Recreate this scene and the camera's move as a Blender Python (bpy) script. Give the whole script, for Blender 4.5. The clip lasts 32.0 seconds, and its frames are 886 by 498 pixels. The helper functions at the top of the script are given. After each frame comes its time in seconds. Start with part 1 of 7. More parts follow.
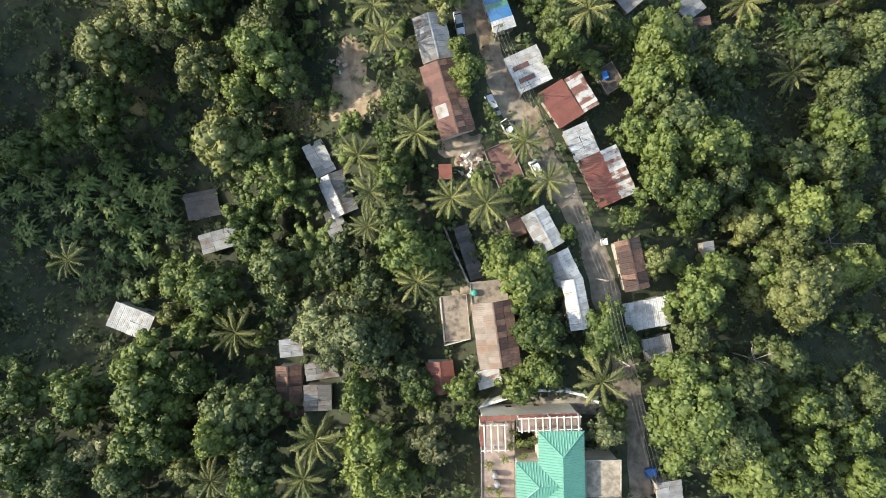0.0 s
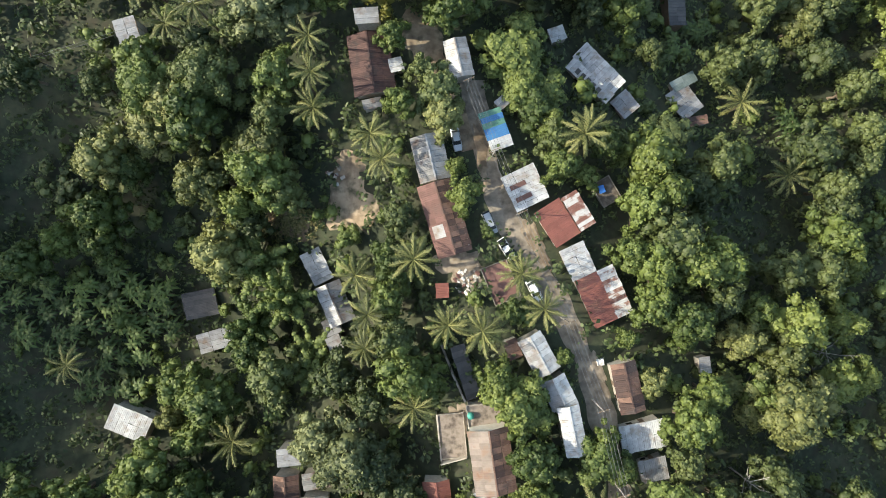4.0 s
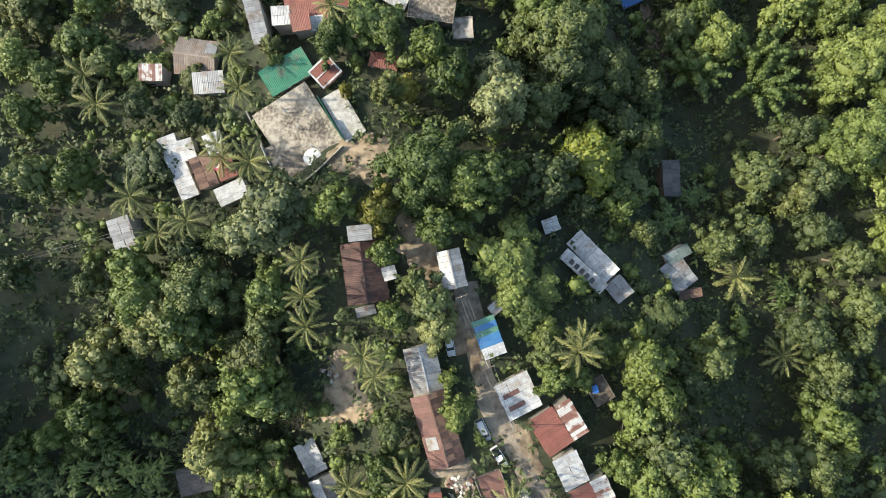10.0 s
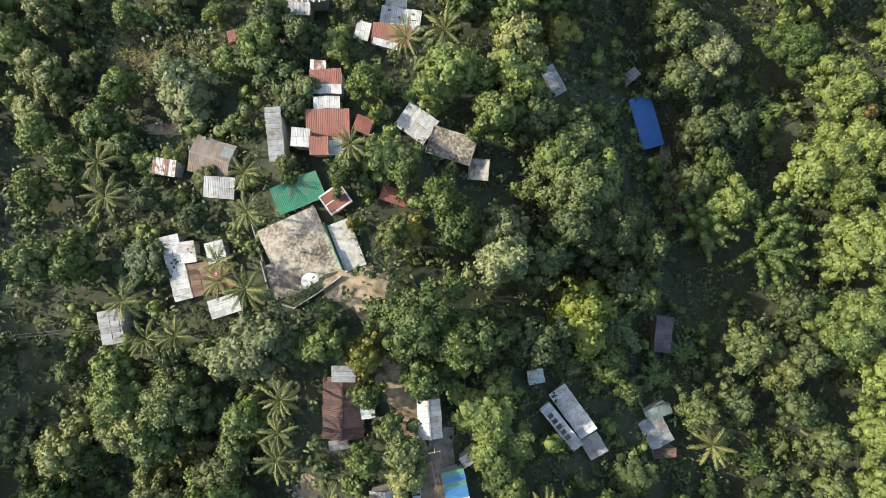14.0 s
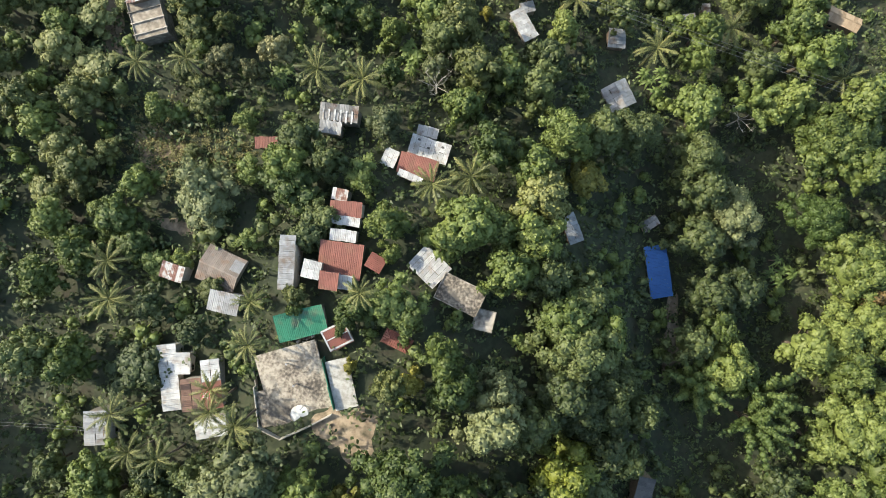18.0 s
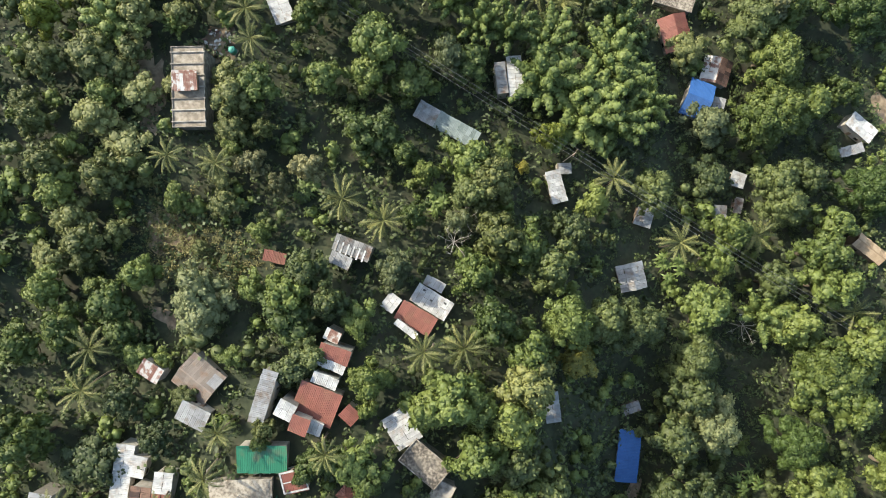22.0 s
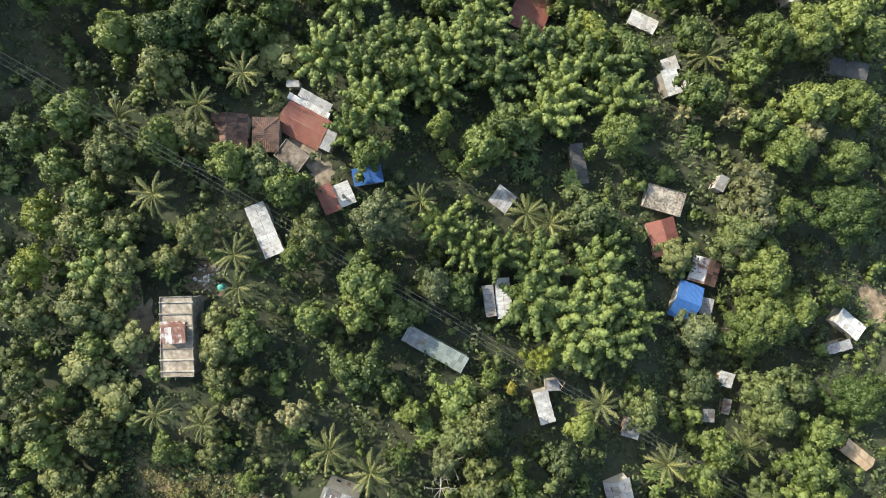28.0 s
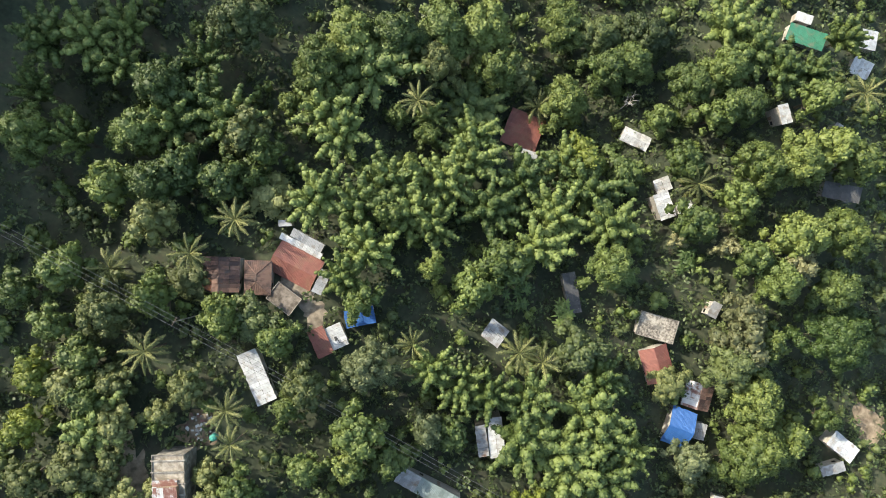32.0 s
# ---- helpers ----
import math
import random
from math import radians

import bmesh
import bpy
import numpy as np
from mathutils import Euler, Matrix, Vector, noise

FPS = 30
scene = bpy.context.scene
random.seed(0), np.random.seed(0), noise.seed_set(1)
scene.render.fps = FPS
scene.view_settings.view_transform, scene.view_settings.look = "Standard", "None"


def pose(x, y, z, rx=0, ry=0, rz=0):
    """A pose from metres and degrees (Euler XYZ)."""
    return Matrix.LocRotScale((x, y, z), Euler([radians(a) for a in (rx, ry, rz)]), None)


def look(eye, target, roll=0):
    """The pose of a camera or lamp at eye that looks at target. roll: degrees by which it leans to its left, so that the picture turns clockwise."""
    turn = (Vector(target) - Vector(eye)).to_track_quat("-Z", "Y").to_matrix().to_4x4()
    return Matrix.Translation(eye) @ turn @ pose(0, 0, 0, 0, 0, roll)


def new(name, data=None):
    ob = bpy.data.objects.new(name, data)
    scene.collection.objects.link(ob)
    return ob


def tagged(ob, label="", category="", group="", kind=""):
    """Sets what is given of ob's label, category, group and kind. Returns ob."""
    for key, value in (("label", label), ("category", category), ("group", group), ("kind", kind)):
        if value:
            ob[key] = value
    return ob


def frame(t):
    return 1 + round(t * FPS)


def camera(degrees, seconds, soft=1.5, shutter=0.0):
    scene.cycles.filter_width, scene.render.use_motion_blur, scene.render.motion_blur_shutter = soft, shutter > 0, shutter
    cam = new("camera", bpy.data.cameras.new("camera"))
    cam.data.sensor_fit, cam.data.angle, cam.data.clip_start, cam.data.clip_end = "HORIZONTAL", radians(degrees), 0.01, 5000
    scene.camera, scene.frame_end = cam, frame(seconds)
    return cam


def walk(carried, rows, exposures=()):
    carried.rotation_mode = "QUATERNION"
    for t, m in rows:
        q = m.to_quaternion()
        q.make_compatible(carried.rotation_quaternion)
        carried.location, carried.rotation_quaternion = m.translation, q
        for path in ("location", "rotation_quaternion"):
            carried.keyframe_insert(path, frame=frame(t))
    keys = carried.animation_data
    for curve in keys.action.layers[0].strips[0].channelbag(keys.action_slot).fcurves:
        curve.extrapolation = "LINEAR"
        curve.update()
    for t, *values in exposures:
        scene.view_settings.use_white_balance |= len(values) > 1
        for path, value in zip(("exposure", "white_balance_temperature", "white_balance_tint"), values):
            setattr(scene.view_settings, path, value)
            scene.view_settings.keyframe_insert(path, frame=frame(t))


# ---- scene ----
cam = camera(73.7, 32.0, soft=0.95)
ROWS = [
    (0.0, -0.00, -0.00, 146.87, -0.00),
    (0.5, 0.04, 2.36, 146.90, -0.01),
    (1.0, 0.10, 4.81, 146.95, 0.03),
    (1.5, 0.16, 7.40, 147.00, 0.04),
    (2.0, 0.23, 10.08, 147.05, 0.08),
    (2.5, 0.30, 12.87, 147.10, 0.14),
    (3.0, 0.37, 15.77, 147.15, 0.11),
    (3.5, 0.44, 18.74, 147.20, 0.13),
    (5.5, 0.85, 30.90, 147.30, 0.11),
    (6.0, 0.92, 34.01, 147.33, 0.16),
    (6.5, 1.01, 37.15, 147.34, 0.16),
    (7.0, 1.11, 40.31, 147.35, 0.14),
    (7.5, 1.21, 43.51, 147.36, 0.16),
    (8.0, 1.29, 46.76, 147.36, 0.15),
    (8.5, 1.37, 50.06, 147.36, 0.16),
    (9.0, 1.46, 53.40, 147.33, 0.15),
    (9.5, 1.56, 56.78, 147.31, 0.16),
    (10.0, 1.67, 60.18, 147.31, 0.18),
    (10.5, 1.77, 63.63, 147.34, 0.23),
    (11.0, 1.87, 67.11, 147.39, 0.21),
    (11.5, 1.96, 70.60, 147.47, 0.23),
    (12.0, 2.00, 74.08, 147.54, 0.48),
    (12.5, 1.95, 77.53, 147.61, 1.59),
    (13.0, 1.76, 80.94, 147.65, 3.91),
    (13.5, 1.40, 84.31, 147.65, 6.24),
    (14.0, 0.88, 87.63, 147.60, 8.95),
    (14.5, 0.20, 90.90, 147.52, 12.20),
    (16.5, -3.48, 104.34, 147.41, 17.55),
    (17.0, -4.54, 108.01, 147.34, 17.53),
    (17.5, -5.60, 111.80, 147.29, 17.50),
    (18.0, -6.65, 115.70, 147.24, 17.52),
    (18.5, -7.71, 119.70, 147.21, 17.62),
    (19.0, -8.83, 123.76, 147.17, 17.64),
    (19.5, -10.09, 127.78, 147.12, 18.07),
    (20.0, -11.61, 131.59, 147.06, 21.35),
    (20.5, -13.44, 135.20, 147.00, 26.39),
    (21.0, -15.49, 138.76, 146.96, 30.67),
    (21.5, -17.63, 142.40, 146.94, 31.44),
    (22.0, -19.74, 146.14, 146.94, 31.42),
    (22.5, -21.80, 149.95, 146.95, 31.42),
    (23.0, -23.85, 153.80, 146.99, 31.51),
    (23.5, -25.92, 157.68, 147.07, 31.54),
    (24.0, -28.02, 161.56, 147.18, 31.58),
    (24.5, -30.14, 165.46, 147.28, 31.55),
    (25.0, -32.27, 169.35, 147.37, 31.51),
    (25.5, -34.41, 173.24, 147.47, 31.51),
    (27.5, -42.95, 188.98, 147.61, 31.47),
    (28.0, -45.12, 192.95, 147.66, 31.50),
    (28.5, -47.27, 196.93, 147.70, 31.46),
    (29.0, -49.43, 200.91, 147.73, 31.47),
    (29.5, -51.59, 204.88, 147.76, 31.47),
    (30.0, -53.72, 208.83, 147.77, 31.45),
    (30.5, -55.78, 212.65, 147.78, 31.43),
    (31.0, -57.71, 216.24, 147.79, 31.39),
    (31.5, -59.44, 219.53, 147.79, 31.36),
    (32.0, -61.05, 222.61, 147.79, 31.32),
]
walk(cam, [(t, pose(x, y, z, 0, 0, turn)) for t, x, y, z, turn in ROWS], [(0.0, 1.33, 6850, 5), (24.0, 1.36, 6850, 5), (29.0, 1.42, 6800, 5), (32.0, 1.47, 6750, 5)])

# ---- light ----
SUN_AZIMUTH, SUN_HEIGHT = 178.0, 33.0       # degrees; the sun stands over the -x side
sky_world = bpy.data.worlds.new("sky")
sky_world.use_nodes = True
scene.world = sky_world
wn, wl = sky_world.node_tree.nodes, sky_world.node_tree.links
sky = wn.new("ShaderNodeTexSky")
sky.sky_type, sky.sun_disc = "NISHITA", False
sky.sun_elevation, sky.sun_rotation = radians(SUN_HEIGHT), radians(90 - SUN_AZIMUTH)
sky.air_density, sky.dust_density = 1.2, 2.0
wl.new(sky.outputs["Color"], wn["Background"].inputs["Color"])
wn["Background"].inputs["Strength"].default_value = 0.15
sun = new("sun", bpy.data.lights.new("sun", "SUN"))
sun.data.energy, sun.data.angle, sun.data.color = 3.0, radians(0.6), (1.0, 0.93, 0.82)
sun_dir = Vector((math.cos(radians(SUN_AZIMUTH)) * math.cos(radians(SUN_HEIGHT)), math.sin(radians(SUN_AZIMUTH)) * math.cos(radians(SUN_HEIGHT)), math.sin(radians(SUN_HEIGHT))))
sun.matrix_world = look(sun_dir * 300, (0, 0, 0))


# ---- materials ----
def surface(name, stops, scale=1.5, rough=0.7, metal=0.0, bump=0.3, rand=0.5, island=0.0, through_light=0.0, stain=None, relief=0.05):
    """A node material: a colour ramp over fine grain, broad wear and each piece's own shade."""
    m = bpy.data.materials.new(name)
    m.use_nodes = True
    n, l = m.node_tree.nodes, m.node_tree.links
    bsdf = n["Principled BSDF"]
    geo, info = n.new("ShaderNodeNewGeometry"), n.new("ShaderNodeObjectInfo")

    def grain(s, detail):
        t = n.new("ShaderNodeTexNoise")
        t.inputs["Scale"].default_value, t.inputs["Detail"].default_value = s, detail
        l.new(geo.outputs["Position"], t.inputs["Vector"])
        return t.outputs["Fac"]

    def calc(op, a, b):
        t = n.new("ShaderNodeMath")
        t.operation = op
        for i, v in enumerate((a, b)):
            if isinstance(v, (int, float)):
                t.inputs[i].default_value = v
            else:
                l.new(v, t.inputs[i])
        return t.outputs[0]

    fine, broad = grain(scale, 4), grain(scale * 0.12, 2)
    fac = calc("ADD", calc("MULTIPLY", fine, 0.55), calc("MULTIPLY", broad, 0.45))
    fac = calc("ADD", fac, calc("MULTIPLY", calc("SUBTRACT", info.outputs["Random"], 0.5), rand))
    if island:
        fac = calc("ADD", fac, calc("MULTIPLY", calc("SUBTRACT", geo.outputs["Random Per Island"], 0.5), island))
    ramp = n.new("ShaderNodeValToRGB")
    els = ramp.color_ramp.elements
    while len(els) < len(stops):
        els.new(0.5)
    for e, (p, c) in zip(els, stops):
        e.position, e.color = p, (*c, 1)
    l.new(fac, ramp.inputs["Fac"])
    colour = ramp.outputs["Color"]
    if stain:
        mix, blot = n.new("ShaderNodeMixRGB"), n.new("ShaderNodeValToRGB")
        blot.color_ramp.elements[0].position, blot.color_ramp.elements[1].position = 0.52, 0.72
        l.new(grain(stain[1], 5), blot.inputs["Fac"])
        l.new(blot.outputs["Color"], mix.inputs["Fac"])
        l.new(colour, mix.inputs["Color1"])
        mix.inputs["Color2"].default_value = (*stain[0], 1)
        colour = mix.outputs["Color"]
    l.new(colour, bsdf.inputs["Base Color"])
    bsdf.inputs["Roughness"].default_value, bsdf.inputs["Metallic"].default_value = rough, metal
    if bump:
        b = n.new("ShaderNodeBump")
        b.inputs["Strength"].default_value, b.inputs["Distance"].default_value = bump, relief
        l.new(fine, b.inputs["Height"])
        l.new(b.outputs["Normal"], bsdf.inputs["Normal"])
    if through_light:
        tr, mx = n.new("ShaderNodeBsdfTranslucent"), n.new("ShaderNodeMixShader")
        l.new(colour, tr.inputs["Color"])
        mx.inputs["Fac"].default_value = through_light
        l.new(bsdf.outputs["BSDF"], mx.inputs[1])
        l.new(tr.outputs["BSDF"], mx.inputs[2])
        l.new(mx.outputs["Shader"], n["Material Output"].inputs["Surface"])
    return m


def leafy(name, dark, light, rough=0.6, island=0.5, rand=0.8):
    return surface(name, [(0.15, dark), (0.85, light)], 2.6, rough, 0.0, 0.7, rand, island, 0.2, relief=0.14)


LEAF = {
    "mango": leafy("mango_leaf", (0.036, 0.054, 0.016), (0.112, 0.138, 0.043)),
    "green": leafy("broad_leaf", (0.046, 0.072, 0.015), (0.136, 0.176, 0.043)),
    "light": leafy("light_leaf", (0.064, 0.092, 0.018), (0.176, 0.212, 0.052)),
    "bamboo": leafy("bamboo_leaf", (0.058, 0.090, 0.020), (0.172, 0.214, 0.056)),
    "dull": leafy("olive_leaf", (0.074, 0.090, 0.024), (0.206, 0.216, 0.072)),
    "lime": leafy("lime_leaf", (0.080, 0.104, 0.014), (0.215, 0.240, 0.036), rand=0.3),
    "yellow": leafy("yellow_leaf", (0.115, 0.114, 0.018), (0.290, 0.262, 0.052)),
    "cream": leafy("blossom", (0.088, 0.096, 0.040), (0.270, 0.256, 0.120)),
    "rain": leafy("fine_leaf", (0.032, 0.058, 0.011), (0.070, 0.110, 0.022), island=0.3, rand=0.2),
    "palm": leafy("palm_leaf", (0.062, 0.076, 0.020), (0.215, 0.215, 0.070)),
    "banana": leafy("banana_leaf", (0.050, 0.082, 0.018), (0.140, 0.190, 0.046)),
    "grey": leafy("grey_leaf", (0.066, 0.084, 0.033), (0.198, 0.218, 0.095)),
    "brown": leafy("dry_leaf", (0.130, 0.088, 0.030), (0.340, 0.245, 0.099)),
}
BARK = surface("bark", [(0.3, (0.07, 0.052, 0.036)), (0.8, (0.19, 0.15, 0.11))], 3, 0.9, 0, 0.6)
WEED = surface("weeds", [(0.2, (0.034, 0.052, 0.015)), (0.8, (0.095, 0.125, 0.036))], 0.5, 0.6, 0, 0, 0, 0.6, 0.15)
STRAW = surface("dry_grass", [(0.35, (0.115, 0.115, 0.040)), (0.65, (0.28, 0.25, 0.105))], 0.8, 0.8, 0, 0, 0, 0.5, 0.15)
LITTER = surface("forest_floor", [(0.38, (0.022, 0.030, 0.015)), (0.5, (0.036, 0.045, 0.022)), (0.62, (0.056, 0.060, 0.032))], 0.8, 0.95, 0, 0.8, 0, stain=((0.040, 0.036, 0.022), 0.35))
SOIL = surface("bare_soil", [(0.38, (0.13, 0.092, 0.058)), (0.5, (0.24, 0.18, 0.12)), (0.62, (0.36, 0.28, 0.19))], 0.6, 0.95, 0, 0.6, 0, stain=((0.07, 0.062, 0.035), 0.5))
DIRT = surface("road_dirt", [(0.38, (0.13, 0.105, 0.078)), (0.62, (0.31, 0.255, 0.19))], 0.7, 0.95, 0, 0.5, 0, stain=((0.11, 0.085, 0.06), 0.5))
CONCRETE = surface("concrete", [(0.38, (0.13, 0.115, 0.094)), (0.62, (0.40, 0.36, 0.305))], 0.9, 0.9, 0, 0.3, 0.25, stain=((0.085, 0.075, 0.062), 0.4))
BLOCK = surface("block_wall", [(0.3, (0.22, 0.20, 0.17)), (0.75, (0.45, 0.41, 0.35))], 2, 0.9, 0, 0.4, 0.4)
RENDER = surface("painted_wall", [(0.3, (0.50, 0.45, 0.36)), (0.75, (0.74, 0.70, 0.62))], 1.5, 0.8, 0, 0.2, 0.3)
WOOD = surface("old_wood", [(0.3, (0.11, 0.075, 0.05)), (0.75, (0.28, 0.20, 0.14))], 3, 0.85, 0, 0.5, 0.4)
GLASS = surface("dark_pane", [(0.3, (0.02, 0.024, 0.026)), (0.7, (0.04, 0.045, 0.05))], 1, 0.1, 0, 0, 0.1)
ROOF = {
    "white": surface("pale_zinc", [(0.3, (0.27, 0.27, 0.265)), (0.5, (0.43, 0.428, 0.42)), (0.7, (0.58, 0.575, 0.56))], 1.2, 0.6, 0.05, 0.15, 0.22, stain=((0.30, 0.26, 0.22), 0.7)),
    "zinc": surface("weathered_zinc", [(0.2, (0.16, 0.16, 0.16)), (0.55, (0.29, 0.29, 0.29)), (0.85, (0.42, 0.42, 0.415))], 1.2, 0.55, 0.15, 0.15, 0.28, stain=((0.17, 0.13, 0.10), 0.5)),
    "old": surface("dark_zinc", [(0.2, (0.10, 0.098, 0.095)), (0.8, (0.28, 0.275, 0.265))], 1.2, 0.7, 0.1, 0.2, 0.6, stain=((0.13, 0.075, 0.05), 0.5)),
    "red": surface("red_sheet", [(0.25, (0.150, 0.052, 0.038)), (0.75, (0.240, 0.086, 0.062))], 1.0, 0.6, 0.0, 0.15, 0.25, stain=((0.20, 0.095, 0.06), 0.4)),
    "brick": surface("dull_red_sheet", [(0.25, (0.105, 0.050, 0.040)), (0.75, (0.175, 0.090, 0.073))], 1.0, 0.75, 0.0, 0.2, 0.3, stain=((0.10, 0.055, 0.045), 0.4)),
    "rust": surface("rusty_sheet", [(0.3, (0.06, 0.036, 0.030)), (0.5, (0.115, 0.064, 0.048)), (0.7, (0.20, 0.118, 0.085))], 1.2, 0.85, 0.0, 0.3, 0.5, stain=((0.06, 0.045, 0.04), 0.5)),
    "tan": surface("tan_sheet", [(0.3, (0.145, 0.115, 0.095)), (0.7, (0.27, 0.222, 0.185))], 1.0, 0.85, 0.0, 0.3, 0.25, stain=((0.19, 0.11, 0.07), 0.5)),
    "mixed": surface("patched_sheet", [(0.36, (0.17, 0.075, 0.055)), (0.44, (0.27, 0.17, 0.135)), (0.49, (0.42, 0.40, 0.38)), (0.7, (0.54, 0.53, 0.51))], 1.1, 0.65, 0.0, 0.2, 0.22),
    "blue": surface("blue_sheet", [(0.25, (0.018, 0.080, 0.24)), (0.75, (0.036, 0.118, 0.33))], 0.8, 0.5, 0.0, 0.1, 0.15),
    "sky": surface("blue_band_sheet", [(0.3, (0.040, 0.13, 0.30)), (0.7, (0.055, 0.18, 0.34))], 0.8, 0.5, 0.0, 0.1, 0.3),
    "leaf": surface("green_band_sheet", [(0.3, (0.065, 0.17, 0.13)), (0.7, (0.10, 0.22, 0.15))], 0.8, 0.5, 0.0, 0.1, 0.3),
    "green": surface("green_sheet", [(0.25, (0.012, 0.110, 0.060)), (0.75, (0.030, 0.20, 0.115))], 0.7, 0.55, 0.0, 0.1, 0.15, stain=((0.10, 0.125, 0.075), 0.5)),
    "teal": surface("teal_tile", [(0.25, (0.075, 0.22, 0.165)), (0.75, (0.115, 0.30, 0.235))], 1.0, 0.5, 0.0, 0.1, 0.15),
    "slate": surface("dull_green_sheet", [(0.25, (0.10, 0.13, 0.12)), (0.75, (0.22, 0.26, 0.25))], 1.0, 0.6, 0.1, 0.1, 0.4),
    "dark": surface("dark_sheet", [(0.25, (0.035, 0.035, 0.038)), (0.75, (0.10, 0.095, 0.09))], 1.0, 0.7, 0.0, 0.1, 0.3),
    "brown": surface("brown_cover", [(0.25, (0.20, 0.14, 0.085)), (0.75, (0.40, 0.30, 0.20))], 1.0, 0.9, 0.0, 0.4, 0.3),
    # Rust made darker to imitate a roof under the trees' shade.
    "shaded_rust": surface("shaded_rust_sheet", [(0.3, (0.046, 0.025, 0.023)), (0.7, (0.100, 0.054, 0.045))], 1.1, 0.85, 0.0, 0.2, 0.3, stain=((0.035, 0.028, 0.026), 0.5)),
    "slab": CONCRETE,
    "sandy": surface("sandy_concrete", [(0.38, (0.20, 0.165, 0.125)), (0.5, (0.33, 0.285, 0.225)), (0.62, (0.46, 0.41, 0.34))], 1.1, 0.9, 0, 0.3, 0.2, stain=((0.14, 0.115, 0.085), 0.5)),
    "orange": surface("orange_rust_sheet", [(0.3, (0.17, 0.055, 0.024)), (0.7, (0.33, 0.12, 0.05))], 1.2, 0.85, 0.0, 0.3, 0.4, stain=((0.10, 0.05, 0.035), 0.6)),
    "court": surface("court_concrete", [(0.38, (0.070, 0.060, 0.050)), (0.46, (0.16, 0.135, 0.108)), (0.53, (0.27, 0.232, 0.183)), (0.62, (0.39, 0.345, 0.28))], 1.8, 0.95, 0, 0.3, 0.1, stain=((0.10, 0.09, 0.078), 0.30)),
    "pale": surface("pale_plaster", [(0.38, (0.18, 0.17, 0.15)), (0.5, (0.34, 0.33, 0.30)), (0.62, (0.46, 0.45, 0.42))], 1.3, 0.9, 0, 0.2, 0.1, stain=((0.22, 0.20, 0.17), 0.4)),
    "dirty": surface("dirty_concrete", [(0.38, (0.085, 0.068, 0.052)), (0.62, (0.24, 0.20, 0.165))], 1.3, 0.95, 0, 0.3, 0.2, stain=((0.055, 0.042, 0.032), 0.6)),
    "terrace": surface("pinkish_tile", [(0.3, (0.20, 0.145, 0.12)), (0.7, (0.36, 0.285, 0.245))], 1.1, 0.85, 0, 0.2, 0.2, stain=((0.12, 0.085, 0.07), 0.5)),
}


# ---- terrain ----
HILLS = (-5.3, -2.7, 0.0, -1.1, -0.8, -0.7, -1.0, -0.2, -2.5, -7.6, -9.1, -4.9, 6.4, 2.5, -2.4, -0.5, 1.0, -7.3, -8.0, -3.4, 7.5, 1.6, -3.7, -0.8, 3.7, -0.1, 4.2, 5.9, 3.2, -4.3, -3.6, -0.6, 1.7, -2.7, -0.7, 5.3, 4.3, -0.7, 1.0, 0.6, 1.0, -0.0, 0.4, 8.1, 5.7, -6.4, -3.2, 0.2, 0.2, 5.1, -0.1, -1.7, 4.5, -2.5, -0.3, 1.0, -3.7, 1.6, 0.5, -0.8, 1.2, -0.3, 6.2, 3.0, -0.8, 3.6, 2.5, 3.1, -1.4, -4.2, 4.3, 2.5, -0.2, -1.8, -5.5, -1.1, 4.8, 1.4, 0.9, 0.5, -0.6, -3.8, -7.0, -0.3, 7.6, 2.9, 0.2, 0.0, -0.2, -1.0, -1.4, 1.0, -0.9, -2.9, -0.7, -0.0)
LIE = (13.8, -16.6, -55.5, 1.4)
COLS, X0, Y0, STEP, WIDE = 8, -120.0, -50.0, 34.0, 30.0
HN = np.array(HILLS)
HX, HY = X0 + STEP * (np.arange(len(HN)) % COLS), Y0 + STEP * (np.arange(len(HN)) // COLS)


WEST = (-285.0, 62.0, 80.0, 38.0)       # an unseen ridge across the valley, added to cast shade: where its crest runs, its width, its height, and how much a knoll on it adds


def lie(x, y):
    """The ground's height: a spur that falls away ahead and to both sides."""
    x, y = np.asarray(x, float), np.asarray(y, float)
    u, v = np.tanh(x / 150), np.tanh((y - 90) / 250)
    z = LIE[0] + LIE[1] * u + LIE[2] * v + LIE[3] * u * u
    # The added knoll lengthens the ridge's shadow around y = 38.
    crest = WEST[2] + WEST[3] * np.exp(-((y - 38) / 38) ** 2)
    z = z + crest * np.exp(-((x - WEST[0]) / WEST[1]) ** 2)
    for a, cx, cy in zip(HN, HX, HY):
        z = z + a * np.exp(-((x - cx) ** 2 + (y - cy) ** 2) / (2 * WIDE ** 2))
    return z


def mesh_of(name, verts, faces, material, smooth=False):
    me = bpy.data.meshes.new(name)
    me.from_pydata([tuple(v) for v in verts], [], [tuple(f) for f in faces])
    me.materials.append(material)
    if smooth:
        me.polygons.foreach_set("use_smooth", [True] * len(me.polygons))
    me.update()
    return me


def raw_mesh(name, verts, quads, material):
    """A mesh of quads from numpy arrays."""
    me = bpy.data.meshes.new(name)
    nq = len(quads)
    me.vertices.add(len(verts))
    me.vertices.foreach_set("co", np.asarray(verts, np.float32).ravel())
    me.loops.add(nq * 4)
    me.loops.foreach_set("vertex_index", np.asarray(quads, np.int32).ravel())
    me.polygons.add(nq)
    me.polygons.foreach_set("loop_start", np.arange(0, nq * 4, 4, dtype=np.int32))
    me.materials.append(material)
    me.update(calc_edges=True)
    return me


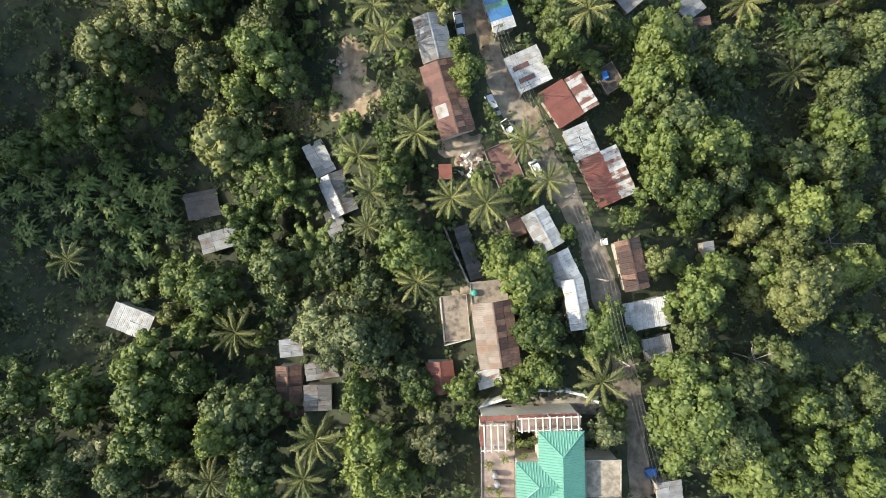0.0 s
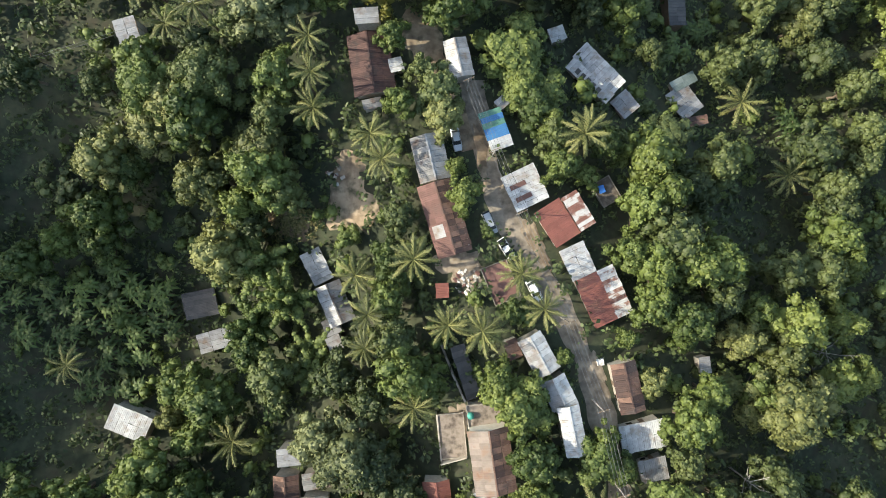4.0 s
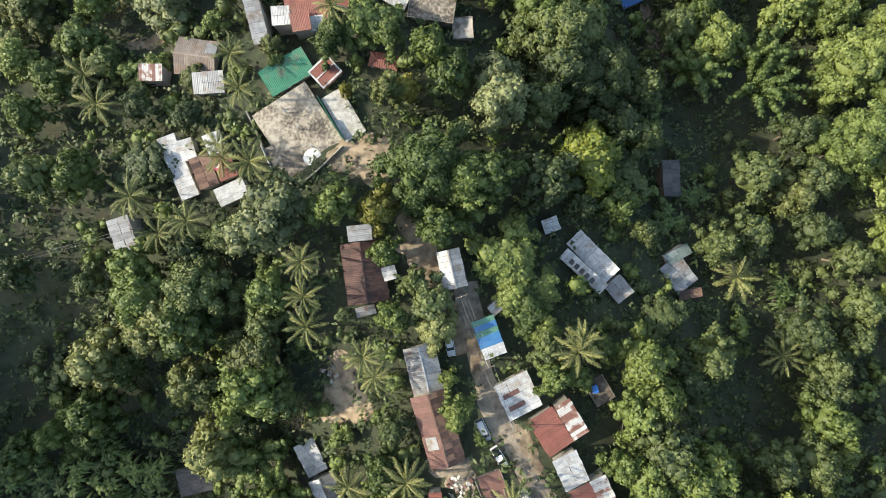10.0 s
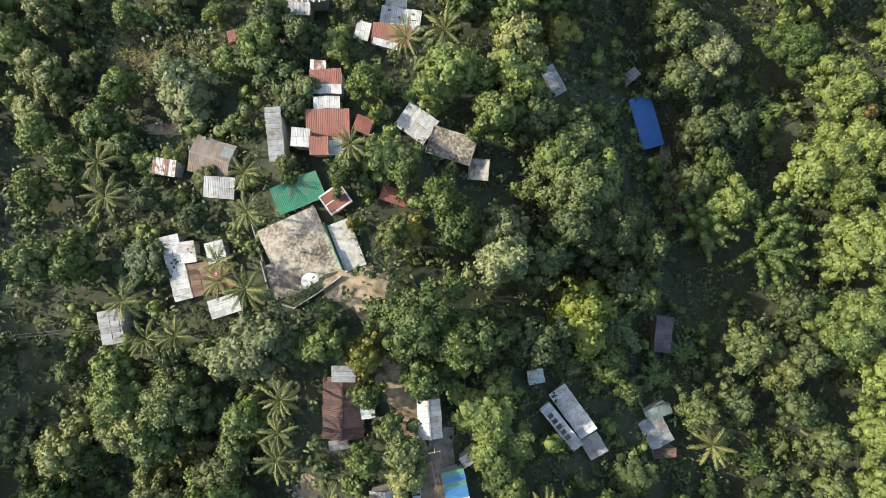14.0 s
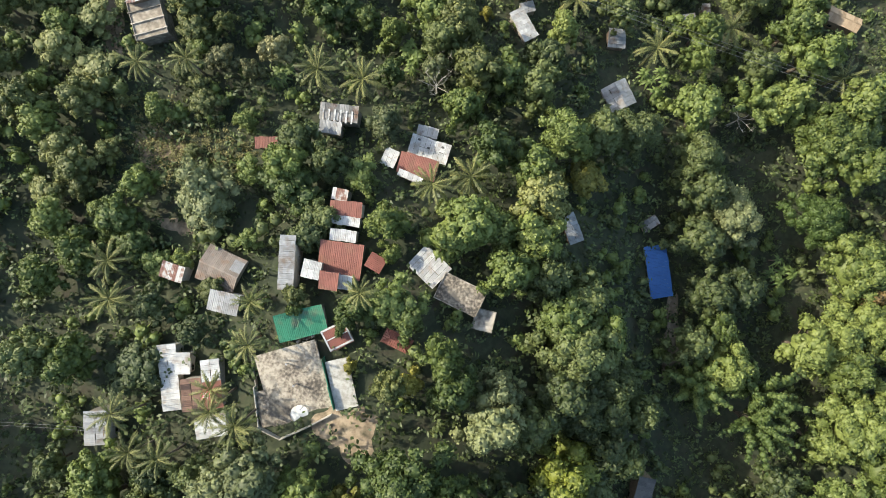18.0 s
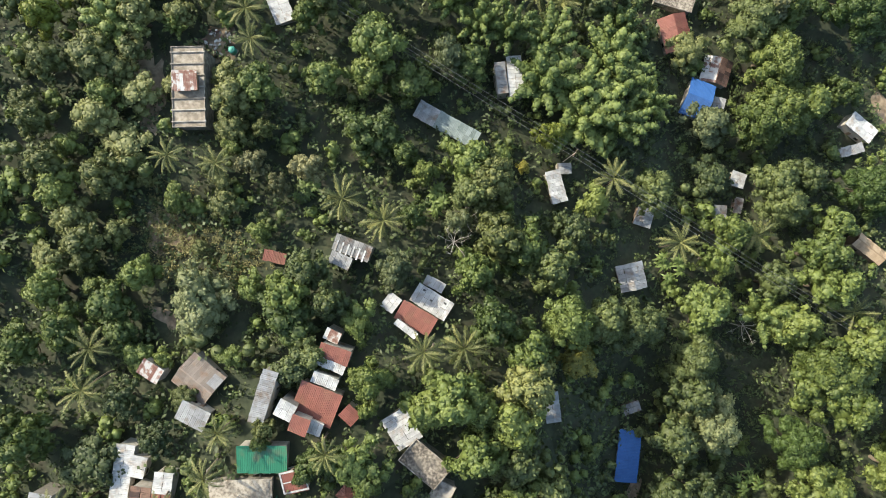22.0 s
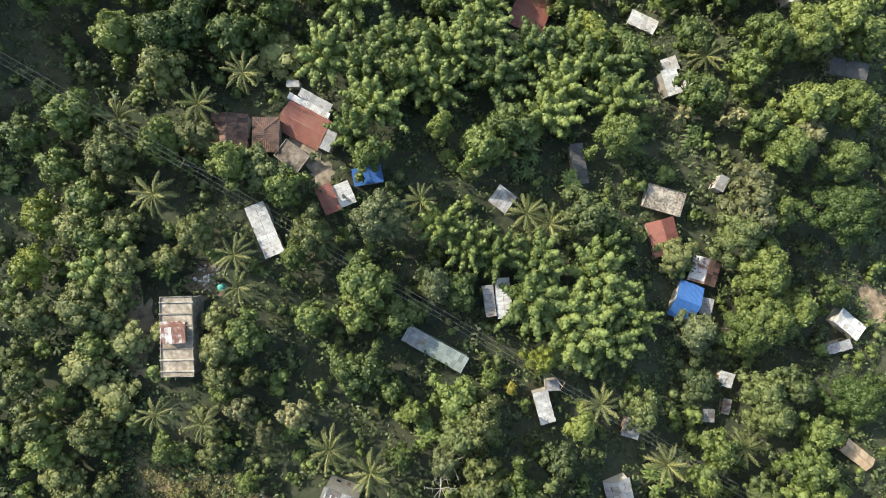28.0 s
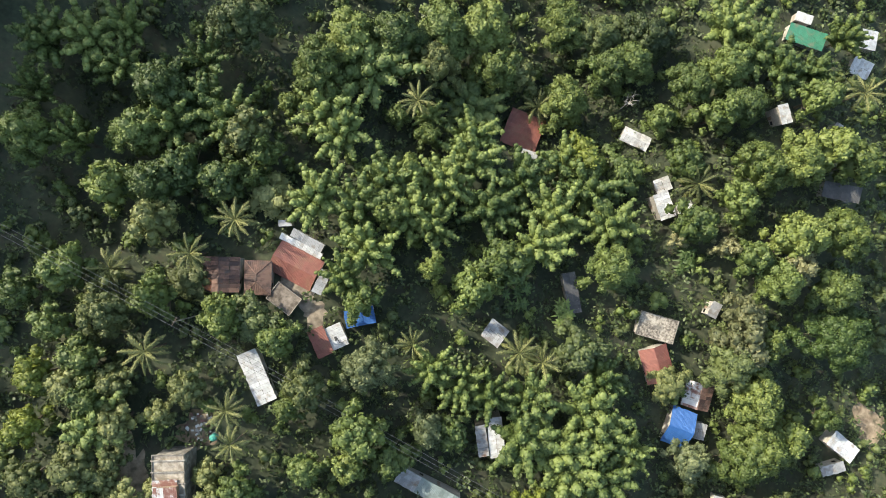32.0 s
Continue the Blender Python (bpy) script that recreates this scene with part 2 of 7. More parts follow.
def under(name, me, parent, m=None, label=""):
    """Links a mesh as a part of parent."""
    ob = new(name, me)
    ob.parent = parent
    if m is not None:
        ob.matrix_basis = m
    return tagged(ob, label)


def box(x0, x1, y0, y1, z0, z1):
    v = [(x, y, z) for z in (z0, z1) for y in (y0, y1) for x in (x0, x1)]
    return v, [(0, 2, 3, 1), (4, 5, 7, 6), (0, 1, 5, 4), (2, 6, 7, 3), (0, 4, 6, 2), (1, 3, 7, 5)]


def boxes_mesh(name, boxes, material):
    vs, fs = [], []
    for b in boxes:
        v, f = box(*b)
        fs += [tuple(i + len(vs) for i in q) for q in f]
        vs += v
    return mesh_of(name, vs, fs, material)


def stretched(near, far, step):
    a = list(np.arange(near[0], near[1] + step, step))
    s, lo, hi = step, a[0], a[-1]
    while hi < far or lo > -far:
        s *= 1.35
        lo, hi = lo - s, hi + s
        a = [lo] + a + [hi]
    return np.array(a)


gxs, gys = stretched((-200, 160), 3200, 3.0), stretched((-110, 400), 3400, 3.0)
GX, GY = np.meshgrid(gxs, gys)
GZ = lie(GX, GY)
ncol, nrow = len(gxs), len(gys)
idx = np.arange(ncol * nrow).reshape(nrow, ncol)
quads = np.stack([idx[:-1, :-1], idx[:-1, 1:], idx[1:, 1:], idx[1:, :-1]], -1).reshape(-1, 4)
ground_mesh = raw_mesh("ground", np.stack([GX, GY, GZ], -1).reshape(-1, 3), quads, LITTER)
ground_mesh.polygons.foreach_set("use_smooth", [True] * len(ground_mesh.polygons))
tagged(new("ground", ground_mesh), "dark leaf litter and weeds on the hillside", "ground", kind="structure")

KEEP_CLEAR = []      # (x, y, half length, half width, cos, sin) of houses and yards; trees and weeds keep off


def keep_clear(x, y, a, b, turn):
    KEEP_CLEAR.append((x, y, a, b, math.cos(radians(turn)), math.sin(radians(turn))))


def is_clear(x, y, margin=0.0):
    """True where no house, yard or road lies."""
    ok = np.ones(np.shape(x), bool)
    for cx, cy, a, b, c, s in KEEP_CLEAR:
        u, v = (x - cx) * c + (y - cy) * s, -(x - cx) * s + (y - cy) * c
        ok &= (np.abs(u) > a + margin) | (np.abs(v) > b + margin)
    return ok


def ribbon(name, pts, width, material, label, category, lift=0.10):
    """A draped strip along a line of points."""
    p = np.array(pts, float)
    d = np.r_[0, np.cumsum(np.hypot(*np.diff(p, axis=0).T))]
    s = np.arange(0, d[-1], 1.5)
    x, y = np.interp(s, d, p[:, 0]), np.interp(s, d, p[:, 1])
    for _ in range(4):
        x[1:-1], y[1:-1] = (x[:-2] + 2 * x[1:-1] + x[2:]) / 4, (y[:-2] + 2 * y[1:-1] + y[2:]) / 4
    tx, ty = np.gradient(x), np.gradient(y)
    ln = np.hypot(tx, ty)
    nx, ny = -ty / ln, tx / ln
    w = width / 2 * (1 + 0.18 * np.sin(s * 0.31) + 0.12 * np.sin(s * 0.83 + 2))
    rows = []
    for k in np.linspace(-1, 1, 5):
        X, Y = x + nx * w * k, y + ny * w * k
        rows.append(np.stack([X, Y, lie(X, Y) + lift * (1 - 0.6 * k * k)], -1))
    v = np.stack(rows, 1).reshape(-1, 3)
    i = np.arange(len(s) * 5).reshape(-1, 5)
    q = np.stack([i[:-1, :-1], i[:-1, 1:], i[1:, 1:], i[1:, :-1]], -1).reshape(-1, 4)[:, ::-1]
    for k in range(0, len(s) - 1, 2):
        keep_clear(x[k], y[k], 2.2, width / 2 - 0.2, math.degrees(math.atan2(ty[k], tx[k])))
    return tagged(new(name, raw_mesh(name, v, q, material)), label, category, kind="structure")


def patch(name, x, y, a, b, turn, material, label, lift=0.14, clear=True):
    """An uneven draped patch of bare ground."""
    c, s = math.cos(radians(turn)), math.sin(radians(turn))
    rings, seg = 8, 40
    ph = [random.uniform(0, 6.3) for _ in range(3)]
    vs, qs = [], []
    for r in range(rings + 1):
        for k in range(seg):
            w = 2 * math.pi * k / seg
            f = r / rings * (1 + 0.22 * math.sin(2 * w + ph[0]) + 0.17 * math.sin(3 * w + ph[1]) + 0.12 * math.sin(7 * w + ph[2]) + 0.07 * math.sin(11 * w))
            u, v = a * f * math.cos(w), b * f * math.sin(w)
            X, Y = x + u * c - v * s, y + u * s + v * c
            vs.append((X, Y, float(lie(X, Y)) + lift - 0.13 * (r / rings) ** 4))
            if r:
                qs.append(((r - 1) * seg + k, r * seg + k, r * seg + (k + 1) % seg, (r - 1) * seg + (k + 1) % seg))
    if clear:
        keep_clear(x, y, a * 0.6, b * 0.6, turn)
    return tagged(new(name, raw_mesh(name, vs, qs, material)), label, "bare ground", kind="structure")



# ---- road, yards and bare ground ----
ribbon("road", [(6.0, 53.9), (6.8, 46.1), (9.1, 37.3), (12.2, 27.5), (16.8, 20.0), (20.8, 13.1), (24.3, 6.3), (27.2, -0.9), (29.3, -8.0), (31.1, -16.2), (33.4, -25.4), (34.9, -34.7), (36.0, -45.2), (36.9, -57.2)], 4.4, DIRT, "narrow unpaved village road of grey-brown dirt", "road")
ribbon("footpath", [(5.6, 40.4), (4.2, 45.7), (1.8, 51.1), (-0.3, 55.4), (-1.4, 61.8)], 3.0, SOIL, "worn orange soil footpath between the houses", "path", 0.12)
patch("bare_ground", -31.0, 27.2, 6.5, 2.6, -18, SOIL, "dry orange soil clearing beside the trees")
patch("bare_ground", -17.5, 30.4, 4.2, 6.8, 8, SOIL, "trodden bare soil yard under the trees")
patch("bare_ground", -17.6, 37.6, 3.6, 2.4, 0, SOIL, "dry orange soil clearing beside the trees")
patch("bare_ground", 3.8, 18.5, 4.5, 3.0, 10, DIRT, "dusty rubble yard beside the road")
patch("bare_ground", -13.5, 77.3, 5.0, 5.5, 0, SOIL, "bare sandy yard below the concrete court")
patch("bare_ground", -60.3, 103.8, 5.0, 1.9, 10, SOIL, "dry orange soil clearing on the slope")
patch("bare_ground", -71.9, 118.6, 7.0, 2.2, 0, SOIL, "dry yellow grass and soil on the slope", clear=False)
patch("bare_ground", -72.3, 118.5, 6.0, 3.5, -30, SOIL, "dry yellow grass and soil on the slope", clear=False)
patch("bare_ground", -93.3, 142.8, 3.2, 10.0, 32, SOIL, "earth cut beside the unfinished building")
patch("bare_ground", -3.0, 60.2, 4.0, 7.0, 10, SOIL, "bare orange soil yard between the houses")
patch("bare_ground", 66.3, 242.6, 5.0, 5.0, 0, SOIL, "reddish bare soil by the sheds")
patch("bare_ground", 22.8, -27.4, 8.0, 2.2, -4, CONCRETE, "pale concrete driveway by the big house")
patch("bare_ground", 54.8, 111.4, 3.0, 9.0, 10, DIRT, "bare ground under the trees", clear=False)
patch("bare_ground", 17.7, 22.9, 1.8, 4.6, 25, SOIL, "strip of dry grass on the verge of the road")
patch("bare_ground", 7.7, 40.1, 1.4, 5.5, 12, SOIL, "orange earth verge along the road")
patch("bare_ground", 28.7, -0.8, 1.3, 5.0, 25, DIRT, "dusty verge below the road")
patch("bare_ground", 3.7, -9.5, 1.6, 3.0, 20, DIRT, "dusty path beside the concrete yard", clear=False)
patch("bare_ground", -86.1, 195.7, 3.5, 3.0, 20, DIRT, "bare yard in front of the large red house")
patch("bare_ground", -79.7, 193.4, 3.0, 3.5, 20, DIRT, "bare earth between the two houses")


# ---- houses ----
def sheet(name, w, d, material):
    """One ribbed roofing sheet, w across and d down the slope, lying at z = 0."""
    n = max(2, round(w / 0.32))
    vs = []
    for k in range(n + 1):
        x = w * k / n
        for dx, dz in ((-0.055, 0.0), (0.0, 0.035), (0.055, 0.0)):
            vs += [(min(max(x + dx, 0), w), 0, dz), (min(max(x + dx, 0), w), d, dz)]
    fs = [(2 * i, 2 * i + 2, 2 * i + 3, 2 * i + 1) for i in range(len(vs) // 2 - 1)]
    b = len(vs)
    vs += [(0, 0, -0.02), (w, 0, -0.02), (w, d, -0.02), (0, d, -0.02)]
    fs += [(b, b + 3, b + 2, b + 1), (b, b + 1, 2 * n * 3 + 4, 0), (b + 3, 1, 2 * n * 3 + 5, b + 2)]
    return mesh_of(name, vs, fs, material)


def slope(parent, origin, along, down, length, depth, paints, split, ragged):
    """Covers one roof slope with sheets: origin is its upper corner, along and down are unit vectors."""
    striped, lapped = "mixed" in paints, paints[0] in ("white", "zinc", "old", "rust")
    nx, ny = max(1, round(length / (0.72 if striped else 1.05))), 1 if striped else max(1, math.ceil(depth / 3.2))
    gap = 0.035 if lapped else 0.012
    w, d = length / nx, depth / ny
    made = {}
    normal = along.cross(down)
    if normal.z < 0:
        normal = -normal
    base = Matrix((along.to_4d(), down.to_4d(), normal.to_4d(), (0, 0, 0, 1))).transposed()
    base[3][0] = base[3][1] = base[3][2] = 0
    for j in range(ny):
        for i in range(nx):
            paint = paints[min(len(paints) - 1, int((i + 0.5) / nx * len(paints)))] if split else paints[0]
            if paint not in made:
                made[paint] = sheet("roof_sheet", w - gap, d + (0.12 if not lapped else -gap), ROOF[paint])
            wob = random.uniform(-1, 1) * ragged
            p = origin + along * (w * i) + down * (d * j + wob * 0.25) + normal * (0.03 * (ny - j) + 0.012 * (i % 2) + abs(wob) * 0.05)
            m = Matrix.Translation(p) @ base @ pose(0, 0, 0, wob * 0.6, wob * 0.8, wob * 1.2)
            ob = new("roof_sheet", made[paint])
            ob.parent = parent
            ob.matrix_basis = m


def house(label, kind, x, y, z, length, width, turn, paint, wall="block", rise=None, ragged=0.25, name="house", category="house", patches=(), beams_over=0, rim=True):
    """A house or shed. z: the eaves. kind: gable, shed, hip or flat; turn: the way its length runs. paint: one or more sheets' colours."""
    paints = paint.split("+")
    ob = tagged(new(name), label, category)
    ob.matrix_basis = pose(x, y, z, 0, 0, turn)
    keep_clear(x, y, length / 2, width / 2, turn)
    a, b = length / 2, width / 2
    wa, wb = a - min(0.35, a * 0.12), b - min(0.35, b * 0.12)
    c, s = math.cos(radians(turn)), math.sin(radians(turn))
    low = min(float(lie(x + u * c - v * s, y + u * s + v * c)) for u in (-a, 0, a) for v in (-b, 0, b)) - 0.3 - z
    low = min(low, -2.4)
    floor = max(float(lie(x, y)) - z, low + 0.3)
    floor = min(floor, -2.2)
    wall_mat = {"block": BLOCK, "render": RENDER, "wood": WOOD, "concrete": CONCRETE}[wall]
    if rise is None:
        rise = width * (0.20 if kind in ("gable", "hip") else 0.09)
    t = 0.14
    ties = [(-wa + t, wa - t, k * wb - 0.04, k * wb + 0.04, -0.16, -0.06) for k in (-0.6, 0.0, 0.6)]
    roof = under("roof", boxes_mesh("roof", ties, WOOD), ob)
    X, Y, Z = Vector((1, 0, 0)), Vector((0, 1, 0)), Vector((0, 0, 1))

    def end_wall(u0, u1):
        if kind == "gable":
            prof = [(-wb, low), (wb, low), (wb, 0.02), (0, rise * wb / b), (-wb, 0.02)]
        elif kind == "shed":
            prof = [(-wb, low), (wb, low), (wb, rise * (b - wb) / (2 * b)), (-wb, rise * (b + wb) / (2 * b))]
        else:
            prof = [(-wb, low), (wb, low), (wb, 0), (-wb, 0)]
        k = len(prof)
        vs = [(u, p, q - 0.03) for u in (u0, u1) for p, q in prof]
        fs = [tuple(range(k - 1, -1, -1)), tuple(range(k, 2 * k))] + [(i, (i + 1) % k, k + (i + 1) % k, k + i) for i in range(k)]
        return mesh_of("wall", vs, fs, wall_mat)

    under("wall", end_wall(-wa, -wa + t), ob)
    under("wall", end_wall(wa - t, wa), ob)
    tops = {"shed": (rise * (b + wb) / (2 * b) - 0.04, rise * (b - wb) / (2 * b) - 0.04)}.get(kind, (-0.03, -0.03))
    under("wall", boxes_mesh("wall", [(-wa + t, wa - t, -wb, -wb + t, low, tops[0])], wall_mat), ob)
    under("wall", boxes_mesh("wall", [(-wa + t, wa - t, wb - t, wb, low, tops[1])], wall_mat), ob)
    if length > 4 and kind != "flat" and name == "house":
        under("door", boxes_mesh("door", [(-wa * 0.3, -wa * 0.3 + 0.9, -wb - 0.04, -wb + 0.02, floor, floor + 2.0)], WOOD), ob)
        for side in (-1, 1):
            win = under("window", boxes_mesh("window", [(wa * 0.3, wa * 0.3 + 1.1, side * wb - 0.05, side * wb + 0.05, floor + 0.9, floor + 1.9)], WOOD), ob)
            under("pane", boxes_mesh("pane", [(wa * 0.3 + 0.06, wa * 0.3 + 1.04, side * wb - 0.06, side * wb + 0.06, floor + 0.96, floor + 1.84)], GLASS), win)
    if kind == "gable":
        d = math.hypot(b, rise)
        for side in (-1, 1):
            down = Vector((0, side * b, -rise)).normalized()
            # On some two-paint gables the sunlit and shaded tones are in the paint.
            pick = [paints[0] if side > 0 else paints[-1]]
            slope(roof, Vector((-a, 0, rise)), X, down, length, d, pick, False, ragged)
        under("ridge_cap", boxes_mesh("ridge_cap", [(-a, a, -0.14, 0.14, rise + 0.03, rise + 0.085)], ROOF[paints[0]]), ob)
        beams = [(-a + 0.1, a - 0.1, -0.05, 0.05, rise - 0.16, rise - 0.06)]
    elif kind == "shed":
        down = Vector((0, width, -rise)).normalized()
        slope(roof, Vector((-a, -b, rise)), X, down, length, math.hypot(width, rise), paints, True, ragged)
        beams = [(-a + 0.1, a - 0.1, -b + 0.15, -b + 0.23, rise - 0.2, rise - 0.08)]
    elif kind == "hip":
        h = min(a, b) * 0.999
        ridge = max(a - b, 0.0)
        vs = [(-a, -b, 0), (a, -b, 0), (a, b, 0), (-a, b, 0), (-ridge, 0, rise), (ridge + 0.001, 0, rise)]
        for f in ((0, 1, 5, 4), (1, 2, 5), (2, 3, 4, 5), (3, 0, 4)):
            pts = [Vector(vs[i]) for i in f]
            nrm = (pts[1] - pts[0]).cross(pts[-1] - pts[0]).normalized()
            e, up = (pts[1] - pts[0]).normalized(), nrm.cross((pts[1] - pts[0]).normalized())
            ln, dep = (pts[1] - pts[0]).length, (pts[-1] - pts[0]).dot(up)
            L0, L1 = (pts[-1] - pts[0]).dot(e), (pts[2] - pts[0]).dot(e)
            V, F, ribs = [], [], max(4, round(ln / 0.45))
            for r in range(ribs):
                for off, lift in ((0.0, 0.02), (0.70, 0.02), (0.85, 0.09)):
                    u = ln * min((r + off) / ribs, 1.0)
                    top = dep * min(1.0, u / L0 if L0 > 0.01 else 1.0, (ln - u) / (ln - L1) if ln - L1 > 0.01 else 1.0)
                    V += [pts[0] + e * u + nrm * lift, pts[0] + e * u + up * top + nrm * lift]
            V += [pts[1] + nrm * 0.02, pts[1] + nrm * 0.02 + up * 0.01]
            F = [(k, k + 2, k + 3, k + 1) for k in range(0, len(V) - 2, 2)]
            under("roof_face", mesh_of("roof_face", V, F, ROOF[paints[0]]), roof)
        for i, j in ((0, 4), (1, 5), (2, 5), (3, 4)):
            p, q = Vector(vs[i]), Vector(vs[j])
            g = (q - p).normalized()
            o = g.cross(Z).normalized() * 0.12
            under("hip_cap", mesh_of("hip_cap", [p - o + Z * 0.06, p + o + Z * 0.06, q + o + Z * 0.06, q - o + Z * 0.06, p + Z * 0.15, q + Z * 0.15],
                                     [(0, 4, 5, 3), (4, 1, 2, 5)], ROOF[paints[0]]), roof)
        beams = []
    else:
        under("roof_slab", boxes_mesh("roof_slab", [(-a, a, -b, b, -0.02, 0.16)], ROOF[paints[0]]), ob)
        for i in range(beams_over):
            u = -a + length * (i + 0.5) / beams_over
            under("roof_beam", boxes_mesh("roof_beam", [(u - 0.13, u + 0.13, -b - 0.2, b + 0.2, 0.16, 0.5)], CONCRETE), ob)
        edge = []
        for q in ((-a, a, -b, -b + 0.15), (-a, a, b - 0.15, b), (-a, -a + 0.15, -b + 0.15, b - 0.15), (a - 0.15, a, -b + 0.15, b - 0.15)):
            edge.append((*q, 0.16, 0.42))
        if rim:
            under("parapet", boxes_mesh("parapet", edge, CONCRETE), ob)
        beams = []
    if beams:
        under("beam", boxes_mesh("beam", beams, WOOD), ob)
    for u, v, ln, wd, paint_over in patches:
        yy = v * b
        zz, tip = (rise * (b - yy) / (2 * b), -math.degrees(math.atan2(rise, width))) if kind == "shed" else (rise * (1 - abs(v)), math.copysign(math.degrees(math.atan2(rise, b)), -yy))
        m = pose(u * a - ln / 2, 0, 0) @ Matrix.Translation((0, yy, zz + 0.16)) @ pose(0, 0, 0, tip) @ pose(0, -wd / 2, 0)
        under("patch", sheet("patch", ln, wd, ROOF[paint_over]), ob, m)
    return ob


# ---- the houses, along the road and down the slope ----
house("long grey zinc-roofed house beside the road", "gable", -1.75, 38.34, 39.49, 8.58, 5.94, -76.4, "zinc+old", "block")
# The browner paint of the east slope imitates its shade.
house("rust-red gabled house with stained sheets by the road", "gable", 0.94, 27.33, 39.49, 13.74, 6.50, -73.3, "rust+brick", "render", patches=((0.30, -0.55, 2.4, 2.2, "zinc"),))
house("small house with a blue, green and white sheet roof", "shed", 10.19, 43.85, 37.91, 7.50, 4.26, -69.9, "leaf+sky+leaf+sky+sky+white+white", "block")
house("house with a white sheet roof beside the road", "shed", 15.69, 33.13, 37.85, 7.10, 6.81, -64.2, "white", "block", patches=((-0.26, -0.32, 0.9, 3.2, "brick"), (0.43, -0.3, 0.9, 3.2, "brick"),))
house("house with a plain red sheet roof beside the road", "shed", 21.55, 26.59, 38.33, 7.62, 5.37, -57.7, "red", "block")
house("lean-to with patched white and rusty sheets", "shed", 25.41, 28.85, 38.33, 7.17, 3.22, -58.9, "mixed", "block")
house("roofless block shell with a stained floor", "flat", 32.05, 32.92, 32.80, 4.05, 5.05, -149.3, "dirty", "block")
house("house with a white sheet roof by the bend", "shed", 25.31, 19.57, 38.64, 6.18, 4.96, -65.3, "white", "block")
house("house with a dark red sheet roof", "shed", 28.34, 12.49, 39.57, 9.49, 4.49, -65.8, "red", "block")
house("lean-to with white sheets streaked by rust", "shed", 31.89, 14.08, 39.28, 9.51, 3.15, -65.8, "mixed", "block")
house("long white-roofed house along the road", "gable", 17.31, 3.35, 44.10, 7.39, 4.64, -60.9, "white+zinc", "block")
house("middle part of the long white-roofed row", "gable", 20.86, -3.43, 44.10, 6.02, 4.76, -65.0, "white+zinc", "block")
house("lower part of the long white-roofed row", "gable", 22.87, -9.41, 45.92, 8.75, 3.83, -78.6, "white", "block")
house("small rusty lean-to roof", "shed", 12.98, 4.00, 42.35, 3.59, 2.60, -68.1, "rust", "block")
house("dark narrow shed roof along the lane", "shed", 4.67, -0.65, 39.67, 10.08, 2.59, -71.5, "dark", "block")
# Tan to the west, dark to the east: sun and shade in the paint.
house("tan rusty gabled house with its sunlit slope painted paler", "gable", 9.11, -14.56, 46.00, 11.25, 7.03, -81.8, "rust+tan", "render")
house("flat concrete roof stained brown with a water tank", "flat", 8.13, -7.68, 42.31, 4.24, 6.52, -83.9, "dirty", "concrete")
house("stained concrete yard with low walls beside the tan house", "flat", 2.28, -12.64, 38.21, 8.34, 4.89, -84.5, "dirty", "concrete", name="yard", category="yard")
house("small porch roof of rusty and white sheets", "shed", 8.11, -22.98, 41.45, 3.26, 4.18, -73.9, "mixed", "block")
house("small red gabled shed", "gable", -0.41, -23.14, 40.15, 5.92, 4.78, -84.2, "red", "block")
house("brown rusty gabled house beside the road", "gable", 33.42, -2.74, 42.33, 9.19, 4.64, -77.3, "rust", "block")
house("house with a pale sheet roof and battens", "shed", 36.13, -11.58, 41.80, 7.96, 5.27, -168.9, "white", "block")
house("lower lean-to of pale sheets", "shed", 38.26, -17.70, 41.32, 5.06, 4.30, -167.1, "zinc", "block")
house("big house with a bright teal hipped roof", "hip", 19.51, -38.37, 49.84, 16.93, 7.57, -89.2, "teal", "render")
house("west wing of the big house with a teal hipped roof", "hip", 17.72, -38.63, 49.69, 11.47, 7.28, -179.3, "teal", "render")
house("flat concrete terrace roof of the big house", "flat", 26.90, -38.40, 47.66, 6.26, 5.91, -90.0, "sandy", "render")
house("roof terrace with plants and red edging", "flat", 9.36, -35.42, 46.00, 14.08, 5.80, -89.4, "terrace", "render", name="terrace", category="terrace")
house("roof terrace under a white pergola", "flat", 17.78, -29.33, 46.98, 2.67, 10.92, -90.0, "terrace", "render", name="terrace", category="terrace")
house("small house with a glaring white sheet roof", "shed", -65.57, -15.09, 22.58, 8.84, 5.45, -21.4, "white", "block")
house("dark rusty-roofed house among the trees", "gable", -30.09, -27.86, 30.83, 10.02, 5.15, -86.8, "rust", "block")
house("dark patched lean-to roof", "shed", -23.75, -23.84, 30.51, 3.39, 6.53, -82.5, "old", "block")
house("grey patched shed roof", "shed", -24.11, -28.68, 32.85, 5.05, 5.32, -89.9, "old", "block")
house("small grey sheet roof", "shed", -29.87, -19.47, 30.39, 3.54, 4.54, -85.5, "zinc", "block")
house("long shed with a pale checkered sheet roof", "shed", -24.80, 18.14, 28.35, 6.97, 4.25, -63.0, "white", "block")
# The dark east slope is shade put into the sheet colour.
house("long house with its shaded roof slope painted dark", "gable", -20.90, 10.84, 29.66, 8.51, 5.37, -66.8, "old+white", "block")
house("dark grey lean-to below the long house", "shed", -21.73, 6.14, 28.80, 3.43, 3.27, -66.8, "old", "block")
house("grey patched porch roof below the long house", "shed", -21.08, 2.76, 28.93, 3.22, 2.98, -65.2, "old", "block")
house("small bluish zinc shed", "shed", -48.52, 1.96, 18.24, 4.35, 8.11, -73.6, "zinc", "block")
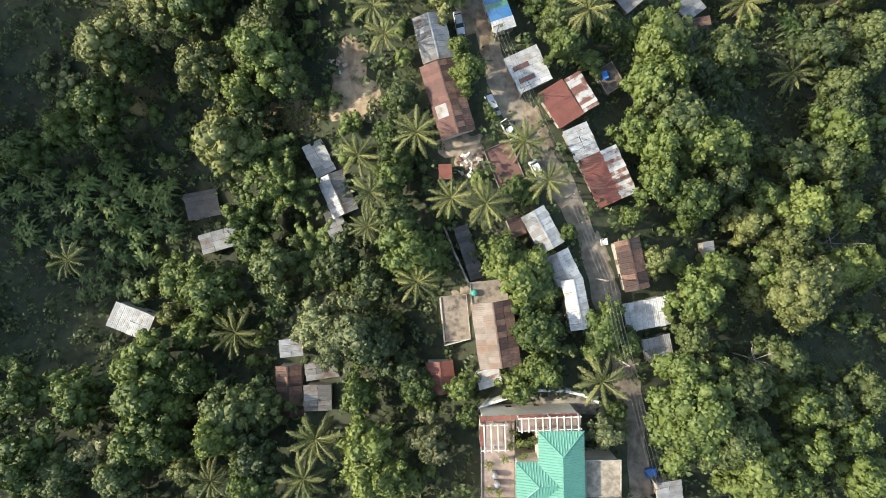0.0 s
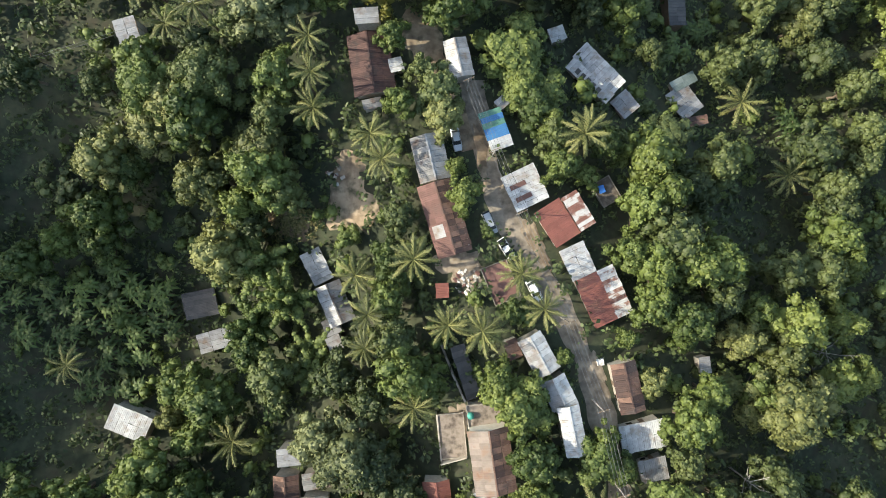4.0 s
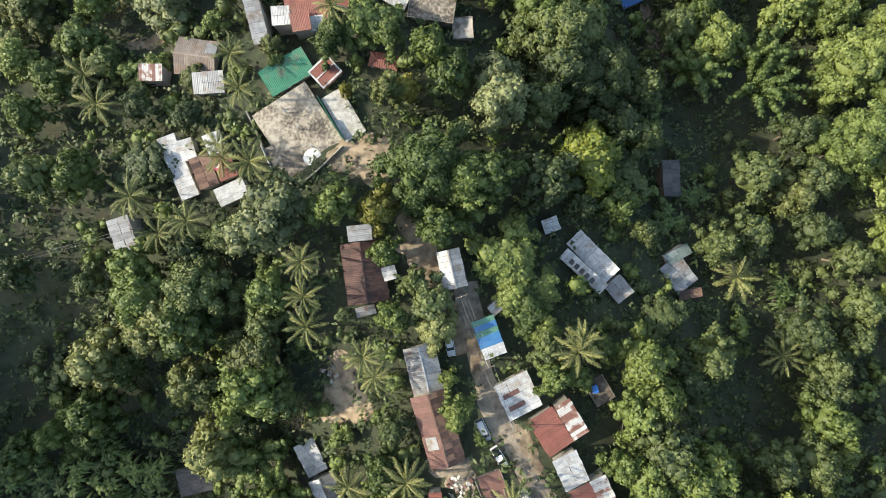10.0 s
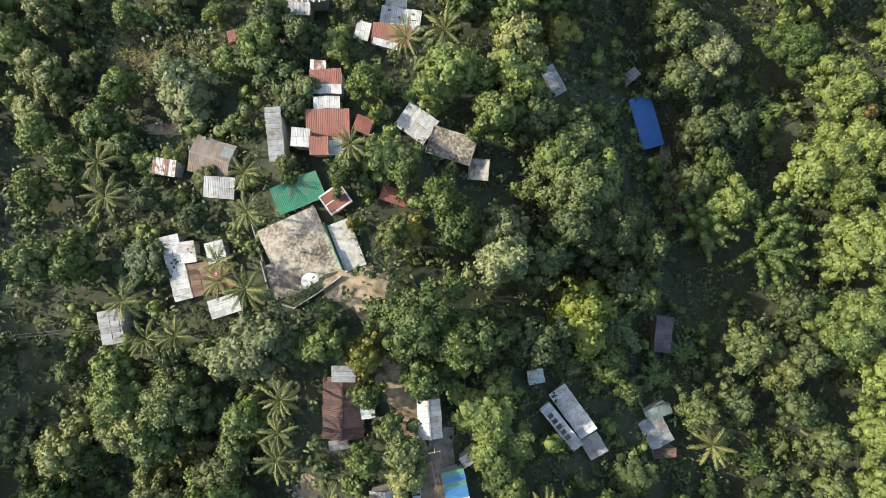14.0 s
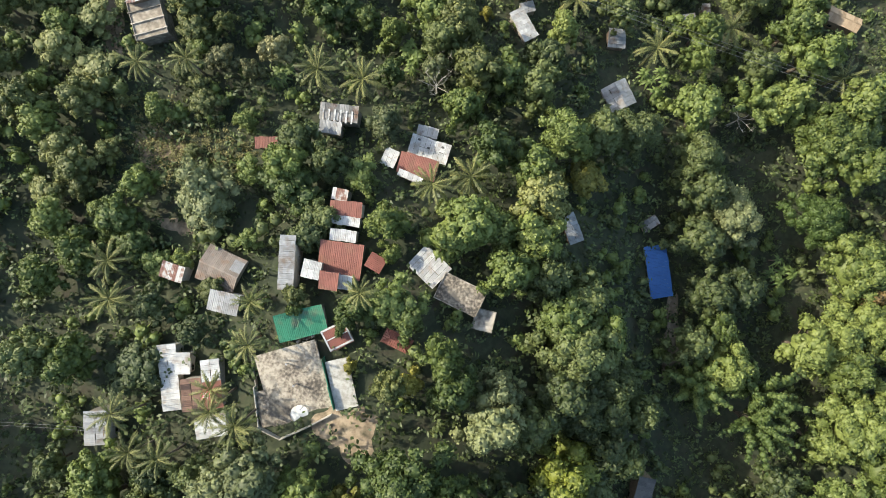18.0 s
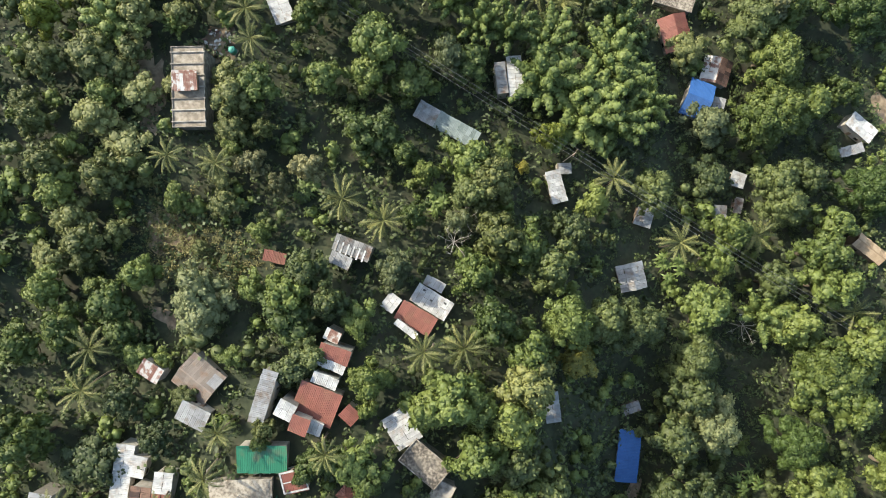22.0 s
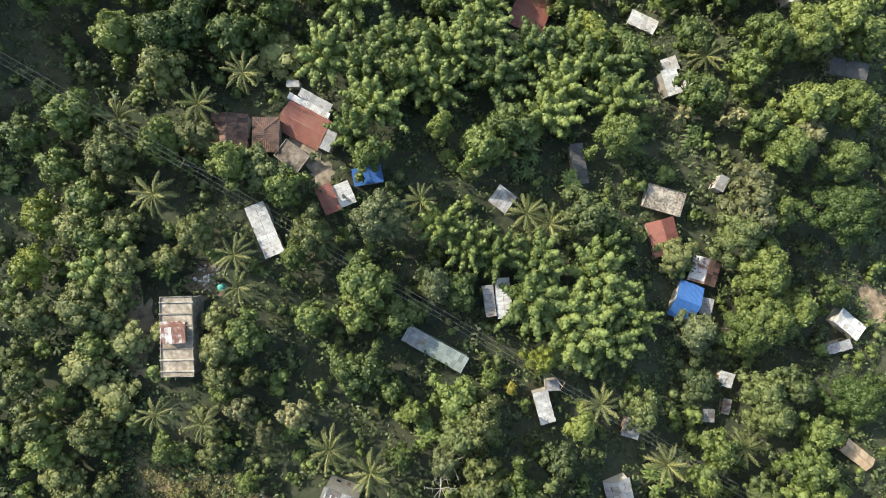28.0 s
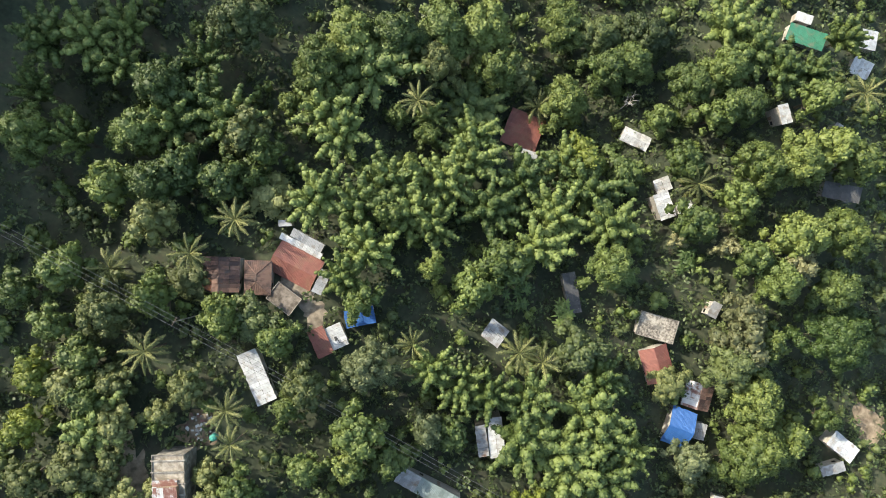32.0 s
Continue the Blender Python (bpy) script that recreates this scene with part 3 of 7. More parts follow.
house("dark shed roof in the shade", "shed", -52.33, 9.63, 18.22, 5.90, 6.91, -78.0, "dark", "block")
# Greyer sheets on the east slope carry its shade as colour.
house("white gabled house with its sunlit slope painted brighter", "gable", 3.28, 56.51, 39.49, 7.17, 4.42, -77.0, "zinc+white", "block")
# Roof colour darkened in place of the shade on it.
house("large rusty-roofed house with the trees' shade in its roof colour", "gable", -12.78, 55.82, 38.11, 11.45, 7.56, -81.7, "shaded_rust", "block")
house("small white sheet roof", "shed", -8.19, 55.71, 38.14, 2.63, 2.61, -75.6, "white", "block")
house("grey sheet roof with a dark edge", "shed", -13.04, 62.97, 42.58, 2.90, 4.34, -83.7, "zinc", "block")
house("dark grey lean-to roof", "shed", -12.58, 48.67, 37.67, 1.92, 3.72, -75.8, "old", "block")
house("long pale shed lying down the slope", "shed", 32.47, 58.76, 25.72, 11.45, 4.16, 135.2, "white", "block")
house("end bay of the long pale shed", "shed", 38.31, 51.96, 24.13, 4.77, 4.22, 130.5, "zinc", "block")
house("pale side roof of the long shed with dark panels", "shed", 30.12, 55.78, 27.66, 11.11, 2.62, 137.7, "white", "block", patches=((-0.45, 0.2, 0.9, 1.1, "dark"), (-0.2, 0.2, 0.9, 1.1, "dark"), (0.05, 0.2, 0.9, 1.1, "dark"), (0.3, 0.2, 0.9, 1.1, "dark"), (0.55, 0.2, 0.9, 1.1, "dark")))
house("small pale sheet roof under the trees", "shed", 23.43, 65.08, 28.15, 2.96, 3.42, -69.9, "white", "block")
house("grey sheet-roofed house on the slope", "shed", 54.18, 54.77, 15.48, 7.15, 5.77, -53.2, "zinc", "block")
house("dull green side roof", "shed", 53.98, 59.13, 15.40, 2.56, 6.06, -61.6, "slate", "block")
house("rusty porch roof among the trees", "shed", 56.85, 50.34, 15.57, 2.14, 5.43, -78.5, "rust", "block")
house("grey weathered wooden shack", "shed", 53.07, 76.32, 13.87, 8.2, 3.9, -86.7, "dark", "wood")
house("small zinc roof beside the striped house", "shed", 11.52, 49.18, 36.58, 2.16, 2.33, -49.2, "zinc", "block")
house("long white-roofed house among the trees", "shed", -49.81, 75.95, 32.42, 12.98, 3.55, -67.2, "white", "block")
house("white side roof among the trees", "shed", -48.19, 79.30, 32.35, 4.31, 2.98, -73.1, "white", "block")
house("dark rusty middle roof", "shed", -43.94, 74.78, 34.53, 6.32, 3.79, -68.6, "rust", "block")
house("roof of white and rusty red sheets", "shed", -40.97, 77.85, 34.29, 9.45, 3.49, -66.4, "white+red", "block")
house("white sheet roof of a porch", "shed", -37.94, 70.71, 36.37, 3.58, 5.78, -63.5, "white", "block")
house("tan fibre-sheet house with a curved old roof", "gable", -47.87, 98.43, 28.67, 8.26, 7.22, -7.7, "tan", "block", patches=((0.72, 0.55, 2.2, 2.4, "zinc"),))
house("pale bluish sheet roof", "shed", -44.56, 92.70, 31.09, 6.16, 4.29, -176.2, "zinc", "block")
house("small roof of red and white sheets", "shed", -56.69, 95.19, 29.57, 4.71, 3.24, 179.7, "mixed", "block")
house("long narrow grey sheet roof", "shed", -34.30, 104.28, 34.46, 10.52, 3.03, -75.7, "zinc", "block")
house("red-roofed house in the upper hamlet", "shed", -25.07, 107.66, 31.94, 8.55, 6.97, -170.8, "red", "block")
house("white sheet lean-to among the trees", "shed", -26.04, 112.36, 32.11, 5.22, 2.38, -169.7, "white", "block")
house("white side roof of the red house", "shed", -29.37, 104.46, 34.82, 3.60, 3.58, -176.9, "white", "block")
house("small white porch roof", "shed", -22.86, 103.80, 32.87, 2.89, 2.86, -170.3, "white", "block")
house("lower red roof of the red house", "shed", -25.61, 103.44, 34.82, 3.67, 3.36, -169.5, "red", "block")
house("dark red sheet roof", "shed", -27.20, 117.48, 31.21, 6.33, 3.03, -167.3, "red", "block")
house("white front roof among the trees", "shed", -27.05, 115.14, 31.21, 6.62, 1.87, -170.8, "white", "block")
house("small patched roof among the trees", "shed", -29.55, 119.99, 29.21, 3.22, 2.29, -174.0, "mixed", "block")
house("white sheet roof with small vents", "shed", -15.90, 135.20, 20.15, 8.77, 4.47, 179.7, "white", "block", patches=((-0.6, -0.55, 0.6, 0.45, "dark"), (0.05, -0.1, 0.6, 0.35, "dark"), (0.6, -0.6, 0.6, 0.45, "dark")))
house("red sheet roof beside a white one", "shed", -17.03, 130.80, 22.18, 8.32, 4.33, -178.7, "red", "block")
house("white strip roof among the trees", "shed", -17.71, 128.00, 24.40, 5.40, 1.47, 174.6, "white", "block")
house("small white roof among the trees", "shed", -23.22, 130.76, 21.97, 3.15, 3.82, 174.1, "white", "block")
house("small grey roof under the trees", "shed", -17.39, 138.76, 19.94, 4.61, 2.27, -177.5, "zinc", "block")
house("dark roof with open pale battens", "shed", -36.08, 136.41, 23.13, 8.11, 3.50, -169.5, "old", "block", patches=((0.80, 0.45, 0.35, 2.6, "white"), (0.50, 0.45, 0.35, 2.6, "white"), (0.20, 0.45, 0.35, 2.6, "white"), (-0.10, 0.45, 0.35, 2.6, "white"), (-0.40, 0.45, 0.35, 2.6, "white"), (-0.70, 0.45, 0.35, 2.6, "white"),))
house("grey corrugated porch among the trees", "shed", -36.92, 132.91, 23.13, 4.69, 2.73, -172.3, "zinc", "block")
house("small red roof among the trees", "shed", -49.49, 126.08, 21.07, 4.88, 2.35, -162.5, "red", "block")
house("small red side roof", "shed", -18.36, 109.19, 32.11, 3.15, 3.25, -103.5, "red", "block")
house("weathered whitish roof with patches", "shed", -8.20, 111.54, 29.85, 7.07, 5.64, 154.2, "white", "concrete")
house("stained concrete roof slab", "flat", -0.65, 108.14, 30.30, 9.23, 5.64, 171.6, "court", "concrete")
house("small grey concrete roof slab", "flat", 5.45, 104.54, 28.60, 4.34, 4.21, -86.1, "slab", "concrete")
house("small red hipped roof", "hip", -9.75, 96.24, 33.97, 5.69, 2.91, 171.0, "red", "block")
house("court shelter with a green sheet roof", "shed", -28.33, 93.98, 34.16, 9.6, 5.3, -149.0, "green", "block")
house("open rusty shelter with white frames", "shed", -20.89, 93.85, 34.60, 5.0, 4.4, -136.3, "red", "block", patches=((0.0, -0.9, 4.9, 0.35, "white"), (0.0, 0.0, 4.9, 0.22, "white"), (-0.93, 0.0, 0.3, 4.2, "white"), (0.93, 0.0, 0.3, 4.2, "white"), (0.0, 0.9, 4.9, 0.35, "white")))
house("open concrete court with stains", "flat", -25.95, 82.86, 34.66, 12.03, 13.93, -146.9, "court", "concrete", rim=False, name="court", category="court")
house("walled white pen beside the court", "flat", -17.25, 85.54, 35.23, 9.50, 4.34, -59.7, "pale", "concrete", rim=False, name="pen", category="pen")
house("shed with a bright blue sheet roof", "shed", 45.57, 126.37, 1.38, 12.99, 5.59, -64.5, "blue", "block")
house("small grey shack among the trees", "shed", 39.96, 136.94, 1.88, 2.60, 4.73, -41.1, "old", "wood")
house("grey corrugated shed under trees", "shed", 19.43, 128.73, 15.24, 6.84, 3.45, -52.4, "zinc", "wood")
house("unfinished concrete building with a beamed roof", "flat", -83.75, 147.35, 21.38, 17.16, 7.00, -57.3, "sandy", "concrete", beams_over=7)
house("patched sheets on the unfinished building", "shed", -85.07, 148.13, 21.91, 4.11, 5.00, -56.4, "mixed", "concrete")
house("long pale sheet roof on the slope", "shed", -82.23, 175.33, 12.20, 12.61, 4.6, -35.6, "white", "block")
house("long greenish sheet roof with pale sheets", "shed", -34.32, 171.82, 7.08, 16.23, 4.17, -177.5, "slate+slate+zinc", "block")
house("pale sheet roof among trees", "shed", -4.32, 173.12, 4.87, 7.98, 3.84, -43.7, "white", "block")
house("small grey roof among the trees", "shed", -4.75, 178.38, 2.36, 2.67, 3.59, -56.4, "zinc", "block")
house("small grey corrugated hut", "shed", 19.12, 179.28, -1.37, 4.86, 4.59, -76.6, "zinc", "wood")
house("grey gabled house with a pale ridge", "gable", 23.11, 164.38, 2.48, 6.67, 6.64, -45.8, "zinc", "block")
house("small white sheet roof", "shed", 37.53, 202.74, -10.36, 4.01, 4.21, -75.6, "white", "block")
house("patched grey roof among the trees", "shed", 36.83, 192.05, -7.15, 3.53, 3.52, -62.7, "old", "block")
house("narrow grey roof among the trees", "shed", 40.88, 196.61, -9.21, 4.13, 2.25, -70.3, "old", "block")
house("hut covered with brown thatch", "gable", 74.37, 203.60, -5.72, 8.86, 3.65, 173.2, "brown", "wood")
house("grey corrugated roof in a clearing", "shed", -38.95, 211.42, -0.43, 5.38, 5.25, -5.2, "zinc", "block")
house("flat concrete roof with dark stains", "flat", -2.33, 234.23, -7.55, 10.27, 6.38, 15.2, "court", "concrete")
house("red gabled house below the concrete roof", "gable", 2.69, 225.98, -7.57, 9.37, 7.28, -43.2, "red", "block")
house("house with white and rusty sheets", "gable", 17.76, 224.52, -10.67, 7.06, 7.55, -74.3, "rust+mixed", "block")
house("house under a bright blue tarpaulin roof", "gable", 16.86, 214.75, -8.87, 6.85, 9.81, -169.8, "blue", "block")
house("small grey lean-to among the trees", "shed", 22.85, 216.65, -10.24, 3.16, 4.47, -160.7, "zinc", "block")
house("small pale shed among the trees", "shed", 8.51, 246.12, -8.17, 4.17, 2.81, -85.6, "zinc", "block")
house("pale sheet roof near the bare soil", "shed", 59.71, 233.20, -12.99, 8.33, 4.74, -8.5, "white", "block")
house("grey side roof among the trees", "shed", 60.60, 226.62, -12.99, 6.60, 2.71, 46.4, "zinc", "block")
house("long pale sheet roof among bamboo", "shed", -26.55, 190.48, 5.35, 9.72, 3.76, -53.1, "white", "block")
house("dark side roof among the trees", "shed", -29.12, 188.19, 6.10, 7.59, 2.64, -51.1, "old", "block")
house("white-roofed house with wings", "shed", -16.11, 263.65, -11.66, 7.22, 4.50, -40.1, "white", "block")
house("north wing with a white roof", "shed", -18.12, 269.65, -16.82, 3.94, 4.69, -38.6, "white", "block")
house("east wing with a white roof", "shed", -11.15, 266.04, -11.66, 2.75, 4.46, -40.5, "white", "block")
house("white gabled house on the far slope", "gable", -30.39, 278.18, -21.44, 8.33, 4.22, -173.3, "white", "block")
house("house with a dark slate-grey roof", "shed", 22.96, 291.81, -12.06, 10.33, 4.23, -159.5, "dark", "block")
house("house with a green sheet roof", "shed", -3.35, 329.48, -22.94, 11.18, 4.86, -167.4, "green", "block")
house("small white roof among the trees", "shed", -6.43, 334.21, -23.65, 5.05, 2.65, -167.1, "white", "block")
house("white sheet roof on the far hill", "shed", 14.26, 340.59, -26.71, 5.78, 4.98, -68.4, "white", "block")
house("white sheet roof with dark panels", "shed", 16.07, 331.63, -25.76, 6.01, 5.19, -172.5, "white", "block")
house("narrow white roof among the trees", "shed", -0.50, 302.59, -13.48, 5.43, 3.19, -44.3, "white", "block")
house("grey roof under trees", "shed", 15.74, 307.71, -17.60, 2.25, 5.42, 0.4, "zinc", "block")
house("large house with a wide red roof", "gable", -89.17, 200.85, 5.73, 11.49, 7.66, -176.8, "red", "render")
house("white strip roof above the red one", "shed", -90.67, 205.43, 5.46, 11.12, 1.63, -175.8, "white", "block")
house("grey sheet roof of the side building", "shed", -90.06, 207.42, 5.46, 8.57, 2.19, -177.6, "zinc", "block")
house("dark rust-red side roof", "gable", -102.74, 190.24, 7.90, 8.4, 8.8, -60.0, "rust", "block")
house("grey sheet lean-to among the trees", "shed", -81.46, 201.07, 8.46, 5.92, 2.48, -84.0, "zinc", "block")
house("greenish stained concrete terrace beside the house", "flat", -87.10, 193.01, 7.75, 5.03, 6.97, -96.1, "dirty", "concrete", name="terrace", category="terrace")
house("small white sheet among the trees", "shed", -96.11, 196.25, 6.36, 3.11, 1.07, -10.2, "white", "block")
house("small dark rusty hipped roof between the red roofs", "hip", -94.86, 194.10, 8.30, 8.2, 6.4, -60.0, "rust", "block")
house("strip of bright orange rusty roofing along the eaves", "shed", -103.20, 185.77, 8.10, 7.2, 1.3, 3.0, "orange", "block")
house("collapsed orange rusty roof", "shed", -103.78, 186.93, 8.73, 2.74, 6.32, -80.3, "orange", "block")
house("dark red roof of the lower house", "shed", -74.34, 188.81, 8.38, 6.96, 3.87, -34.8, "red", "block")
house("bright white sheet roof", "shed", -71.80, 191.85, 7.53, 5.69, 3.98, -35.2, "white", "block", patches=((0.15, -0.2, 1.0, 0.6, "dark"),))
house("dark blue tarpaulin shelter in the shade", "shed", -69.59, 198.46, 6.78, 4.19, 6.95, -47.9, "blue", "block")
house("small red-roofed house on the slope", "shed", -59.10, 263.15, -21.19, 10.36, 10.35, -79.7, "red", "block")
house("small white roof among the trees", "shed", -53.98, 257.87, -19.65, 2.83, 4.65, -75.1, "white", "block")
house("dark narrow roof among the trees", "shed", -26.60, 230.21, -5.69, 10.68, 3.37, -49.0, "dark", "block")
house("pale roof at the road's end", "shed", 40.21, -43.17, 41.92, 4.03, 4.73, -82.9, "zinc", "block")
house("small grey roof among trees", "shed", 50.11, -0.16, 35.38, 3.22, 2.28, -82.4, "zinc", "block")
house("grey roof beside the palms", "shed", -59.98, 62.81, 33.54, 6.66, 4.15, -70.8, "zinc", "block")
house("small zinc roof among the trees", "shed", -96.96, 208.12, 4.44, 1.57, 3.14, -54.7, "zinc", "block")
house("broken red floor slab of a demolished house", "flat", 11.18, 15.60, 38.38, 5.13, 7.37, -157.7, "brick", "block", name="floor_slab", category="floor slab")
house("small red sheet shelter roof", "shed", 0.36, 14.13, 38.82, 2.76, 2.30, -87.0, "red", "block")
house("narrow red tiled edge roof of the terrace", "shed", 14.54, -28.16, 47.58, 16.67, 0.77, -177.9, "red", "render")
house("short red tiled edge roof", "shed", 6.59, -31.30, 46.35, 4.80, 0.62, -89.4, "red", "render")
house("lower apron of the concrete court", "flat", -25.39, 78.91, 34.67, 6.95, 12.61, -61.9, "court", "concrete", rim=False, name="court", category="court")
house("small sheet roof on the unfinished building", "shed", -84.01, 147.86, 23.21, 4.96, 3.42, -145.8, "mixed", "wood", rise=0.30, name="roof_shelter", category="roof shelter")


# ---- vehicles, walls, tanks, poles and cables ----
def lathe(profile, seg, material, name):
    vs = [(r * math.cos(2 * math.pi * k / seg), r * math.sin(2 * math.pi * k / seg), z) for r, z in profile for k in range(seg)]
    fs = [(i * seg + k, i * seg + (k + 1) % seg, (i + 1) * seg + (k + 1) % seg, (i + 1) * seg + k) for i in range(len(profile) - 1) for k in range(seg)]
    fs += [tuple(range(seg - 1, -1, -1)), tuple((len(profile) - 1) * seg + k for k in range(seg))]
    return mesh_of(name, vs, fs, material, False)


PAINT = {
    "white": surface("white_car_paint", [(0.3, (0.60, 0.60, 0.59)), (0.7, (0.72, 0.72, 0.71))], 2, 0.25, 0, 0, 0.1),
    "silver": surface("silver_car_paint", [(0.3, (0.36, 0.37, 0.38)), (0.7, (0.46, 0.47, 0.48))], 2, 0.3, 0.4, 0, 0.1),
}
RUBBER = surface("rubber", [(0.3, (0.015, 0.015, 0.015)), (0.7, (0.03, 0.03, 0.03))], 3, 0.9, 0, 0.2, 0.1)
STEEL = surface("steel", [(0.3, (0.30, 0.31, 0.32)), (0.7, (0.48, 0.49, 0.50))], 2, 0.35, 0.6, 0, 0.1)
GREEN_PLASTIC = surface("green_plastic", [(0.3, (0.04, 0.22, 0.17)), (0.7, (0.07, 0.32, 0.25))], 2, 0.5, 0, 0, 0.1)
BLUE_PLASTIC = surface("blue_plastic", [(0.3, (0.02, 0.11, 0.36)), (0.7, (0.04, 0.18, 0.50))], 2, 0.5, 0, 0, 0.1)
WHITE_PAINT = surface("white_paint", [(0.3, (0.55, 0.54, 0.51)), (0.7, (0.74, 0.73, 0.70))], 1.5, 0.7, 0, 0.2, 0.1, stain=((0.38, 0.34, 0.28), 0.8))
LAMP_GLASS = surface("lamp_glass", [(0.3, (0.5, 0.5, 0.5)), (0.7, (0.7, 0.7, 0.7))], 2, 0.1, 0, 0, 0.1)
TYRE = lathe([(0.20, -0.10), (0.31, -0.10), (0.33, -0.05), (0.33, 0.05), (0.31, 0.10), (0.20, 0.10)], 14, RUBBER, "tyre")
RIM = lathe([(0.05, -0.105), (0.20, -0.09), (0.20, 0.09), (0.05, 0.105)], 10, STEEL, "rim")


def loft(name, sections, material):
    """A body from cross sections (x, half width below, half width above, z low, z high), with rounded shoulders."""
    vs, fs = [], []
    for x, w0, w1, z0, z1 in sections:
        vs += [(x, -w0, z0), (x, -w0 * 1.0, z0 + 0.5 * (z1 - z0)), (x, -w1, z1 - 0.05), (x, -w1 * 0.9, z1), (x, w1 * 0.9, z1), (x, w1, z1 - 0.05), (x, w0, z0 + 0.5 * (z1 - z0)), (x, w0, z0)]
    for i in range(len(sections) - 1):
        fs += [(i * 8 + k, i * 8 + (k + 1) % 8, (i + 1) * 8 + (k + 1) % 8, (i + 1) * 8 + k) for k in range(8)]
    fs += [tuple(range(7, -1, -1)), tuple(range((len(sections) - 1) * 8, len(sections) * 8))]
    return mesh_of(name, vs, fs, material)


def car(x, y, turn, paint, label, style="sedan"):
    """A parked car, nose along its turn."""
    ob = tagged(new("car"), label, "car")
    ob.matrix_basis = pose(x, y, float(lie(x, y)) + 0.12, 0, 0, turn)
    L = 2.15
    under("body", loft("body", [(-L, 0.70, 0.66, 0.34, 0.86), (-L + 0.12, 0.80, 0.76, 0.24, 0.93), (-0.9, 0.83, 0.79, 0.2, 0.95), (0.8, 0.83, 0.79, 0.2, 0.93), (1.6, 0.82, 0.77, 0.22, 0.86), (L - 0.1, 0.76, 0.68, 0.26, 0.78), (L, 0.66, 0.58, 0.32, 0.68)], PAINT[paint]), ob)
    r0, r1 = {"sedan": (-1.25, 0.35), "van": (-1.85, 0.75), "pickup": (-0.5, 0.5)}[style]
    under("cabin", loft("cabin", [(r0 - 0.45, 0.70, 0.62, 0.92, 0.97), (r0, 0.72, 0.60, 0.92, 1.40), (r1, 0.72, 0.60, 0.92, 1.42), (r1 + 0.65, 0.72, 0.66, 0.90, 0.96)], GLASS), ob)
    under("roof", loft("roof", [(r0 - 0.02, 0.60, 0.56, 1.39, 1.44), (0.5 * (r0 + r1), 0.63, 0.58, 1.40, 1.50), (r1 + 0.02, 0.60, 0.56, 1.40, 1.45)], PAINT[paint]), ob)
    if style == "pickup":
        under("bed", boxes_mesh("bed", [(-L + 0.15, -1.0, -0.66, 0.66, 0.93, 0.965)], RUBBER), ob)
    for sx in (-1.35, 1.35):
        for sy in (-0.74, 0.74):
            wheel = under("wheel", TYRE, ob, pose(sx, sy, 0.33, 90, 0, 0))
            under("rim", RIM, wheel)
    for sy in (-0.52, 0.52):
        under("headlight", boxes_mesh("headlight", [(L - 0.10, L - 0.01, sy - 0.13, sy + 0.13, 0.62, 0.76)], LAMP_GLASS), ob)
        under("mirror", boxes_mesh("mirror", [(r1 + 0.25, r1 + 0.38, math.copysign(0.80, sy) - 0.09, math.copysign(0.80, sy) + 0.09, 0.95, 1.08)], PAINT[paint]), ob)
    return ob


car(3.0, 42.2, -79, "silver", "silver saloon with dark windows parked by the road")
car(9.2, 26.6, -66, "silver", "silver van parked at the road's edge", "van")
car(12.2, 21.8, -58, "white", "white pickup with an open dark bed", "pickup")
car(17.2, 14.2, -62, "white", "white saloon parked under the palms")


def wall_line(name, pts, high, thick, material, label, category):
    """A wall along points, its top level from end to end of each length."""
    ob = tagged(new(name), label, category)
    for (x0, y0), (x1, y1) in zip(pts, pts[1:]):
        z0, z1 = float(lie(x0, y0)), float(lie(x1, y1))
        d = math.hypot(x1 - x0, y1 - y0)
        me = boxes_mesh("panel", [(-thick / 2, d + thick / 2, -thick / 2, thick / 2, min(z0, z1) - 0.4, max(z0, z1) + high)], material)
        under("panel", me, ob, pose(x0, y0, 0, 0, 0, math.degrees(math.atan2(y1 - y0, x1 - x0))))
    return ob


wall_line("garden_wall", [(6.4, -28.3), (9.1, -27.1), (11.8, -26.2), (14.4, -25.4), (17.0, -24.8), (21.3, -24.9), (24.5, -25.6), (27.3, -26.9)], 2.2, 0.45, WHITE_PAINT, "curved white-painted garden wall of the big house", "wall")
wall_line("court_wall", [(-36.2, 86.5), (-33.0, 79.8), (-29.9, 72.9), (-25.2, 72.2), (-21.0, 75.9), (-17.4, 79.5)], 1.0, 0.2, BLOCK, "low grey block wall round the court", "wall")
wall_line("pen_wall", [(-22.2, 89.0), (-19.5, 84.5), (-17.1, 80.8)], 1.9, 0.12, ROOF["green"], "green sheet fence of the white pen", "fence")
wall_line("yard_wall", [(-0.6, -9.0), (0.3, -17.5), (4.8, -16.3)], 1.6, 0.18, BLOCK, "block wall round the concrete yard", "wall")
wall_line("lane_wall", [(0.2, 4.1), (2.3, -1.1), (4.6, -6.1)], 1.4, 0.35, CONCRETE, "pale concrete wall along the lane", "wall")


def pillar(name, x, y, high, r, material, label, category, base=None):
    ob = tagged(new(name), label, category)
    ob.matrix_basis = pose(x, y, float(lie(x, y)) - 0.2 if base is None else base)
    under("shaft", lathe([(r, 0), (r, high * 0.5), (r * 0.8, high)], 8, material, "shaft"), ob)
    return ob


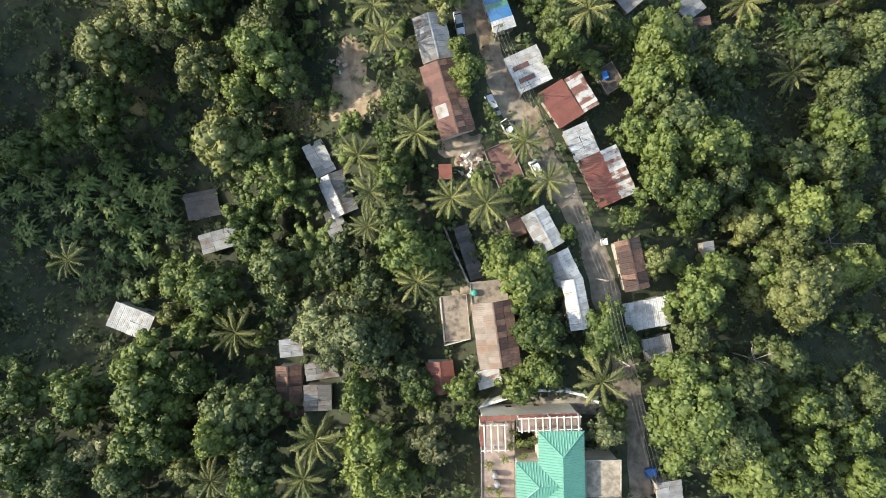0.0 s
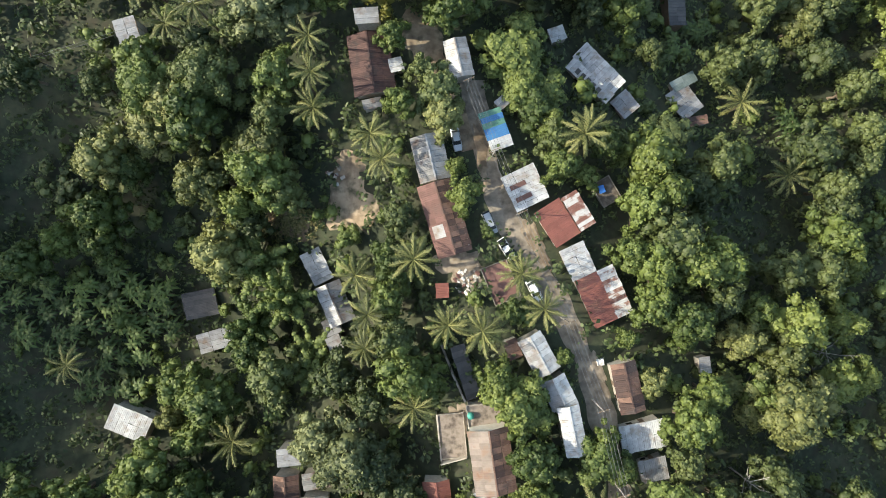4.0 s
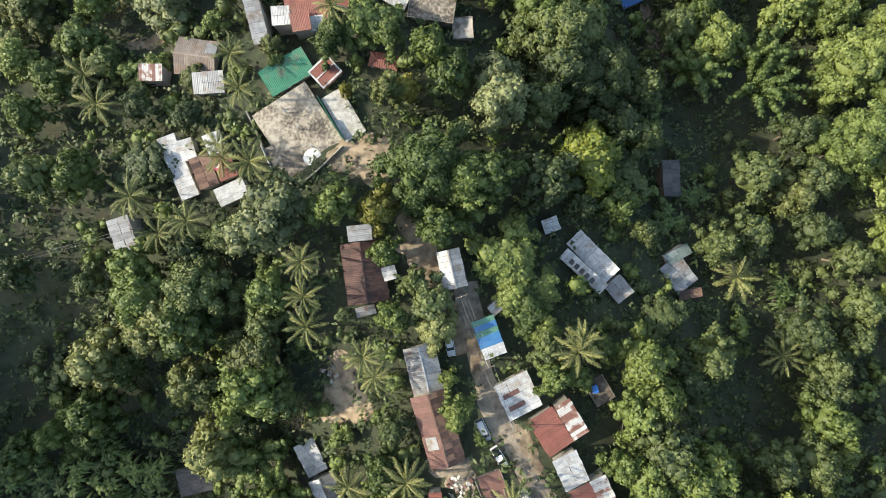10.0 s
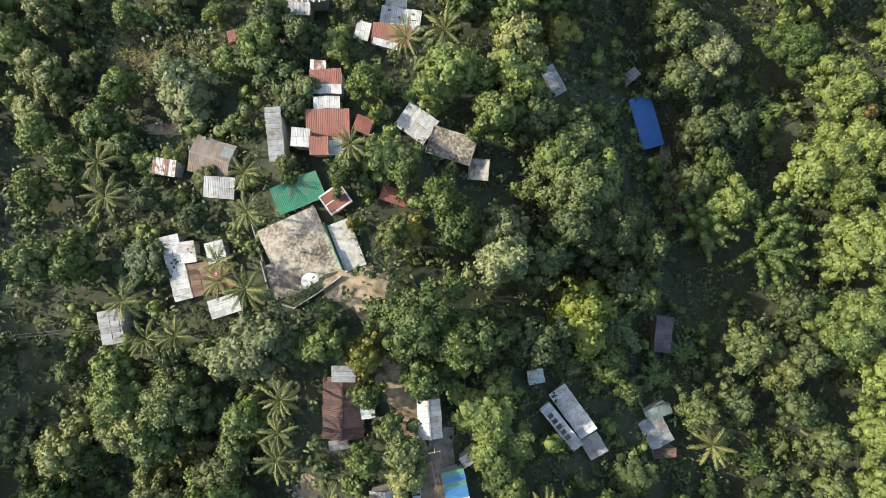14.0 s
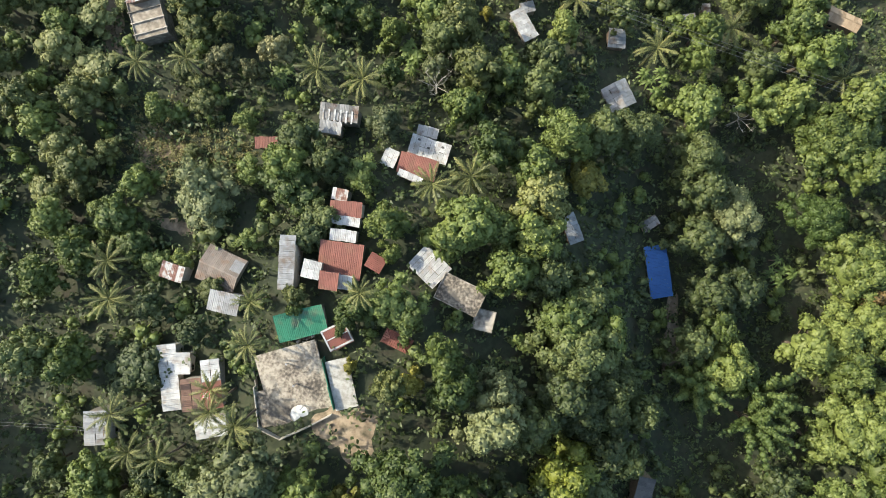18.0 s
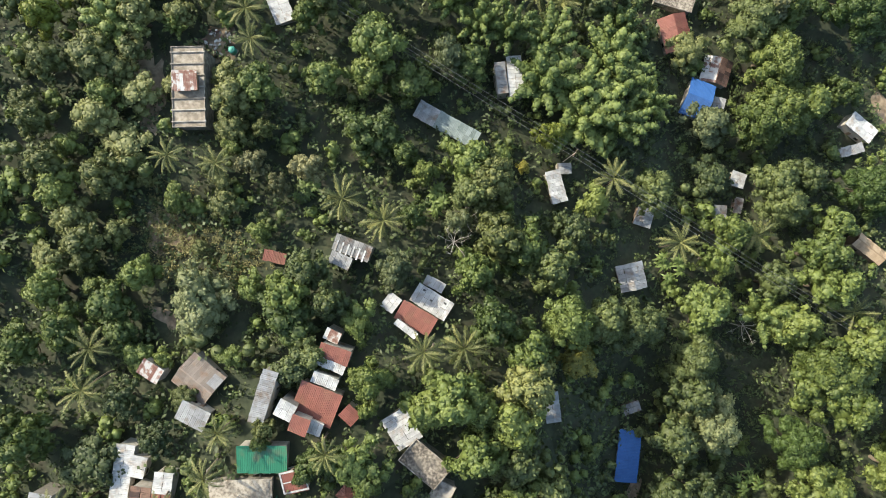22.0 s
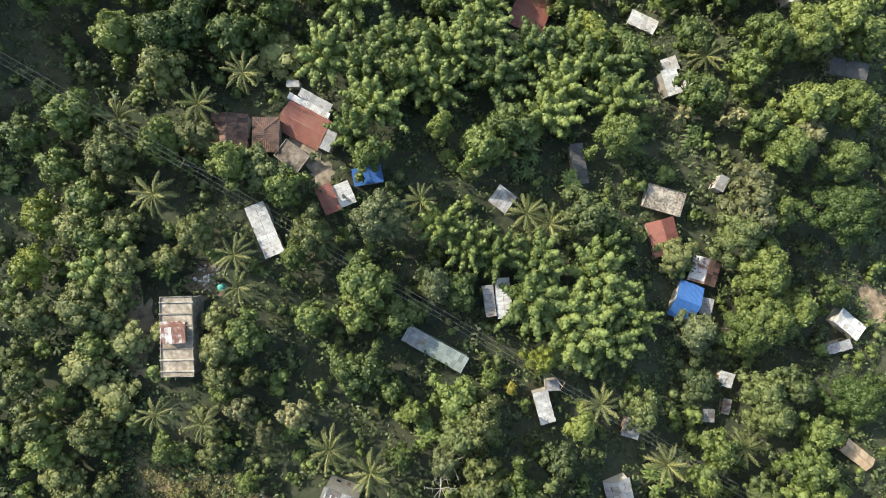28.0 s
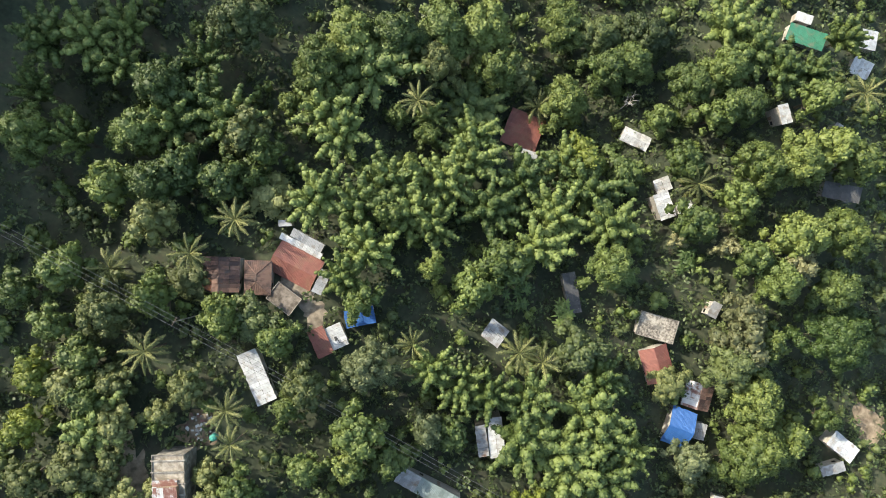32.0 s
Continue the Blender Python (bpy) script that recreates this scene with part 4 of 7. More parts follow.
for px, py in ((-28.3, 86.1), (-25.6, 82.9), (-22.9, 79.4)):
    post = pillar("post", px, py, 3.4, 0.10, STEEL, "steel post standing at the court's edge", "post")
    under("cap", boxes_mesh("cap", [(-0.16, 0.16, -0.16, 0.16, 3.4, 3.48)], STEEL), post)

dx, dy = -23.2, 77.5
disc = tagged(new("round_slab"), "round white-painted slab on the court", "slab")
disc.matrix_basis = pose(dx, dy, 34.57)
under("slab", lathe([(1.75, 0), (1.75, 0.26), (1.65, 0.32)], 28, WHITE_PAINT, "slab"), disc)
under("rim", lathe([(1.9, 0.0), (1.9, 0.2), (1.8, 0.22)], 28, CONCRETE, "rim"), disc)


def tank(x, y, z, r, h, material, label):
    ob = tagged(new("water_tank"), label, "water tank")
    ob.matrix_basis = pose(x, y, z)
    under("stand", boxes_mesh("stand", [(-r, r, -r, r, -0.4, 0.0)], CONCRETE), ob)
    drum = under("drum", lathe([(r * 0.95, 0), (r, 0.08), (r, h * 0.8), (r * 0.7, h * 0.95), (r * 0.35, h)], 18, material, "drum"), ob)
    under("lid", lathe([(r * 0.34, h), (r * 0.34, h + 0.08), (r * 0.1, h + 0.1)], 12, material, "lid"), drum)
    return ob


TX, TY = 5.5, -7.7
tank(TX, TY, float(lie(TX, TY)) + 3.8, 0.62, 1.5, GREEN_PLASTIC, "round green plastic water tank on the flat roof")
tank(-83.13, 159.54, float(lie(-83.13, 159.54)) + 0.4, 0.8, 1.6, GREEN_PLASTIC, "green plastic water tank beside the unfinished building")
for TX, TY in ((8.7, -38.1), (9.1, -39.6)):
    tank(TX, TY, float(lie(TX, TY)) + 6.5, 0.5, 1.4, STEEL, "steel water tank on the roof terrace")


def crate(name, x, y, lift, sx, sy, sz, turn, material, label, category):
    ob = tagged(new(name), label, category)
    ob.matrix_basis = pose(x, y, float(lie(x, y)) + lift, 0, 0, turn)
    under("sides", boxes_mesh("sides", [(-sx, sx, -sy, -sy + 0.05, 0, sz), (-sx, sx, sy - 0.05, sy, 0, sz), (-sx, -sx + 0.05, -sy + 0.05, sy - 0.05, 0, sz), (sx - 0.05, sx, -sy + 0.05, sy - 0.05, 0, sz)], material), ob)
    under("cover", boxes_mesh("cover", [(-sx + 0.05, sx - 0.05, -sy + 0.05, sy - 0.05, sz * 0.7, sz * 0.8)], material), ob)
    return ob


crate("crate", 37.5, -40.4, 0.05, 0.95, 0.8, 1.0, 10, BLUE_PLASTIC, "blue plastic bin beside the road", "bin")
crate("basin", 31.0, 33.3, 2.62, 0.55, 0.75, 0.4, 20, BLUE_PLASTIC, "blue plastic basin on the block shell", "basin")
crate("crate", 29.1, 1.3, 0.05, 0.6, 0.6, 0.8, 10, WHITE_PAINT, "white box with a green lid beside the road", "box")


def pergola(x, y, z, length, width, turn, n):
    ob = tagged(new("pergola"), "cream-painted pergola beams over the roof terrace", "pergola")
    ob.matrix_basis = pose(x, y, z, 0, 0, turn)
    for sy in (-1, 1):
        under("rail", boxes_mesh("rail", [(-length / 2, length / 2, sy * width / 2 - 0.08, sy * width / 2 + 0.08, 2.2, 2.4)], RENDER), ob)
        for k in (-0.48, 0.0, 0.48):
            under("post", boxes_mesh("post", [(k * length - 0.1, k * length + 0.1, sy * width / 2 - 0.07, sy * width / 2 + 0.07, 0, 2.2)], RENDER), ob)
    for i in range(n):
        u = length * ((i + 0.5) / n - 0.5)
        under("crossbeam", boxes_mesh("crossbeam", [(u - 0.09, u + 0.09, -width / 2 - 0.25, width / 2 + 0.25, 2.4, 2.58)], RENDER), ob)
    return ob


TX, TY = 17.6, -28.8
pergola(TX, TY, float(lie(TX, TY)) + 6.3, 10.5, 2.0, 2, 9)
TX, TY = 8.6, -31.5
pergola(TX, TY, float(lie(TX, TY)) + 6.2, 4.6, 4.2, 2, 4)


def bush_pot(x, y, z):
    ob = tagged(new("potted_plant"), "bushy green plant in a clay pot on the terrace", "plant")
    ob.matrix_basis = pose(x, y, z, 0, 0, random.uniform(0, 360))
    under("pot", lathe([(0.22, 0), (0.32, 0.45), (0.34, 0.5)], 10, ROOF["red"], "pot"), ob)
    vs, fs = [], []
    for _ in range(70):
        c = Vector((random.gauss(0, 0.4), random.gauss(0, 0.4), 0.75 + random.gauss(0, 0.25)))
        e = Vector((random.gauss(0, 1), random.gauss(0, 1), random.gauss(0, 0.5))).normalized()
        f = e.cross(Vector((random.gauss(0, 0.4), random.gauss(0, 0.4), 1))).normalized()
        k = len(vs)
        vs += [c - e * 0.2, c + f * 0.09, c + e * 0.2, c - f * 0.09]
        fs.append((k, k + 1, k + 2, k + 3))
    under("leaves", mesh_of("leaves", vs, fs, LEAF["light"]), ob)
    return ob


for px, py in ((11.9, -30.9), (13.5, -35.0), (7.8, -36.6), (11.3, -33.2), (12.8, -32.8), (7.8, -40.7), (14.3, -32.8), (10.5, -35.5), (9.4, -41.1), (15.3, -32.0)):
    bush_pot(px, py, float(lie(px, py)) + 6.3)


def pole(x, y, high, turn, label="grey concrete power pole with a crossarm"):
    ob = tagged(new("power_pole"), label, "power pole")
    ob.matrix_basis = pose(x, y, float(lie(x, y)) - 0.4, 0, 0, turn)
    under("shaft", lathe([(0.16, 0), (0.13, high * 0.6), (0.09, high + 0.4)], 8, CONCRETE, "shaft"), ob)
    arm = under("crossarm", boxes_mesh("crossarm", [(-0.06, 0.06, -1.1, 1.1, high - 0.1, high + 0.05)], WOOD), ob)
    for k in (-1.0, 0.0, 1.0):
        under("insulator", lathe([(0.05, high + 0.05), (0.07, high + 0.16), (0.03, high + 0.24)], 6, STEEL, "insulator"), arm, pose(0, k, 0))
    return ob


CABLE = surface("cable", [(0.3, (0.10, 0.10, 0.10)), (0.7, (0.18, 0.18, 0.18))], 2, 0.6, 0, 0, 0.1)


def cable(a, b, sag, thick, label="thin overhead power cable"):
    cu = bpy.data.curves.new("cable", "CURVE")
    cu.dimensions, cu.bevel_depth, cu.bevel_resolution = "3D", thick, 1
    sp = cu.splines.new("POLY")
    sp.points.add(20)
    for i in range(21):
        u = i / 20
        p = Vector(a).lerp(Vector(b), u)
        sp.points[i].co = (p.x, p.y, p.z - sag * 4 * u * (1 - u), 1)
    cu.materials.append(CABLE)
    return tagged(new("cable", cu), label, "cable", "overhead cables")


def run(points, high, offsets, thick, sag, with_poles=True):
    """Poles at the points and cables from one to the next."""
    ends = []
    for i, (x, y) in enumerate(points):
        q, r = points[min(i + 1, len(points) - 1)], points[max(i - 1, 0)]
        w = math.atan2(q[1] - r[1], q[0] - r[0])
        z = float(lie(x, y)) + high
        if with_poles:
            pole(x, y, high + 0.3, math.degrees(w))
        ends.append([(x - math.sin(w) * o, y + math.cos(w) * o, z - 0.02) for o in offsets])
    for e, g in zip(ends, ends[1:]):
        for a, b in zip(e, g):
            cable(a, b, sag, thick)


run([(36.5, -40.3), (30.9, -19.4), (27.5, -5.3), (22.1, 9.3), (14.3, 28.2), (9.8, 39.3), (5.0, 51.8)], 8.0, (-0.9, -0.3, 0.3, 0.9), 0.022, 0.5)
W0, W1 = (-147.9, 179.1), (81.8, 181.3)
span = [(W0[0] + (W1[0] - W0[0]) * k, W0[1] + (W1[1] - W0[1]) * k) for k in (-0.25, 0.2, 0.62, 1.25)]
run(span, 14.0, (-1.0, 0.0, 1.0), 0.03, 1.2)
run([(-78.3, 58.1), (-57.4, 63.7)], 7.0, (-0.3, 0.3), 0.025, 0.4)


def rubble(x, y, r, n, label):
    """A heap of broken blocks."""
    ob = tagged(new("rubble_heap"), label, "rubble")
    for _ in range(n):
        w, d = random.uniform(0, 6.3), r * math.sqrt(random.random())
        px, py = x + d * math.cos(w), y + d * math.sin(w)
        s = random.uniform(0.15, 0.5)
        v, f = box(-s, s, -s * 0.6, s * 0.6, -s * 0.4, s * 0.4)
        v = [(a + random.uniform(-0.08, 0.08), b + random.uniform(-0.08, 0.08), c + random.uniform(-0.05, 0.05)) for a, b, c in v]
        under("chunk", mesh_of("chunk", v, f, random.choice((CONCRETE, BLOCK, WHITE_PAINT, ROOF["brick"]))), ob, pose(px, py, float(lie(px, py)) + 0.25, random.uniform(-25, 25), random.uniform(-25, 25), random.uniform(0, 360)))
    return ob


rubble(5.3, 15.6, 2.6, 46, "heap of broken concrete and pale rubble")
rubble(-27.4, 91.6, 1.8, 16, "loose scrap and blocks at the court's edge")
patch("bare_ground", -87.2, 159.0, 5.0, 3.6, 30, SOIL, "pale builder's rubble ground beside the unfinished building")
rubble(-87.2, 159.0, 3.6, 40, "building rubble beside the unfinished house")
rubble(-20.1, 36.2, 2.0, 14, "scattered blocks in the soil yard")

bx, by = -41.0, 75.9
sign = tagged(new("banner"), "red printed banner lying on the white roof", "banner")
sign.matrix_basis = pose(bx, by, float(lie(bx, by)) + 4.15, 0, 3, 15)
under("sheet", boxes_mesh("sheet", [(-0.85, 0.85, -0.8, 0.8, 0, 0.02)], surface("banner_red", [(0.3, (0.42, 0.03, 0.08)), (0.7, (0.55, 0.05, 0.12))], 2, 0.6, 0, 0, 0.1)), sign)
for k in (-0.4, 0.05, 0.4):
    under("print_bar", boxes_mesh("print_bar", [(-0.55, 0.45, k - 0.09, k + 0.09, 0.024, 0.03)], WHITE_PAINT), sign)


# ---- plants ----
rng = np.random.default_rng(7)


def leaf_quads(pos, normal, length, width, droop=0.15):
    """Bent, pointed leaves: one quad each, at pos, facing normal."""
    n = len(pos)
    spin = rng.normal(size=(n, 3))
    e = np.cross(normal, spin)
    e /= np.linalg.norm(e, axis=1, keepdims=True) + 1e-9
    f = np.cross(normal, e)
    L, W = (length * rng.uniform(0.7, 1.3, (n, 1))) / 2, (width * rng.uniform(0.7, 1.3, (n, 1))) / 2
    v = np.stack([pos - e * L, pos + f * W + normal * droop * L, pos + e * L - normal * droop * L, pos - f * W + normal * droop * L], 1)
    return v.reshape(-1, 3), np.arange(4 * n).reshape(-1, 4)


def unit(a):
    return a / (np.linalg.norm(a, axis=-1, keepdims=True) + 1e-9)


BALL = []
for _r in range(3):
    for _k in range(6):
        _w, _h = 2 * math.pi * (_k + 0.5 * (_r % 2)) / 6, (-0.7, 0.12, 0.82)[_r]
        BALL.append((math.cos(_w) * math.sqrt(1 - _h * _h), math.sin(_w) * math.sqrt(1 - _h * _h), _h))
BALL = np.array(BALL)
BALL_Q = np.array([(r * 6 + k, r * 6 + (k + 1) % 6, (r + 1) * 6 + (k + 1) % 6, (r + 1) * 6 + k) for r in range(2) for k in range(6)] + [(12, 13, 14, 15), (12, 15, 16, 17)])


def sprays(pos, normal, size):
    """Small domed sprays of leaves: four facets rising to a tip, each at pos on the crown's skin."""
    n = len(pos)
    e = unit(np.cross(normal, rng.normal(size=(n, 3))))
    f = np.cross(normal, e)
    r = size * rng.uniform(0.65, 1.35, (n, 1))
    low = -0.28 * r * normal
    tip = pos + normal * r * rng.uniform(0.3, 0.8, (n, 1)) + (e * rng.normal(size=(n, 1)) + f * rng.normal(size=(n, 1))) * 0.25 * r
    ring = [pos + low + s * d * r * rng.uniform(0.7, 1.2, (n, 1)) + rng.normal(size=(n, 3)) * 0.12 * r for d, s in ((e, 1), (f, 1), (e, -1), (f, -1))]
    k = 5 * np.arange(n)[:, None]
    q = np.concatenate([k + np.array([[0, 1, 4, 3]]), k + np.array([[2, 3, 4, 1]])], 0)
    return np.stack(ring + [tip], 1).reshape(-1, 3), q


def clothed(centres, radii, squash, amount, size, loose, leaf, up=0.25, rough=0.6):
    """Closed rounded lobes under a skin of leaf sprays and loose leaves, none inside another lobe."""
    out = [(c + BALL * r * 0.84 * rng.uniform(0.86, 1.08, (len(BALL), 1)) * squash, BALL_Q) for c, r in zip(centres, radii)]
    P, N = [], []
    for i, (c, r) in enumerate(zip(centres, radii)):
        n = max(6, int(2.6 * amount * r * r / np.sum(radii ** 2)))
        d = unit(rng.normal(size=(n, 3)) + np.array([0, 0, up]))
        p = c + d * r * rng.uniform(0.82, 1.04, (n, 1)) * squash
        keep = d[:, 2] > -0.55
        for j, (c2, r2) in enumerate(zip(centres, radii)):
            if j != i:
                keep &= np.sum(((p - c2) / (r2 * squash)) ** 2, 1) > 0.72
        P.append(p[keep])
        N.append(unit(d[keep] / squash))
    P, N = np.concatenate(P), np.concatenate(N)
    pick = rng.permutation(len(P))
    P, N = P[pick], N[pick]
    m = min(amount, len(P))
    out.append(sprays(P[:m], unit(N[:m] + rng.normal(size=(m, 3)) * rough), size))
    far = rng.permutation(len(P))[:loose]
    g = unit(N[far] + rng.normal(size=(len(far), 3)) * 0.7)
    out.append(leaf_quads(P[far] + N[far] * size * rng.uniform(0.2, 1.0, (len(far), 1)), g, leaf, leaf * 0.6))
    return joined(out)


def limb(points, r0, r1, seg=6):
    """A tapered tube along points."""
    p = np.array(points, float)
    V, Q = [], []
    for i in range(len(p)):
        t = unit(p[min(i + 1, len(p) - 1)] - p[max(i - 1, 0)])
        a = unit(np.cross(t, [0.31, 0.95, 0.1]))
        b = np.cross(t, a)
        r = r0 + (r1 - r0) * i / (len(p) - 1)
        w = np.arange(seg) * 2 * np.pi / seg
        V.append(p[i] + r * (np.cos(w)[:, None] * a + np.sin(w)[:, None] * b))
    for i in range(len(p) - 1):
        for k in range(seg):
            Q.append((i * seg + k, i * seg + (k + 1) % seg, (i + 1) * seg + (k + 1) % seg, (i + 1) * seg + k))
    return np.concatenate(V), np.array(Q)


def joined(parts):
    V, Q, k = [], [], 0
    for v, q in parts:
        V.append(v)
        Q.append(q + k)
        k += len(v)
    return np.concatenate(V), np.concatenate(Q)


def broad_crown(R, H, base, n, amount, size, loose=300, leaf=0.36, flat=0.85, dome=0.66, lobe=(0.24, 0.38), limbs=9):
    """Lobes over an uneven dome of radius R between base and H, with a trunk and limbs to them."""
    cen, rad = [], []
    lob = rng.uniform(0, 6.3, 3)
    for i in range(n):
        w = i * 2.39996 + rng.uniform(-0.4, 0.4)
        f = math.sqrt((i + 0.4) / n)
        edge = R * (1 + 0.16 * math.sin(2 * w + lob[0]) + 0.13 * math.sin(3 * w + lob[1]))
        r = f * (edge - 0.24 * R)
        z = base + (H - base) * (1 - dome * f ** 2.2) * rng.uniform(0.88, 1.04)
        cen.append((r * math.cos(w), r * math.sin(w), z - 0.24 * R))
        rad.append(R * rng.uniform(*lobe) * (1.08 - 0.25 * f))
    cen, rad = np.array(cen), np.array(rad)
    tips = [limb([(0, 0, 0), (0.05 * R, 0.02 * R, base * 0.5), (0, 0, base), (0, 0.03 * R, base + 0.3 * (H - base))], 0.055 * R + 0.08, 0.035 * R, 7)]
    for c in cen[:: max(1, n // limbs)]:
        tips.append(limb([(0, 0, base * 0.8), tuple(c * [0.45, 0.45, 0] + [0, 0, base + 0.25 * (c[2] - base)]), tuple(c)], 0.03 * R + 0.03, 0.03, 5))
    v, q = clothed(cen, rad, np.array([1, 1, flat]), amount, size, loose, leaf)
    core = BALL * np.array([0.56 * R, 0.56 * R, 0.30 * (H - base)]) * rng.uniform(0.85, 1.05, (len(BALL), 1)) + np.array([0, 0, base + 0.36 * (H - base)])
    return joined([(core, BALL_Q), (v, q)]), joined(tips)


def plume_crown(R, H, n, leaves, plump=0.15, lean=0.0):
    """A bamboo clump: culms that arch outwards, each a long feathery plume; lean: how much they all bend one way."""
    cen, rad, stems = [], [], []
    for i in range(n):
        w, f = i * 2.39996 + rng.uniform(-0.3, 0.3), math.sqrt((i + 0.5) / n)
        reach, top = R * f * rng.uniform(0.85, 1.15), H * (1 - 0.32 * f) * rng.uniform(0.85, 1.05)
        d = np.array([math.cos(w) + lean, math.sin(w)])
        d /= np.hypot(*d) + 0.2 * lean

        def along(u):
            return np.array([*(d * (0.25 + reach * u ** 1.7)), top * (1.3 * u - 0.36 * u ** 3.2)])

        stems.append(limb([along(u) for u in np.linspace(0, 1, 6)], 0.055, 0.015, 4))
        for u in np.linspace(0.36, 1.03, 9):
            cen.append(along(u) + np.array([*rng.normal(size=2) * 0.12, 0]))
            rad.append(R * plump * (0.55 + 0.75 * math.sin(math.pi * min(1, (u - 0.28) / 0.78))) * rng.uniform(0.85, 1.15))
    return clothed(np.array(cen), np.array(rad), np.array([1, 1, 0.9]), leaves, 0.25, leaves // 2, 0.42), joined(stems)


def frond_mesh(name, ln, material, sag=1.0):
    """One palm frond along +x: a rib with narrow leaflets hanging from both sides."""
    n = 21
    V, Q = [], []
    xs = np.linspace(0, 1, n + 1)

    def rib(u):
        return np.array([ln * (u - 0.14 * sag * u * u), 0.05 * ln * u * u, ln * (0.34 * u - 0.62 * sag * u * u)])

    for i in range(n):
        a, b = rib(xs[i]), rib(xs[i + 1])
        w = 0.06 * (1 - xs[i]) + 0.015
        k = len(V)
        V += [a + [0, -w, 0.02], b + [0, -w, 0.02], b + [0, w, 0.02], a + [0, w, 0.02]]
        Q.append((k, k + 1, k + 2, k + 3))
        if i < 3:
            continue
        le = ln * 0.12 * math.sin(math.pi * min(0.95, 0.15 + xs[i] * 0.8)) + 0.1
        for side in (-1, 1):
            dr = rng.uniform(0.35, 1.0)
            tip = a + np.array([le * rng.uniform(0.45, 0.75), side * le * rng.uniform(0.5, 0.85), -le * dr])
            k = len(V)
            V += [a, tip, tip + np.array([le * 0.10, -side * 0.02, 0.0]), a + (b - a) * 0.8]
            Q.append((k, k + 1, k + 2, k + 3) if side < 0 else (k, k + 3, k + 2, k + 1))
    return raw_mesh(name, np.array(V), np.array(Q), material)


def banana_leaves(n_stems, R, length, n_leaf, width):
    """Broad arching leaves in rosettes on short stems."""
    parts, stems = [], []
    for s in range(n_stems):
        w0 = rng.uniform(0, 6.3)
        o = np.array([math.cos(w0), math.sin(w0), 0]) * R * math.sqrt(rng.uniform(0, 1)) * (s > 0)
        h = rng.uniform(0.75, 1.25)
        stems.append(limb([o, o + [0.05, 0, 1.4 * h], o + [0.0, 0.05, 2.6 * h]], 0.13, 0.08, 5))
        for i in range(n_leaf):
            w, el = w0 + i * 2.4, rng.uniform(0.15, 0.95)
            d = np.array([math.cos(w), math.sin(w), 0])
            p = np.array([-d[1], d[0], 0])
            ln = length * rng.uniform(0.7, 1.1)
            V, Q = [], []
            for j, u in enumerate(np.linspace(0, 1, 6)):
                c = o + [0, 0, 2.5 * h] + d * ln * (u * math.cos(el * 0.9)) + np.array([0, 0, ln * (u * math.sin(el) - 0.75 * u * u)])
                ww = width * math.sin(math.pi * min(0.96, 0.08 + 0.9 * u))
                V += [c - p * ww + [0, 0, 0.25 * ww], c, c + p * ww + [0, 0, 0.25 * ww]]
                if j:
                    b = 3 * (j - 1)
                    Q += [(b, b + 3, b + 4, b + 1), (b + 1, b + 4, b + 5, b + 2)]
            parts.append((np.array(V), np.array(Q)))
    return joined(parts), joined(stems)


PROTO = {}


PALE_BARK = surface("pale_bark", [(0.3, (0.20, 0.18, 0.15)), (0.8, (0.42, 0.39, 0.34))], 3, 0.9, 0, 0.4)


def proto(kind, R, H, crown, trunk, leaf):
    PROTO.setdefault(kind, []).append((R, H, raw_mesh("crown", *crown, LEAF[leaf]), raw_mesh("trunk", *trunk, BARK)))


for _i in range(3):
    proto("mango", 5.0, 12.0, *broad_crown(5.0, 12.0, 3.2, 27, 680, 0.28, 340, 0.32, lobe=(0.17, 0.30)), "mango")
    proto("green", 5.0, 12.0, *broad_crown(5.0, 12.0, 3.2, 25, 640, 0.30, 340, 0.34, lobe=(0.17, 0.31)), "green")
    proto("light", 5.0, 12.0, *broad_crown(5.0, 12.0, 3.2, 23, 600, 0.32, 340, 0.36, lobe=(0.17, 0.33)), "light")
for _i in range(2):
    proto("grey", 5.0, 12.0, *broad_crown(5.0, 12.0, 3.2, 24, 740, 0.25, 380, 0.3, lobe=(0.19, 0.31)), "grey")
    proto("bamboo", 8.0, 16.0, *plume_crown(8.0, 16.0, 17, 1150, 0.145), "bamboo")
    proto("dull", 5.0, 12.0, *broad_crown(5.0, 12.0, 3.2, 23, 720, 0.26, 380, 0.3, lobe=(0.19, 0.32)), "dull")
proto("fan", 10.0, 19.0, *plume_crown(10.0, 19.0, 14, 1500, 0.085, 0.3), "bamboo")
proto("lime", 5.0, 12.0, *broad_crown(5.0, 12.0, 3.2, 19, 680, 0.29, 380, 0.32), "lime")
proto("yellow", 5.0, 12.0, *broad_crown(5.0, 12.0, 3.2, 18, 560, 0.33), "yellow")
proto("cream", 5.0, 12.0, *broad_crown(5.0, 12.0, 3.2, 23, 600, 0.31, lobe=(0.19, 0.31)), "cream")
proto("brown", 5.0, 12.0, *broad_crown(5.0, 12.0, 3.2, 18, 480, 0.34), "brown")
proto("rain", 10.0, 14.0, *broad_crown(10.0, 14.0, 6.0, 70, 4200, 0.24, 1500, 0.26, 0.7, 0.62, (0.13, 0.21)), "rain")
for _leaf, _size in (("mango", 0.26), ("green", 0.28), ("light", 0.30), ("dull", 0.26), ("grey", 0.25)):
    proto("big_" + _leaf, 8.0, 17.0, *broad_crown(8.0, 17.0, 5.0, 40, 2000, _size, 900, 0.32, lobe=(0.14, 0.26)), _leaf)
